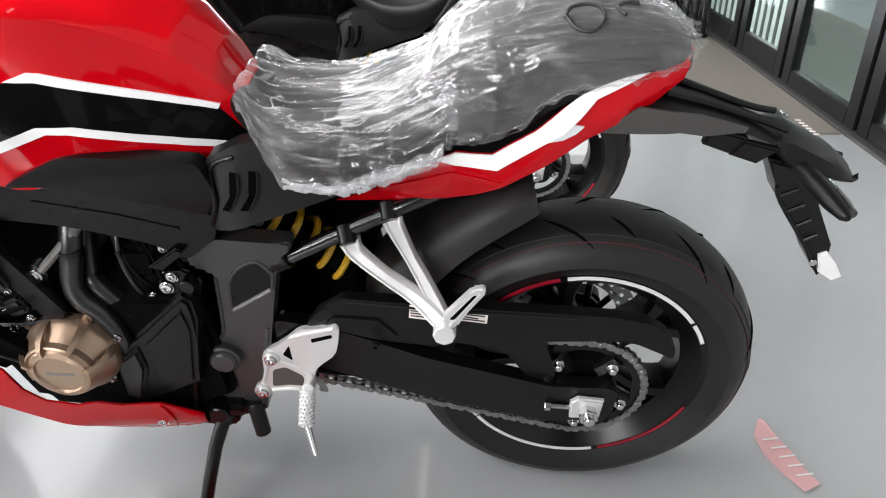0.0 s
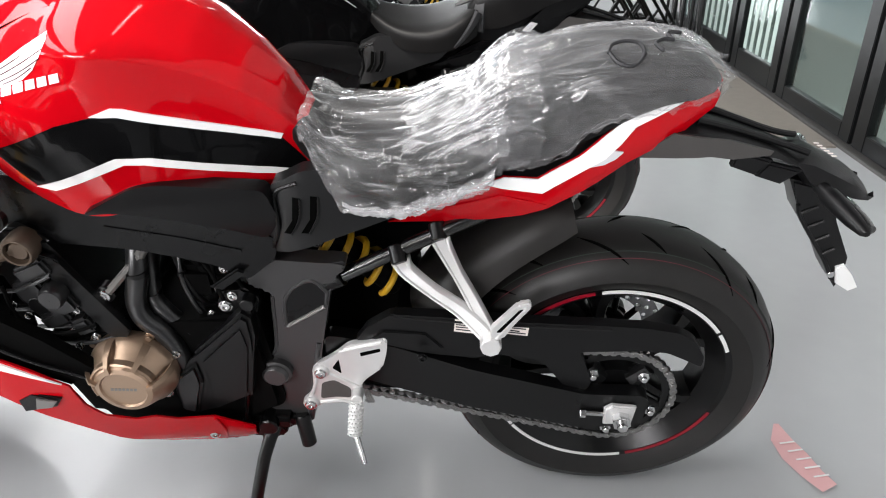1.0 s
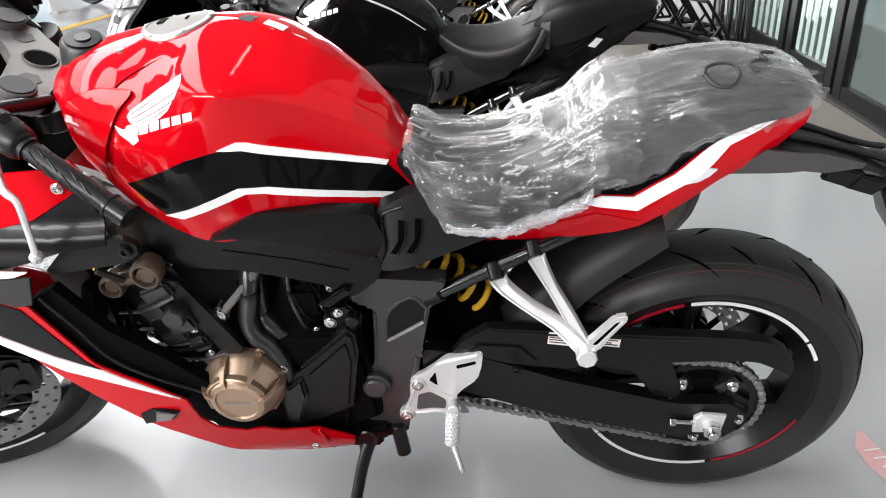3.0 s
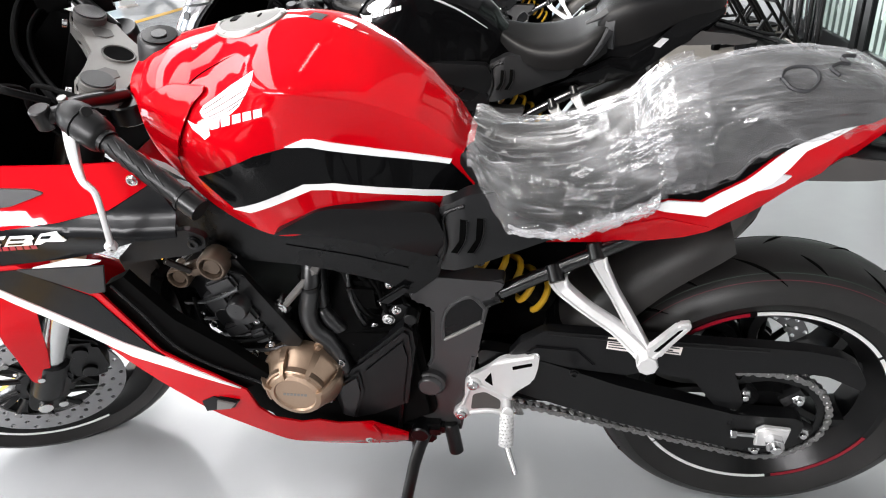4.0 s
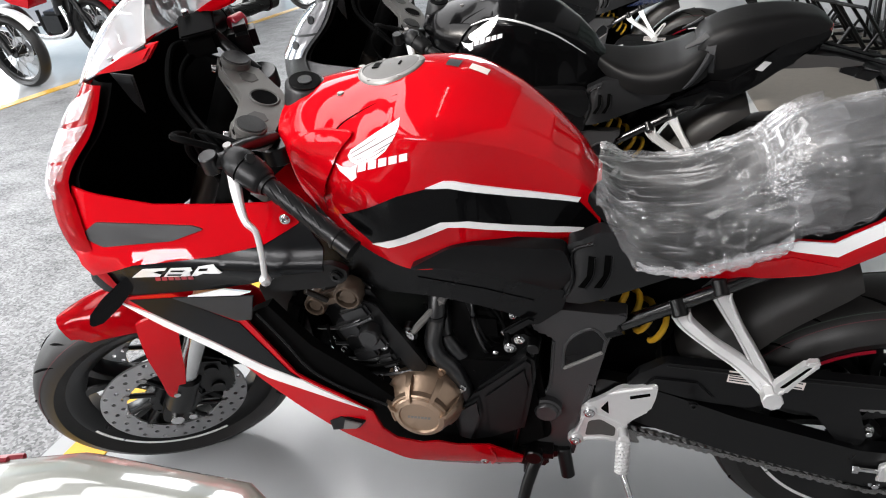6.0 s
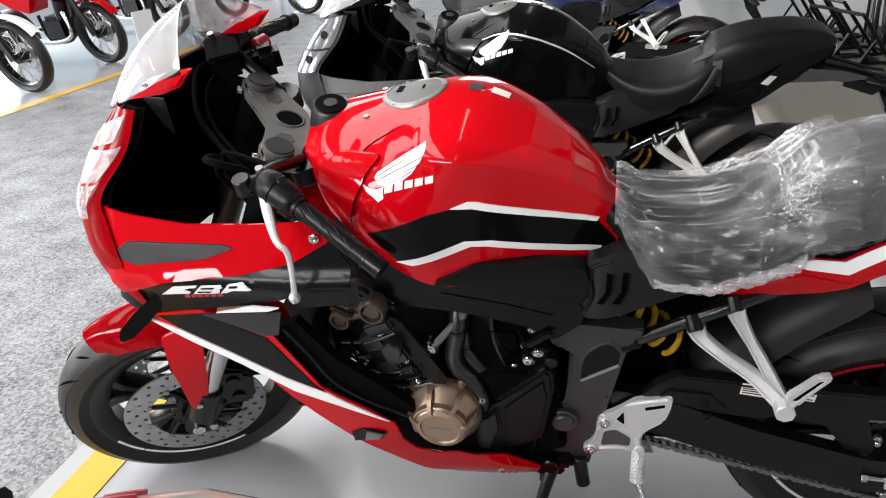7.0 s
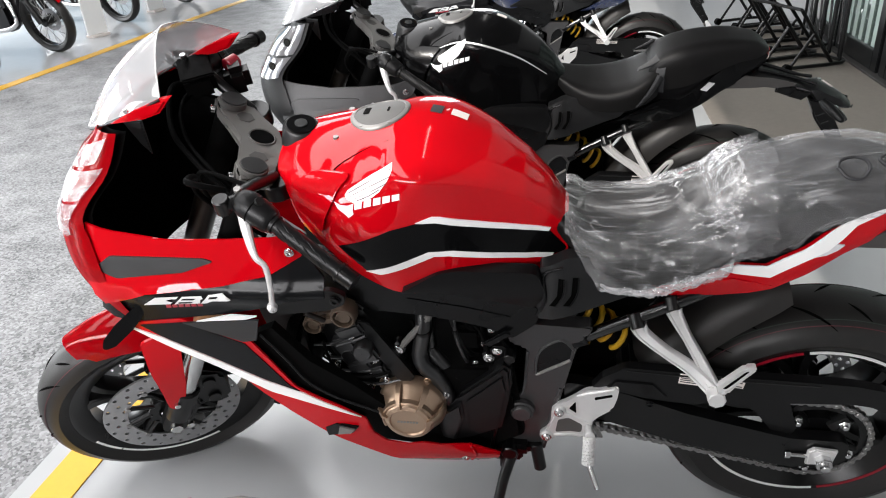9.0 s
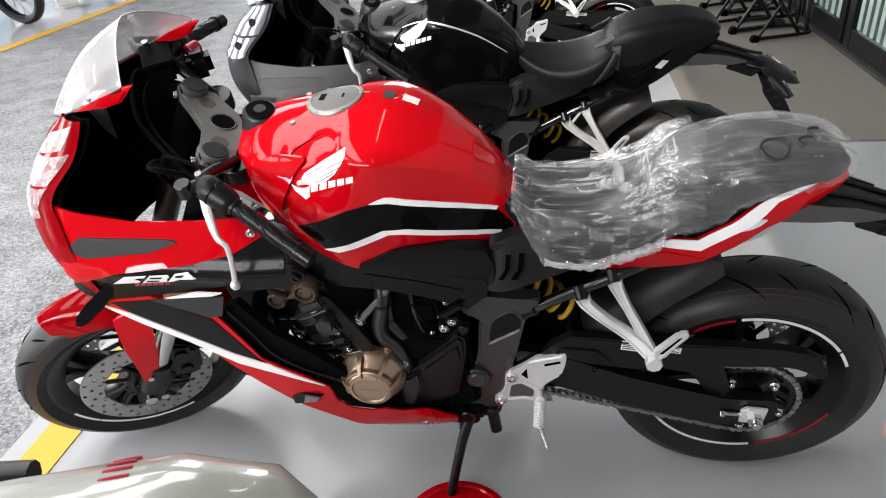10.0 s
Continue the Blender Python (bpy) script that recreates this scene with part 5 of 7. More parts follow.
    def cushion(table, grow=0.0, crumple=0.0, n=26, k=28, skirt=0.0, seed=0.0):
        rows = []
        x0, x1 = table[0][0] - grow * 0.6, table[-1][0] + grow * 0.6
        for i in range(n + 1):
            xr = x0 + (x1 - x0) * i / n
            row = []
            for j in range(k + 1):
                x = xr + (0.016 * noise.noise(Vector((j * 9.0 / k, seed, 0.3))) * (i / n) ** 2 if crumple else 0)
                w, lo, hi = smooth_table(table, x)
                w, lo, hi = w + grow, lo - grow * 0.4 - skirt, hi + grow * 0.7
                a = math.pi * j / k
                c, s = math.cos(a), math.sin(a)
                l = w * math.copysign(abs(c) ** (0.55 if crumple else 0.42 if wrapped else 0.30), c)
                z = lo + (hi - lo) * abs(s) ** (0.62 if crumple else 0.55 if wrapped else 0.42)
                p = V(x, l, z)
                if crumple:
                    u, side = j / k * 3.0, min(1, abs(c) * 1.5) ** 2
                    warp = noise.noise(Vector((x * 9 + seed, u * 2, 0))) * 0.5
                    along = 1 - min(1, abs(noise.noise(Vector((x * 3 + seed, u * 5 + warp * 1.6 - x * 5, seed)))) * 2.4)
                    across = 1 - min(1, abs(noise.noise(Vector((x * 15 + warp * 2 + u * 5, u * 1.4 - x * 3, seed + 7)))) * 2.4)
                    fine = 1 - min(1, abs(noise.noise(Vector((x * 20 + u * 9 + warp * 3, u * 6 - x * 6, seed + 3)))) * 2.2)
                    d = along ** 1.5 * (1 - side) * 0.8 + across ** 1.3 * (0.05 + 1.15 * side) + 0.35 * fine ** 1.3 * (0.3 + side) + 0.6 * noise.noise(Vector((x * 12, u * 4, seed)))
                    p = p + V(0, c, max(s, 0.1)) * (d - 0.35) * crumple
                    if j in (0, k):
                        p.z += 0.012 * noise.noise(Vector((x * 60, j, seed)))
                row.append(p)
            rows.append(row)
        b = rings(rows, False, False)
        if not crumple:
            b2 = rings([[r[0], r[-1]] for r in rows], False, False)
            b = join(b, b2)
            bmesh.ops.remove_doubles(b, verts=b.verts, dist=1e-5)
        return b

    part("rider_seat", cushion(SEAT), LEATHER, bike, "black vinyl rider seat")
    part("pillion_seat", cushion(PILL), LEATHER, bike, "black vinyl pillion seat")
    if not wrapped:
        for lo_x, hi_x in ((-0.238, -0.206),):
            rows = []
            for x in (lo_x, lo_x + 0.004, hi_x - 0.004, hi_x):
                w, lo, hi = smooth_table(PILL, x)
                up = 0.006 if lo_x < x < hi_x else 0.0
                rows.append([V(x + 0.02 * (1 - abs(math.cos(a))), (w + up) * math.copysign(abs(math.cos(a)) ** 0.55, math.cos(a)), lo - 0.01 + (hi + up + 0.01 - lo) * math.sin(a) ** 0.62) for a in (math.pi * k / 28 for k in range(29))])
            part("seat_trim", rings(rows, False, False), GREY_VINYL, bike, "dark grey strap between the seats")
        part("trim_leg", tube([V(-0.222, 0.113, 0.835), V(-0.238, 0.122, 0.805), V(-0.262, 0.127, 0.770), V(-0.285, 0.129, 0.745)], [0.014, 0.012, 0.009, 0.005], 8, 4, 0.5), GREY_VINYL, bike, both=True)
        part("trim_leg", tube([V(-0.228, 0.07, 0.872), V(-0.25, 0.074, 0.858), V(-0.285, 0.078, 0.842)], [0.013, 0.010, 0.004], 8, 4, 0.5), GREY_VINYL, bike, both=True)

    # tail
    red_tail = [(-0.386, 0.657), (-0.306, 0.700), (-0.239, 0.742), (-0.214, 0.754), (-0.166, 0.750), (-0.111, 0.782), (-0.074, 0.813), (-0.044, 0.837), (0.046, 0.867), (0.070, 0.872), (0.081, 0.856), (0.076, 0.836), (0.033, 0.800), (-0.042, 0.768), (-0.081, 0.742), (-0.154, 0.703), (-0.185, 0.688), (-0.224, 0.678), (-0.297, 0.668)]

    def tail_skin(x, z):
        fold = lerp_table([(-0.40, 0.655), (-0.314, 0.693), (-0.218, 0.730), (-0.15, 0.712), (-0.05, 0.775), (0.09, 0.850)], x)[0]
        return tail_left(x, z) + 0.01 - abs(z - fold) * (0.12 if z > fold else 0.35)

    tp = part("tail_panel", panel(red_tail, tail_skin, 0.012, 0.012), body, bike, "painted tail side panel", both=True)
    if stripes:
        part("tail_stripe", panel([(-0.241, 0.747), (-0.214, 0.7595), (-0.166, 0.7555), (-0.112, 0.787), (-0.075, 0.818), (-0.045, 0.841), (0.044, 0.867), (0.038, 0.858), (-0.037, 0.825), (-0.055, 0.802), (-0.075, 0.782), (-0.102, 0.769), (-0.159, 0.734)], tail_skin, 0.003, 0.012, 0.0055), WHITE, tp, "white tail stripe", both=True)
        part("tail_accent", panel([(-0.096, 0.772), (-0.066, 0.794), (-0.050, 0.790), (-0.060, 0.781), (-0.076, 0.774)], tail_skin, 0.003, 0.012, 0.0052), PALE_GREY, tp, "pale silver end of the stripe", both=True)
    part("tail_crease", tube([V(x, tail_skin(x, z) + 0.0008, z) for x, z in ((-0.375, 0.664), (-0.314, 0.693), (-0.218, 0.730), (-0.152, 0.713))], 0.0013, 6, 1), body, tp)
    rows = []
    for x, w, lo, hi in ((-0.42, 0.05, 0.67, 0.74), (-0.30, 0.066, 0.69, 0.755), (-0.2, 0.076, 0.70, 0.79), (-0.1, 0.072, 0.745, 0.83), (0.0, 0.05, 0.80, 0.855), (0.085, 0.02, 0.845, 0.866)):
        rows.append([V(x, l * w, z) for l, z in ((-1, lo + 0.02), (-0.7, lo), (0.7, lo), (1, lo + 0.02), (1, hi - 0.01), (0.8, hi), (-0.8, hi), (-1, hi - 0.01))])
    if not stripes:
        part("tail_accent", panel([(-0.104, 0.782), (-0.082, 0.802), (-0.064, 0.797), (-0.086, 0.776)], tail_skin, 0.003, 0.02, 0.004), ALU, tp, "small silver tail accent", both=True)
    part("tail_body", rings(rows), PLASTIC, bike)
    part("tail_light", rings([[V(x, l * w, z) for l, z in ((-1, 0.842), (0, 0.83), (1, 0.842), (0.9, 0.866), (0, 0.870), (-0.9, 0.866))] for x, w in ((0.045, 0.045), (0.078, 0.034), (0.088, 0.018))]), TAIL_LENS, bike, "red tail light lens")
    # plate holder and rear lamps
    rows = []
    for x, w, lo, hi in ((-0.03, 0.06, 0.768, 0.80), (0.02, 0.066, 0.772, 0.815), (0.06, 0.064, 0.772, 0.812), (0.12, 0.054, 0.765, 0.795), (0.18, 0.046, 0.748, 0.774), (0.215, 0.046, 0.735, 0.760), (0.235, 0.056, 0.712, 0.760), (0.270, 0.058, 0.698, 0.744), (0.305, 0.056, 0.688, 0.726), (0.328, 0.050, 0.682, 0.708), (0.340, 0.040, 0.682, 0.696), (0.344, 0.028, 0.685, 0.690)):
        rows.append([V(x, l * w, z) for l, z in ((-1, lo + 0.012), (-0.6, lo), (0.6, lo), (1, lo + 0.012), (0.86, hi - 0.010), (0.45, hi - 0.004), (0, hi), (-0.45, hi - 0.004), (-0.86, hi - 0.010))])
    tail = part("plate_carrier", rings(rows), PLASTIC, bike, "black plastic rear number-plate carrier")
    part("carrier_side", panel([(-0.03, 0.770), (0.021, 0.809), (0.103, 0.796), (0.170, 0.774), (0.166, 0.768), (0.113, 0.765), (0.078, 0.772)], lambda x, z: lerp_table([(-0.05, 0.064), (0.05, 0.069), (0.12, 0.058), (0.19, 0.048)], x)[0], 0.004, 0.03), HUGGER, tail, "satin grey side skin", both=True)
    for fin in ([(0.118, 0.774), (0.114, 0.750), (0.150, 0.737), (0.172, 0.760)], [(0.166, 0.757), (0.152, 0.735), (0.191, 0.722), (0.218, 0.744)]):
        part("carrier_fin", slab(fin, 0.040, 0.055, 0.003), PLASTIC, tail, both=True)
    for y in (0.03, -0.03):
        part("carrier_ridge", tube([V(0.06, y, 0.812), V(0.12, y * 0.8, 0.795), V(0.19, y * 0.7, 0.772), V(0.23, y, 0.761)], 0.005, 8, 4), PLASTIC, tail)
    part("carrier_name", join(*[block((0.263 + 0.003 * k, 0.022 - 0.0065 * k, 0.7505 - 0.0009 * k), (0.008, 0.003, 0.0012), 0, (0, 8, 10)) for k in range(6)]), PALE, tail, "small pale bars")
    part("plate_bracket", slab([(0.217, 0.715), (0.237, 0.676), (0.249, 0.648), (0.309, 0.568), (0.330, 0.530), (0.346, 0.508), (0.353, 0.525), (0.349, 0.569), (0.339, 0.585), (0.304, 0.639), (0.292, 0.695)], -0.030, 0.028, 0.004), SATIN, tail, "black plate bracket with ribbed back")
    for k in range(4):
        part("bracket_rib", tube([V(0.246 + 0.018 * k, 0.029, 0.655 - 0.026 * k), V(0.272 + 0.016 * k, 0.029, 0.668 - 0.026 * k)], 0.003, 6, 1), PLASTIC, tail)
    part("bracket_edge", tube([V(0.240, 0.029, 0.672), V(0.252, 0.029, 0.646), V(0.311, 0.029, 0.566), V(0.332, 0.029, 0.530)], 0.0035, 8, 3), PLASTIC, tail)
    part("bracket_bolt", rod(V(0.328, 0.028, 0.540), V(0.328, 0.034, 0.540), 0.006, n=10), STEEL, tail)
    part("bracket_tab", slab([(0.332, 0.554), (0.344, 0.560), (0.362, 0.540), (0.379, 0.514), (0.366, 0.506), (0.341, 0.522)], 0.024, 0.034, 0.002), WHITE, tail, "white reflector tab")
    for s in (1, -1):
        ind = part("indicator", rings([[V(0.252 + q * 0.03, s * (0.052 + q * 0.095), 0.716 - q * 0.016) + Vector((math.cos(a) * r * 1.1, 0, math.sin(a) * r)) for a in (2 * math.pi * i / 12 for i in range(12))] for q, r in ((0, 0.011), (0.16, 0.0115), (0.17, 0.0135), (0.3, 0.0142), (0.7, 0.012), (0.95, 0.008), (1.0, 0.0045))]), PLASTIC, bike, "black rear indicator")
        part("indicator_lens", rings([[V(0.262 + q * 0.03, s * (0.052 + q * 0.095), 0.7165 - q * 0.016) + Vector((math.cos(a) * r * 1.1, 0, math.sin(a) * r)) for a in (2 * math.pi * i / 12 for i in range(12))] for q, r in ((0.3, 0.008), (0.35, 0.0112), (0.7, 0.0102), (0.92, 0.0068))]), SMOKE, ind, "smoked clear lens")

    # front fork, wheel, mudguard (turned with the steering)
    fw = wheel(bike, "front_wheel", FRONT_AXLE, 0.286, 0.118, 0.216, True, 0.1)
    for l in (0.068, -0.068):
        disc(fw, FRONT_AXLE, l, 0.102, 0.155, STEER, label="drilled steel front brake disc")
    up = Vector((math.sin(RAKE), 0, math.cos(RAKE)))
    for s in (1, -1):
        base = FRONT_AXLE + V(0.0, s * 0.102, 0)
        head = FORK_FOOT + V(0.028, s * 0.102, 0) + up * 0.738
        up_ = (head - base).normalized()
        fork = part("fork_leg", rod(base + up_ * 0.06, base + up_ * 0.42, 0.0235), STEEL, bike, "polished steel fork slider", m=STEER)
        # right tube's bronze is darkened in colour to sink into the dark cowl
        part("fork_tube", rod(base + up_ * 0.36, base + up_ * 0.56, 0.027), FORK_GOLD if s > 0 else FORK_DARK, fork, "upper fork tube, bronze on the left, darkened on the right", m=STEER)
        part("fork_top", rod(base + up_ * 0.56, head, 0.0268), MATT, fork, m=STEER)
        part("fork_foot", join(slab([(-1.505, 0.285), (-1.455, 0.265), (-1.425, 0.31), (-1.39, 0.36), (-1.415, 0.40), (-1.45, 0.385), (-1.495, 0.32)], s * 0.088, s * 0.116, 0.006, 0.012), rod(base + up_ * 0.03, base + up_ * 0.135, 0.0315)), SATIN, fork, m=STEER)
        part("axle_bolt", join(rod(base + V(0, s * 0.012, 0), base + V(0, s * 0.026, 0), 0.014, n=18), rod(base + V(0.03, s * 0.012, -0.012), base + V(0.03, s * 0.02, -0.012), 0.009)), STEEL, fork, m=STEER)
        part("front_caliper", join(slab([(-1.36, 0.31), (-1.325, 0.33), (-1.32, 0.42), (-1.36, 0.455), (-1.395, 0.43), (-1.40, 0.35)], s * 0.05, s * 0.105, 0.008, 0.012), rod(V(-1.36, s * 0.1, 0.35), V(-1.36, s * 0.112, 0.35), 0.015), rod(V(-1.355, s * 0.1, 0.41), V(-1.355, s * 0.112, 0.41), 0.015)), SATIN, fork, m=STEER)
        part("fork_guard", panel([(-1.436, 0.60), (-1.354, 0.608), (-1.390, 0.47), (-1.414, 0.40), (-1.432, 0.372), (-1.452, 0.395), (-1.444, 0.47)], lambda x, z: s * (0.128 - max(0, z - 0.54) * 0.6), 0.006 * s, 0.03, r=0.01), body, bike, "painted mudguard leg", m=STEER)
        part("guard_bolt", rod(V(-1.433, s * 0.126, 0.40), V(-1.433, s * 0.136, 0.40), 0.007, n=10), STEEL, fork, m=STEER)
        part("fork_cap", rod(head, head + up * 0.012, 0.0255, n=28), CAP_GREY, fork, m=STEER)
        part("cap_adjuster", rod(head + up * 0.012, head + up * 0.0145, 0.0225, n=28), COVER_GREY, fork, m=STEER)
    rows = []
    for i in range(19):
        a = radians(14 + 100 * i / 18)
        r = 0.312
        taper = 0.55 + 0.45 * math.sin(math.pi * min(1, (i + 2) / 14) * 0.5) if i < 10 else 1.0 - 0.45 * ((i - 10) / 8) ** 2
        rows.append([FRONT_AXLE + V(-(r - 0.055 * abs(t) ** 2.5) * math.cos(math.pi - a), 0.078 * taper * t, (r - 0.055 * abs(t) ** 2.5) * math.sin(a)) for t in (-1, -0.9, -0.7, -0.45, -0.2, 0, 0.2, 0.45, 0.7, 0.9, 1)])
    g = rings(rows, False, False)
    bmesh.ops.solidify(g, geom=g.faces[:], thickness=0.003)
    part("front_mudguard", g, body, bike, "painted front mudguard", m=STEER)

    # top clamp and handlebars
    top = AXIS_FOOT + up * 1.06
    tops = [FORK_FOOT + V(0.030, s * 0.102, 0) + up * 0.713 for s in (1, -1)]
    mid = (tops[0] + tops[1]) / 2
    bm = bmesh.new()
    outline = [(-0.03, 0.128), (-0.03, 0.08), (-0.012, 0.05), (0.0, 0.0), (-0.012, -0.05), (-0.03, -0.08), (-0.03, -0.128), (0.03, -0.128), (0.05, -0.06), (0.075, -0.03), (0.075, 0.03), (0.05, 0.06), (0.03, 0.128)]
    fwd = Vector((math.cos(RAKE), 0, -math.sin(RAKE)))
    a_ = [bm.verts.new(mid + fwd * x + V(0, l, 0)) for x, l in outline]
    b_ = [bm.verts.new(mid + fwd * x + V(0, l, 0) + up * 0.024) for x, l in outline]
    bm.faces.new(a_)
    bm.faces.new(b_[::-1])
    for i in range(len(a_)):
        bm.faces.new((a_[i], a_[(i + 1) % len(a_)], b_[(i + 1) % len(a_)], b_[i]))
    bmesh.ops.bevel(bm, geom=bm.edges[:], offset=0.004, segments=2, affect="EDGES", clamp_overlap=True)
    part("top_clamp", bm, GREY_METAL, bike, "grey cast fork top clamp", m=STEER)
    part("stem_hole", rod(mid + fwd * 0.035 + up * 0.02, mid + fwd * 0.035 + up * 0.0255, 0.0225, n=24), GROOVE, bike, m=STEER)
    part("stem_ring", tube([mid + fwd * (0.035 + 0.024 * math.cos(2 * math.pi * i / 20)) + V(0, 0.024 * math.sin(2 * math.pi * i / 20), 0) + up * 0.0245 for i in range(21)], 0.0022, 6, 1), CAP_GREY, bike, m=STEER)
    for s in (1, -1):
        # thin raised plate, coloured darker to stand for a shaded recess
        part("clamp_recess", rod(mid + fwd * 0.016 + V(0, s * 0.062, 0) + up * 0.02, mid + fwd * 0.016 + V(0, s * 0.062, 0) + up * 0.0252, 0.017, n=6), CAP_GREY, bike, "six-sided clamp recess, its shade put into the colour", m=STEER)
        part("pinch_bolt", rod(tops[0 if s > 0 else 1] + fwd * -0.034 + up * 0.010, tops[0 if s > 0 else 1] + fwd * -0.042 + up * 0.010, 0.0075, n=12), STEEL, bike, m=STEER)
    g0, g1 = UNSTEER @ V(-0.972, 0.225, 0.925), UNSTEER @ V(-0.838, 0.275, 0.850)
    for s in (1, -1):
        def sd(p):
            p = Vector(p)
            return Vector((p.x, p.y * s, p.z))
        a, b = sd(g0), sd(g1)
        d = (b - a).normalized()
        grip = [tube([a + d * 0.012, b - d * 0.018], 0.0136, 16, 1), tube([a + d * 0.010, a + d * 0.018], 0.0165, 16, 1)]
        # slanting raised pads round the grip
        n0 = d.orthogonal().normalized()
        n1 = d.cross(n0)
        for i in range(4):
            for j in range(7):
                w0 = 2 * math.pi * (j + 0.5 * (i % 2)) / 7
                grip.append(tube([a + d * (0.026 + 0.026 * i + 0.020 * q) + (n0 * math.cos(w0 + 0.5 * q) + n1 * math.sin(w0 + 0.5 * q)) * 0.0133 for q in (0, 0.5, 1)], 0.0014, 6, 2))
        hb = part("handlebar", join(tube([sd(V(-1.062, 0.102, 0.94)), a - d * 0.06, a + d * 0.03], 0.011, 12, 5), rod(sd(V(-1.062, 0.102, 0.905)), sd(V(-1.062, 0.102, 0.94)), 0.034)), SATIN, bike, m=STEER)
        part("grip", join(*grip), PLASTIC, hb, "black ribbed rubber handlebar grip", m=STEER)
        part("bar_end", join(tube([b - d * 0.018, b + d * 0.015], 0.0155, 18, 1), rod(b - d * 0.016, b - d * 0.012, 0.0172)), SATIN, hb, "black bar-end weight", m=STEER)
        sw = a - d * 0.028
        housing = tube([sw - d * 0.034, sw - d * 0.026, sw - d * 0.01, sw + d * 0.012, sw + d * 0.034, sw + d * 0.040], [0.013, 0.021, 0.025, 0.0245, 0.022, 0.016], 16, 3)
        sg = part("switch_gear", housing, PLASTIC, hb, "rounded black switch housing", m=STEER)
        turn_ = STEER @ Matrix.Translation(sw) @ pose(0, 0, 0, 0, 25, -s * 35)
        part("switch_seam", tube([sw + d * 0.002 + (n0 * math.cos(2 * math.pi * i / 16) + n1 * math.sin(2 * math.pi * i / 16)) * 0.0252 for i in range(17)], 0.0011, 5, 1), GROOVE, sg, m=STEER)
        for bx, by, bz, br in ((0.012, -0.010, 0.014, 0.007), (0.014, 0.010, 0.010, 0.0055), (0.004, 0.0, 0.021, 0.008)):
            part("switch_button", rod((bx, by, bz), (bx * 1.75, by, bz * 1.3), br, n=12), SATIN, sg, m=turn_)
        pv = a - d * 0.055 + Vector((-0.03, 0, 0.0))
        part("lever_perch", join(rod(pv + Vector((0.03, 0, 0)), pv, 0.012), rod(pv + Vector((0, 0, -0.014)), pv + Vector((0, 0, 0.016)), 0.014)), SATIN, hb, m=STEER)
        if s > 0:
            ends = [UNSTEER @ V(*q) for q in ((-1.022, 0.20, 0.955), (-1.005, 0.24, 0.915), (-0.99, 0.265, 0.88), (-0.975, 0.27, 0.862), (-0.975, 0.275, 0.82), (-0.985, 0.27, 0.775))]
            part("clutch_lever", join(tube(ends, [0.0125, 0.0105, 0.0068, 0.0055, 0.0050, 0.0055], 10, 5, 0.8), lathe([(0.002, -0.0095), (0.007, -0.007), (0.0095, 0.0), (0.007, 0.007), (0.002, 0.0095)], 16, True, ends[-1])), ALU, hb, "silver clutch lever", m=STEER)
            part("lever_screw", rod(ends[0] + Vector((0, 0, 0.008)), ends[0] + Vector((0, 0, 0.015)), 0.0065), GREY_METAL, hb, m=STEER)
            part("clutch_cable", tube([ends[0] + Vector((-0.02, 0.02, 0)), ends[0] + Vector((-0.07, 0.03, 0.03)), V(-1.19, 0.09, 0.98), V(-1.2, 0.05, 0.9), V(-1.12, 0.05, 0.75)], 0.0055, 8, 6), MATT, hb, m=STEER)
        else:
            rv = UNSTEER @ V(*RESERVOIR)
            part("brake_reservoir", join(block(rv - Vector((0, 0, 0.006)), (0.06, 0.076, 0.046), 0.010), block(rv + Vector((0, 0, 0.019)), (0.064, 0.080, 0.008), 0.003), tube([rv + Vector((0.01, 0, -0.015)), (rv + pv) / 2 + Vector((0, 0, -0.01)), pv], 0.016, 10, 4)), MATT, hb, "black brake fluid reservoir", m=STEER)
            part("master_cylinder", tube([pv + Vector((0.0, 0.02, -0.01)), sw + Vector((-0.01, 0, -0.01)), sw + Vector((0.0, 0.01, -0.05))], [0.018, 0.026, 0.015], 12, 4), PLASTIC, hb, m=STEER)
            part("brake_lever", tube([pv, pv + Vector((-0.03, 0.07, 0.0)), b + Vector((-0.07, 0.0, -0.02))], [0.011, 0.008, 0.006], 10, 5), SATIN, hb, "black brake lever", m=STEER)
            part("throttle_housing", block(UNSTEER @ V(-1.158, -0.155, 1.008), (0.052, 0.05, 0.062), 0.014), PLASTIC, hb, "black throttle housing", m=STEER)
            part("start_switch", rod(UNSTEER @ V(-1.172, -0.15, 1.034), UNSTEER @ V(-1.160, -0.175, 1.036), 0.0145, n=18), TAPE_RED, hb, "red engine stop switch", m=STEER)
            part("mirror_bolt", rod(pv + Vector((0, 0, 0.01)), pv + Vector((0, 0, 0.035)), 0.0065), STEEL, hb, m=STEER)
    for q, r_ in (([V(-1.24, -0.13, 1.01), V(-1.266, -0.10, 1.018), V(-1.264, -0.06, 1.0), V(-1.237, 0.0, 0.964), V(-1.189, 0.04, 0.931), V(-1.133, 0.08, 0.906), V(-1.08, 0.09, 0.86)], 0.0065), ([V(-1.21, -0.12, 1.0), V(-1.244, -0.10, 0.998), V(-1.243, -0.05, 0.974), V(-1.211, 0.0, 0.939), V(-1.14, 0.06, 0.912), V(-1.07, 0.08, 0.84)], 0.005), ([V(-1.03, 0.16, 0.95), V(-1.13, 0.12, 0.95), V(-1.17, 0.06, 0.86), V(-1.10, 0.08, 0.74)], 0.0045)):
        part("control_cable", tube(q, r_ * 0.85, 8, 8), MATT, bike)

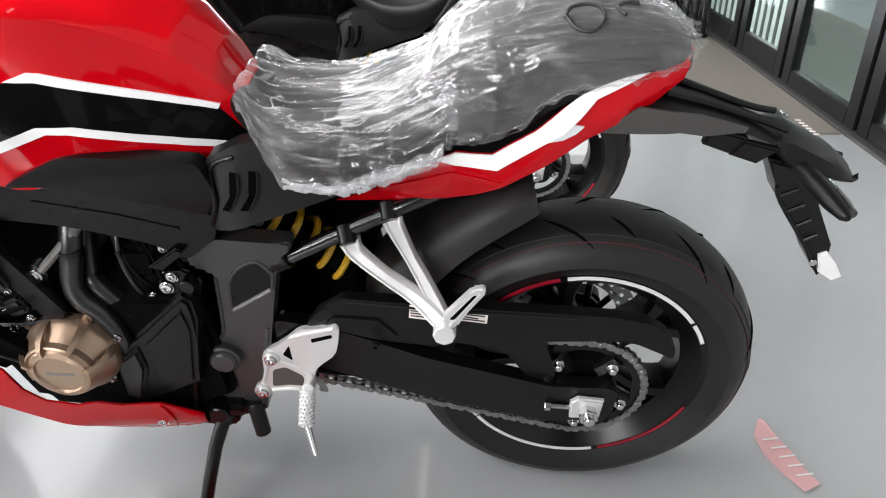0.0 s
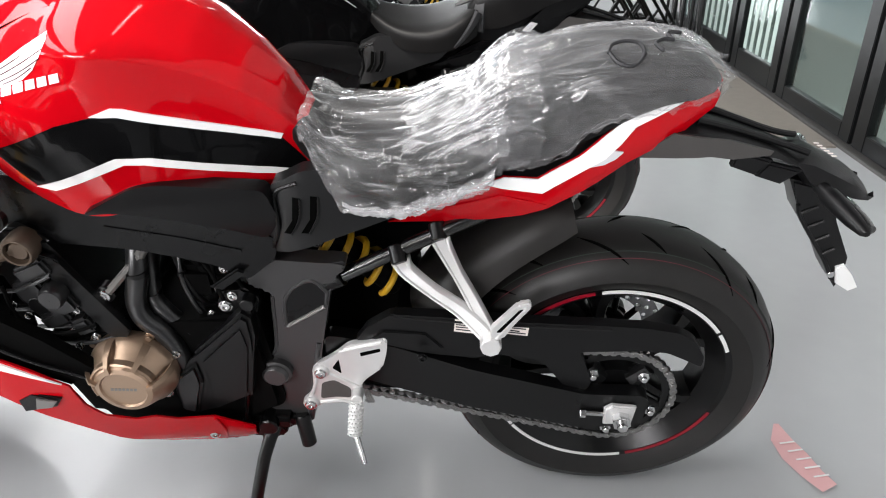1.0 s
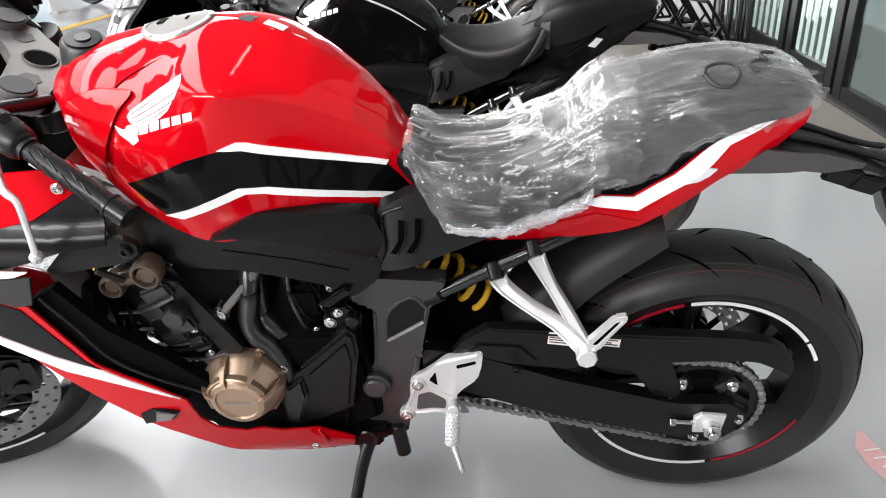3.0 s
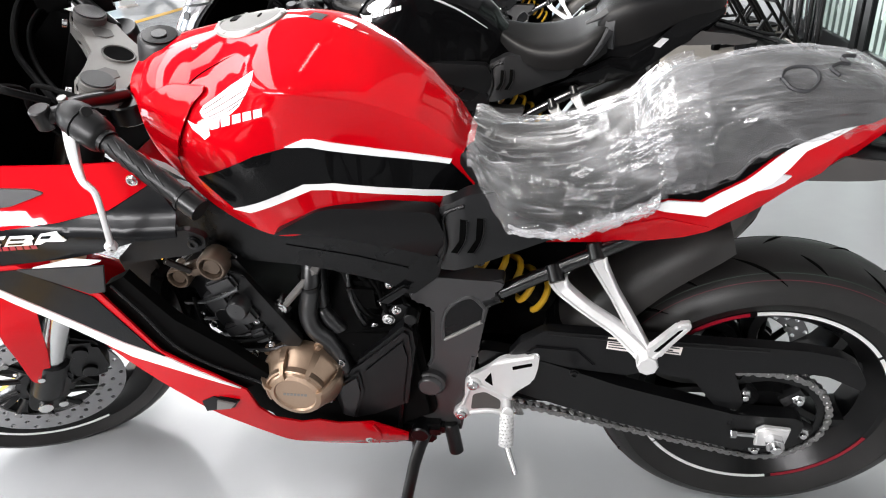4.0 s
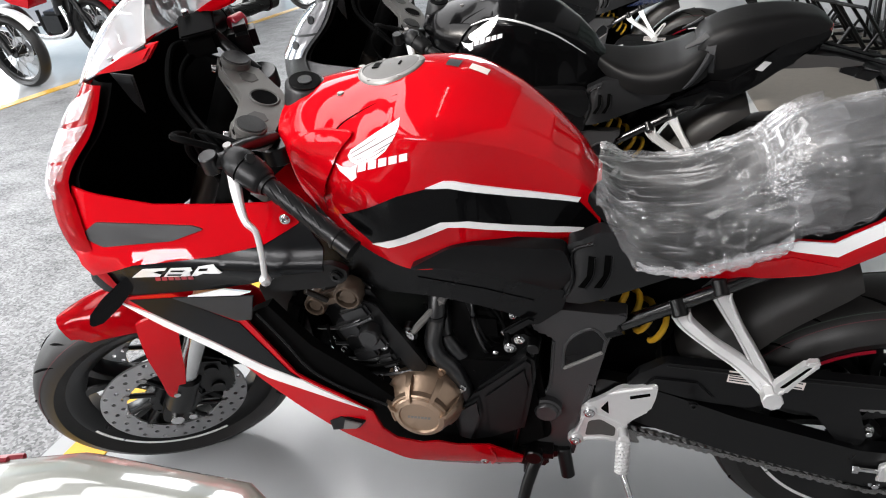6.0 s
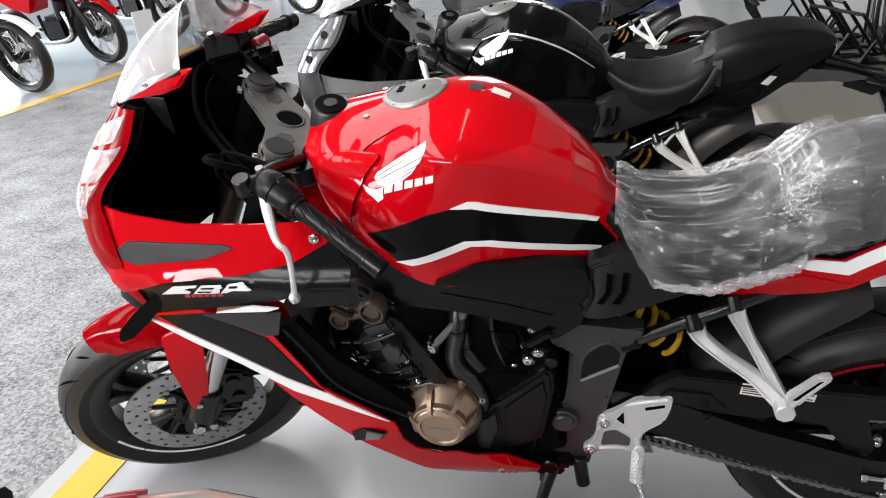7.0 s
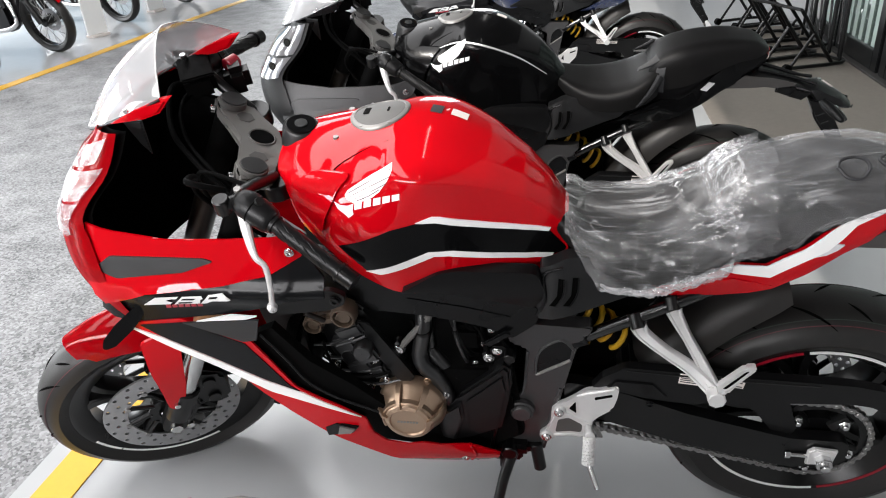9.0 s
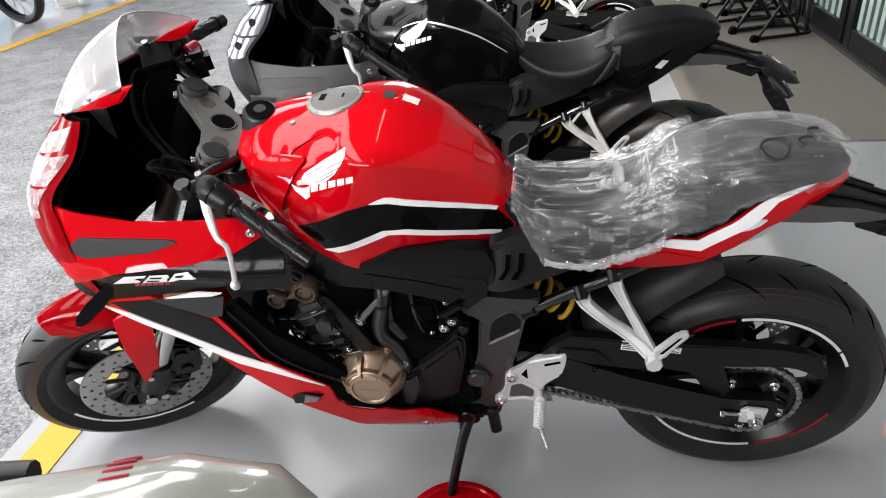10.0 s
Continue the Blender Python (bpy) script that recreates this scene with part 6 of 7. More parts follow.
    # fairing: nose shell
    NOSE = [(0.68, -1.39, -1.28, 0.2355), (0.75, -1.445, -1.30, 0.2395), (0.80, -1.472, -1.315, 0.232), (0.86, -1.475, -1.335, 0.203), (0.90, -1.450, -1.340, 0.187), (0.98, -1.392, -1.268, 0.172), (1.05, -1.322, -1.232, 0.155), (1.10, -1.272, -1.20, 0.14)]

    def nose_row(z, inset=0.0, n=14, lo=0.0):
        xn, xe, ye = smooth_table(NOSE, z)
        half = []
        for k in range(n + 1):
            a = math.pi / 2 * (lo + (1 - lo) * k / n)
            half.append((xn + inset + (xe - xn) * (1 - math.cos(a)) ** 1.0, (ye - inset) * math.sin(a)))
        dip = max(0, z - 0.98) * 0.5
        pts = [(x, l, z - dip * (1 - min(1, l / ye)) ** 1.5) for x, l in half]
        return [V(x, -l, q) for x, l, q in pts[:0:-1]] + [V(*p) for p in pts]

    def shell(zs, inset, thick, fn=nose_row):
        b = rings([fn(z, inset) for z in zs], False, False)
        bmesh.ops.solidify(b, geom=b.faces[:], thickness=thick)
        return b

    zs = [0.68 + 0.365 * i / 22 for i in range(23)]
    cowl = part("nose_cowl", shell(zs, 0.0, 0.0035), body if stripes else COVER_GREY, bike, "painted nose cowl")
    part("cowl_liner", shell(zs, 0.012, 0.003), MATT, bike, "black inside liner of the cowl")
    # headlamps, set proud in the nose
    facets = ((0.866, 0.925, 30, 79), (0.930, 0.990, 36, 84), (0.995, 1.040, 44, 80)) if stripes else ((0.895, 0.955, 14, 86), (0.962, 1.046, 14, 86))
    for s in (1, -1):
        for z0, z1, a0, a1 in facets:
            rows = []
            for i in range(9):
                row = []
                for k in range(9):
                    z = z0 + (z1 - z0) * i / 8 - 0.03 * (1 - k / 8)
                    xn, xe, ye = smooth_table(NOSE, z)
                    a = radians(min(87, a0 + (a1 - a0) * k / 8 + (6 * (i / 8 - 0.5) if stripes else 0)))
                    row.append(V(xn + (xe - xn) * (1 - math.cos(a)) - 0.004, s * (ye + 0.004) * math.sin(a), z - max(0, z - 0.98) * 0.5 * (1 - math.sin(a)) ** 1.5))
                rows.append(row)
            b = rings(rows, False, False)
            bmesh.ops.solidify(b, geom=b.faces[:], thickness=0.003)
            lamp_ = part("headlamp", b, LAMP_LENS if stripes else LENS, cowl, "clear headlamp lens facet")
            if not stripes:
                for a, z in ((66, z0 + 0.03),):
                    xn, xe, ye = smooth_table(NOSE, z)
                    a = radians(a)
                    p = V(xn + (xe - xn) * (1 - math.cos(a)) - 0.005, s * (ye + 0.0055) * math.sin(a), z)
                    part("reflector_bowl", rod(p, p + V(-0.001, s * 0.003, 0.001), 0.012, n=16), BLACK_PAINT, lamp_)

    part("screen_bracket", slab([(-1.275, 1.035), (-1.235, 1.03), (-1.238, 0.965), (-1.25, 0.985)], 0.075, 0.082, 0.002), GREY_VINYL, bike)
    part("inner_panel", slab([(-1.40, 0.80), (-1.33, 0.92), (-1.235, 0.995), (-1.15, 0.965), (-1.07, 0.86), (-1.09, 0.78), (-1.20, 0.70)], -0.13, -0.12, 0.004), MATT, bike)
    # windscreen: ruled between its lower seat on the cowl and a flat-topped rear edge
    rows = []
    for i in range(11):
        k = i / 10
        row = []
        for j in range(37):
            a = math.pi * j / 36
            sn, cs_ = math.sin(a), math.cos(a)
            lo_ = (-1.38 + 0.240 * (1 - sn), 0.147 * cs_, 1.005 + 0.097 * (1 - sn))
            hi_ = (-1.188 + 0.050 * abs(cs_) ** 1.3, 0.147 * cs_, 1.168 - 0.064 * abs(cs_) ** 1.7)
            bow = 0.018 * math.sin(math.pi * k) * sn
            row.append(V(lo_[0] + (hi_[0] - lo_[0]) * k - bow * 0.6, lo_[1] + (hi_[1] - lo_[1]) * k, lo_[2] + (hi_[2] - lo_[2]) * k + bow))
        rows.append(row)
    scr = part("windscreen", rings(rows, False, False), SCREEN, bike, "clear plastic windscreen with a rounded top")
    part("screen_edge", tube(rows[-1], 0.0013, 6, 1), ALU, scr)
    part("screen_seal", tube([p - V(0, 0, 0.003) for p in rows[0]], 0.0025, 6, 1), PLASTIC, scr)
    for s in (1, -1):
        part("screen_bolt", rod(V(-1.205, s * 0.146, 1.082), V(-1.205, s * 0.152, 1.082), 0.004, n=10), STEEL, scr)
        part("mirror_mount", slab([(-1.245, 1.058), (-1.19, 1.083), (-1.14, 1.100), (-1.122, 1.102), (-1.148, 1.076), (-1.18, 1.066)], s * 0.132, s * 0.151, 0.004), body, cowl)
    # side panels of the fairing
    up_side = [(-1.34, 0.735), (-1.36, 0.80), (-1.345, 0.885), (-1.29, 0.875), (-1.19, 0.862), (-1.07, 0.864), (-0.99, 0.868), (-0.94, 0.878), (-0.925, 0.862), (-0.94, 0.838), (-1.003, 0.806), (-1.085, 0.789), (-1.237, 0.772)]
    cs = part("cowl_side", panel(up_side, fairing_left, 0.004, 0.025), body if stripes else COVER_GREY, bike, "painted upper fairing side", both=True)
    part("intake_insert", panel([(-1.335, 0.812), (-1.30, 0.835), (-1.12, 0.834), (-1.10, 0.829), (-1.16, 0.81), (-1.29, 0.797)], fairing_left, 0.004, 0.025, 0.003, 0.006), COVER_GREY, cs, "dark grey textured air intake insert", both=True)
    dark = [(-1.36, 0.715), (-1.345, 0.745), (-1.237, 0.774), (-1.085, 0.791), (-1.003, 0.808), (-0.935, 0.842), (-0.905, 0.80), (-0.905, 0.768), (-0.97, 0.762), (-1.036, 0.737), (-1.092, 0.724), (-1.268, 0.696), (-1.335, 0.70)]
    dk = part("fairing_panel", panel(dark, fairing_left, 0.004, 0.008, -0.003), panel_mat, bike, "glossy dark grey fairing panel", both=True)
    for q in (
        [(-1.256, 0.740), (-1.221, 0.765), (-1.173, 0.770), (-1.179, 0.764), (-1.213, 0.760), (-1.227, 0.748), (-1.193, 0.752), (-1.199, 0.746)],
        [(-1.192, 0.746), (-1.166, 0.770), (-1.128, 0.773), (-1.127, 0.767), (-1.137, 0.762), (-1.138, 0.753), (-1.147, 0.751)],
        [(-1.137, 0.752), (-1.114, 0.775), (-1.087, 0.779), (-1.086, 0.769), (-1.102, 0.765), (-1.074, 0.766), (-1.080, 0.763), (-1.111, 0.761), (-1.125, 0.754)]):
        part("model_bar", panel(q, fairing_left, 0.001, 0.008, 0.0), WHITE, dk, "white slanting model lettering as plain bars", both=True)
    for q in ([(-1.166, 0.7655), (-1.140, 0.7675), (-1.146, 0.7635), (-1.170, 0.762)], [(-1.178, 0.7545), (-1.150, 0.757), (-1.156, 0.753), (-1.182, 0.7505)], [(-1.112, 0.772), (-1.096, 0.7735), (-1.100, 0.769), (-1.116, 0.7675)]):
        part("model_gap", panel(q, fairing_left, 0.001, 0.008, 0.0012), panel_mat, dk, both=True)
    part("small_print", bars(fairing_left, -1.212, 0.735, 0.078, 0.008, 6, 0.0, 0.11), TAPE_RED, dk, "small red bars", both=True)
    part("fairing_grille", panel([(-1.04, 0.70), (-0.99, 0.748), (-0.906, 0.760), (-0.881, 0.748), (-0.885, 0.728), (-0.917, 0.713), (-1.025, 0.696)], lambda x, z: 0.205, 0.012, r=0.01), PLASTIC, bike, "black grained fairing inner plate", both=True)
    bolt(bike, -0.900, 0.206, 0.738, 0.009, SATIN)
    bolt(bike, -0.958, 0.211, 0.848, 0.007)
    low = [(-1.315, 0.69), (-1.194, 0.708), (-1.07, 0.655), (-1.012, 0.53), (-0.94, 0.475), (-0.893, 0.430), (-0.891, 0.385), (-0.865, 0.343), (-0.821, 0.326), (-0.788, 0.332), (-0.754, 0.320), (-0.692, 0.322), (-0.632, 0.280), (-0.641, 0.232), (-0.668, 0.213), (-0.736, 0.204), (-0.802, 0.216), (-0.835, 0.238), (-0.870, 0.270), (-0.909, 0.306), (-0.952, 0.348), (-0.991, 0.392), (-1.03, 0.438), (-1.085, 0.505), (-1.13, 0.572), (-1.2, 0.63), (-1.29, 0.665)]
    lo_p = part("lower_fairing", panel(low, fairing_left, 0.004, 0.025), body, bike, "painted lower fairing and belly pan", both=True)
    part("fairing_insert", panel([(-1.283, 0.689), (-1.194, 0.70), (-1.084, 0.65), (-1.024, 0.535), (-1.008, 0.52), (-1.07, 0.55), (-1.165, 0.61), (-1.25, 0.662)], fairing_left, 0.003, 0.025, 0.002), panel_mat, lo_p, "dark grey lower fairing insert", both=True)
    if stripes:
        part("fairing_stripe", panel([(-1.312, 0.686), (-1.25, 0.659), (-1.165, 0.607), (-1.07, 0.547), (-1.0, 0.515), (-0.90, 0.438), (-0.984, 0.483), (-1.067, 0.516), (-1.152, 0.578), (-1.237, 0.631)], fairing_left, 0.003, 0.025, 0.003), WHITE, lo_p, "white lower fairing stripe", both=True)
    part("fairing_wedge", panel([(-1.19, 0.703), (-1.037, 0.717), (-1.055, 0.665), (-1.083, 0.66)], fairing_left, 0.004, 0.025, 0.006), GREY_VINYL, bike, "grey fairing wedge", both=True)
    part("fairing_wedge_trim", panel([(-1.16, 0.708), (-1.087, 0.728), (-1.038, 0.726), (-1.06, 0.718)], fairing_left, 0.004, 0.025, 0.006), WHITE, bike, "white trim blade", both=True)
    part("fairing_edge", panel([(-1.07, 0.66), (-1.03, 0.68), (-0.975, 0.59), (-0.905, 0.52), (-0.85, 0.45), (-0.90, 0.418), (-0.957, 0.463), (-1.036, 0.523), (-1.088, 0.64)], lambda x, z: fairing_left(x, z) - 0.015, 0.02, 0.03), MATT, bike, "black inner fairing edge", both=True)
    part("edge_bead", tube([V(x, fairing_left(x, z) - 0.008, z) for x, z in ((-1.052, 0.667), (-1.019, 0.604), (-0.99, 0.540), (-0.943, 0.492), (-0.88, 0.452), (-0.85, 0.43))], 0.0028, 8, 5), FRAME_GREY, bike, both=True)
    vent = part("belly_vent", slab([(-0.985, 0.402), (-0.957, 0.418), (-0.912, 0.404), (-0.925, 0.386), (-0.982, 0.372)], 0.195, 0.219, 0.003), PLASTIC, bike, both=True)
    part("vent_facet", slab([(-0.950, 0.408), (-0.918, 0.402), (-0.93, 0.388), (-0.958, 0.383)], 0.217, 0.222, 0.001), GREY_METAL, vent, "pale grey facet", both=True)
    bolt(bike, -0.709, 0.158, 0.256, 0.008)
    part("belly_lip", tube([V(x, fairing_left(x, z) + 0.001, z) for x, z in ((-0.692, 0.316), (-0.684, 0.275), (-0.700, 0.222))], 0.0028, 6, 4), body, lo_p)
    # added near-black sheet standing for the dark gap between belly pan and engine
    part("belly_gap_filler", panel([(-0.94, 0.50), (-0.885, 0.45), (-0.86, 0.39), (-0.84, 0.355), (-0.78, 0.345), (-0.70, 0.335), (-0.635, 0.300), (-0.635, 0.250), (-0.72, 0.225), (-0.80, 0.240), (-0.88, 0.300), (-0.96, 0.40)], 0.125, 0.01), MATT, bike, "near-black sheet added to close the gap inside the belly pan")
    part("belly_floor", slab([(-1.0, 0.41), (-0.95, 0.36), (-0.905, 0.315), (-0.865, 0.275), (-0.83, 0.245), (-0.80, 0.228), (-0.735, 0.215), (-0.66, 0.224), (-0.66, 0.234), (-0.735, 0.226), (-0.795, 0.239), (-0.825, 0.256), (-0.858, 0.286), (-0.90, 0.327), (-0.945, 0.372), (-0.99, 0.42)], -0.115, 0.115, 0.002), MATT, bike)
    for s in (1, -1):
        part("front_indicator", rings([[V(-1.268 - q * 0.08, s * (0.235 + q * 0.035), 0.728 - q * 0.07) + Vector((math.cos(a) * r * 0.9, math.cos(a) * r * 0.4, math.sin(a) * r)) for a in (2 * math.pi * i / 10 for i in range(10))] for q, r in ((0, 0.010), (0.2, 0.014), (0.5, 0.0165), (0.85, 0.014), (1.0, 0.006))]), BLACK_PAINT, bike, "glossy black front indicator")

    if wrapped:
        def film(table, grow, crumple, skirt, seed, lab, cloth=WRAP, hem=None, bulk=1.0):
            top = root("plastic_wrap", m, lab, "plastic wrap")
            part("film", cushion(table, grow, crumple, 150, 110, skirt, seed), cloth, top)
            if hem:
                for s in (1, -1):
                    for layer in range(2):
                        rows = []
                        for i in range(91):
                            x = hem[0] + (hem[1] - hem[0]) * i / 90
                            w, lo, hi = smooth_table(table, x)
                            swell = 0.35 + 0.65 * min(1, max(0, (x - hem[0]) / (hem[1] - hem[0]) * 1.6))
                            q = Vector((x * 55 + layer * 9, s * 3.0, seed))
                            c = V(x, s * (w + grow + 0.003 * noise.noise(q)), lo - skirt - 0.004 + 0.006 * noise.noise(q * 1.3 + Vector((4, 0, 0))) + layer * 0.006)
                            row = []
                            for h in range(14):
                                a = 2 * math.pi * h / 14
                                r = bulk * swell * (0.0075 + 0.006 * abs(noise.noise(Vector((x * 150, h * 0.9, layer + seed)))))
                                row.append(c + V(0, r * math.cos(a) * 0.8, r * math.sin(a)))
                            rows.append(row)
                        part("gathered_hem", rings(rows), HEM if bulk > 0.9 else BUNCHED, top, "gathered whitish hem of the plastic")
            return top
        film([(-0.498, 0.072, 0.802, 0.826), (-0.484, 0.088, 0.778, 0.818), (-0.465, 0.104, 0.748, 0.805), (-0.438, 0.122, 0.722, 0.798), (-0.40, 0.129, 0.721, 0.797), (-0.36, 0.132, 0.722, 0.800), (-0.315, 0.131, 0.737, 0.815), (-0.27, 0.126, 0.752, 0.835), (-0.235, 0.122, 0.768, 0.850), (-0.222, 0.120, 0.780, 0.856)], 0.008, 0.0075, 0.0, 3.0, "crinkled clear plastic wrapped round the rider seat", hem=(-0.44, -0.228))
        film([(-0.255, 0.078, 0.80, 0.85), (-0.225, 0.092, 0.788, 0.880), (-0.195, 0.095, 0.774, 0.893), (-0.13, 0.091, 0.796, 0.910), (-0.10, 0.088, 0.830, 0.915), (-0.075, 0.086, 0.842, 0.918), (-0.02, 0.080, 0.852, 0.920), (0.045, 0.066, 0.862, 0.910), (0.072, 0.052, 0.866, 0.895), (0.088, 0.034, 0.870, 0.880)], 0.009, 0.0055, 0.0, 9.0, "crinkled clear plastic wrapped round the pillion seat", LOOSE, hem=(-0.20, 0.06), bulk=0.12)
        film([(-0.262, 0.106, 0.79, 0.835), (-0.24, 0.104, 0.78, 0.864), (-0.21, 0.102, 0.782, 0.888), (-0.175, 0.099, 0.79, 0.902)], 0.012, 0.012, 0.0, 5.0, "bunched clear plastic between the two seats", BUNCHED, hem=(-0.25, -0.18), bulk=0.3)
        # marker strokes on the film
        for lab, pts in (("hand-drawn black marker oval", [(x, l) for x, l in ((-0.082, 0.05), (-0.068, 0.066), (-0.045, 0.068), (-0.03, 0.054), (-0.035, 0.034), (-0.055, 0.026), (-0.076, 0.034), (-0.083, 0.052))]),
                         ("hand-drawn black marker squiggle", [(0.0, 0.047), (-0.01, 0.032), (0.005, 0.017), (0.02, 0.014), (0.014, -0.003), (0.022, -0.02), (0.04, -0.028)])):
            def seat_top(x, l):
                w, lo, hi = smooth_table(PILL, x)
                w, lo, hi = w + 0.009, lo - 0.004, hi + 0.0063
                c = min(1.0, abs(l) / w) ** (1 / 0.55)
                return lo + (hi - lo) * math.sqrt(1 - c * c) ** 0.62 + 0.014
            ob = part("marker_stroke", tube([V(x - 0.010, l + 0.022, seat_top(x - 0.010, l + 0.022)) for x, l in ((-0.03 + (q - -0.03) * 0.85, 0.03 + (w_ - 0.03) * 0.75) for q, w_ in pts)], 0.0026, 6, 6), INK, None)
            ob.matrix_world = m
            tagged(ob, lab + " on the plastic wrap", "marker writing")
    return bike


# ---- the hall ----


def structure(name, bm, material, label, category, flat=True):
    ob = part(name, bm, material, flat=flat)
    return tagged(ob, label, category, kind="structure")


FLOOR = mat("glossy_grey_floor_paint", (0.41, 0.418, 0.423), 0.19, spec=0.26, grain=0.06, scale=14, coat=0.12, rvar=0.04, bump=0.012, bscale=25)
ASPHALT = mat("speckled_grey_aisle_paving", (0.24, 0.244, 0.25), 0.6, grain=0.75, scale=150, bump=0.6, bscale=190, rvar=0.1)
_nt = ASPHALT.node_tree
_mix = next(n for n in _nt.nodes if n.type == "MIX")
_cells, _spread, _tc = _nt.nodes.new("ShaderNodeTexVoronoi"), _nt.nodes.new("ShaderNodeSeparateColor"), _nt.nodes.new("ShaderNodeTexCoord")
_cells.inputs["Scale"].default_value = 120
_nt.links.new(_tc.outputs["Object"], _cells.inputs["Vector"])
_nt.links.new(_cells.outputs["Color"], _spread.inputs[0])
_broad, _sum = _nt.nodes.new("ShaderNodeTexNoise"), _nt.nodes.new("ShaderNodeMath")
_broad.inputs["Scale"].default_value, _broad.inputs["Detail"].default_value = 5.0, 6.0
_nt.links.new(_tc.outputs["Object"], _broad.inputs["Vector"])
_sum.operation, _sum.inputs[1].default_value = "MULTIPLY_ADD", 0.7
_nt.links.new(_spread.outputs[0], _sum.inputs[0])
_lift = _nt.nodes.new("ShaderNodeMapRange")
_lift.inputs["From Min"].default_value, _lift.inputs["From Max"].default_value = 0.3, 0.7
_lift.inputs["To Min"].default_value, _lift.inputs["To Max"].default_value = -0.05, 0.35
_nt.links.new(_broad.outputs[0], _lift.inputs["Value"])
_nt.links.new(_lift.outputs[0], _sum.inputs[2])
_nt.links.new(_sum.outputs[0], _mix.inputs["Factor"])
_mix.inputs["A"].default_value, _mix.inputs["B"].default_value = (0.05, 0.051, 0.053, 1), (0.35, 0.352, 0.354, 1)
YELLOW = mat("yellow_line_paint", (0.64, 0.35, 0.016), 0.4, grain=0.08, scale=70, bump=0.08, bscale=300)
MAT_BEIGE = mat("brown_grey_doormat", (0.21, 0.185, 0.16), 0.9, grain=0.2, scale=400, bump=0.5, bscale=900)
WALL = mat("white_wall_paint", (0.7, 0.7, 0.69), 0.7, grain=0.04, scale=12, bump=0.05, bscale=150)
CEIL = mat("grey_ceiling", (0.13, 0.13, 0.13), 0.8, grain=0.06, scale=8)
DOOR_FRAME = mat("black_aluminium_door_frame", (0.006, 0.0064, 0.0068), 0.35, spec=0.25, grain=0.15, scale=90)
FROST = mat("frosted_green_glass_film", (0.42, 0.52, 0.48), 0.35, grain=0.1, scale=20, Alpha=0.85)
DARK_WALL = mat("dark_grey_wall_paint", (0.09, 0.09, 0.09), 0.8, grain=0.06, scale=9)
GREY_WALL = mat("mid_grey_wall_paint", (0.3, 0.3, 0.3), 0.75, grain=0.06, scale=9)
CONCRETE = mat("pale_concrete", (0.42, 0.42, 0.41), 0.7, grain=0.1, scale=18)

structure("floor", block((-0.2, 4.0, -0.05), (3.4, 20.0, 0.1), 0), FLOOR, "glossy light grey painted showroom floor", "floor")
structure("aisle", block((-3.75, 4.0, -0.052), (3.7, 20.0, 0.1), 0), ASPHALT, "rough speckled grey paved aisle", "road")
structure("floor_far", block((-7.75, 4.0, -0.05), (4.3, 20.0, 0.1), 0), FLOOR, "glossy light grey floor across the aisle", "floor")
structure("ground", block((0, 0, -0.16), (400, 400, 0.1), 0), CONCRETE, "pale paved ground outside", "ground")
structure("yellow_line_near", block((-1.785, 4.0, 0.001), (0.11, 20.0, 0.006), 0), YELLOW, "yellow painted edge line", "floor marking")
structure("yellow_line_far", block((-5.55, 4.0, 0.0), (0.13, 20.0, 0.006), 0), YELLOW, "yellow painted line across the aisle", "floor marking")
structure("ceiling", join(block((-7.1, 4.0, 3.56), (5.8, 20.2, 0.12), 0), block((0.2, 4.0, 3.56), (3.6, 20.2, 0.12), 0), block((-2.9, 9.8, 3.56), (2.6, 8.6, 0.12), 0), block((-2.9, -4.4, 3.56), (2.6, 3.4, 0.12), 0), block((-3.15, 1.4, 3.56), (0.6, 8.0, 0.12), 0), block((-1.78, 1.4, 3.56), (0.36, 8.0, 0.12), 0)), CEIL, "plain dark grey ceiling with slotted roof lights over the aisle", "ceiling")
structure("wall_front", join(block((-9.85, 4.0, 3.4), (0.2, 20.0, 0.3), 0), *[block((-9.85, y, 1.65), (0.3, 0.35, 3.3), 0.01) for y in (-5.8, -1.5, 3.0, 7.5, 12.0, 13.8)]), WALL, "white pillars of the open front", "wall")
structure("wall_back", join(block((-9.0, 14.1, 1.75), (2.0, 0.2, 3.6), 0), block((0.8, 14.1, 1.75), (1.6, 0.2, 3.6), 0), block((-4, 14.1, 3.4), (8.2, 0.2, 0.3), 0)), WALL, "white end wall with a wide opening", "wall")
# unseen wall, left open high up for the added side lamp
structure("wall_side", join(block((-4.0, -5.9, 0.12), (12.0, 0.2, 0.34), 0), block((-4.0, -5.9, 3.35), (12.0, 0.2, 0.4), 0), block((-8.3, -5.9, 1.72), (3.4, 0.2, 2.86), 0), block((-4.05, -5.9, 1.08), (5.1, 0.2, 1.58), 0), block((0.25, -5.9, 1.72), (3.5, 0.2, 2.86), 0)), DARK_WALL, "unseen dark grey side wall, its high opening added for the side lamp", "wall")
structure("wall_doors", join(block((1.56, -5.2, 1.75), (0.16, 1.4, 3.6), 0), block((1.56, -0.45, 1.75), (0.16, 3.1, 3.6), 0), block((1.56, -3.25, 1.75), (0.16, 2.5, 3.6), 0), block((1.56, 9.6, 1.75), (0.16, 9.0, 3.6), 0), block((1.56, 3.2, 3.0), (0.16, 4.0, 1.1), 0)), GREY_WALL, "grey wall beside the glass doors", "wall")
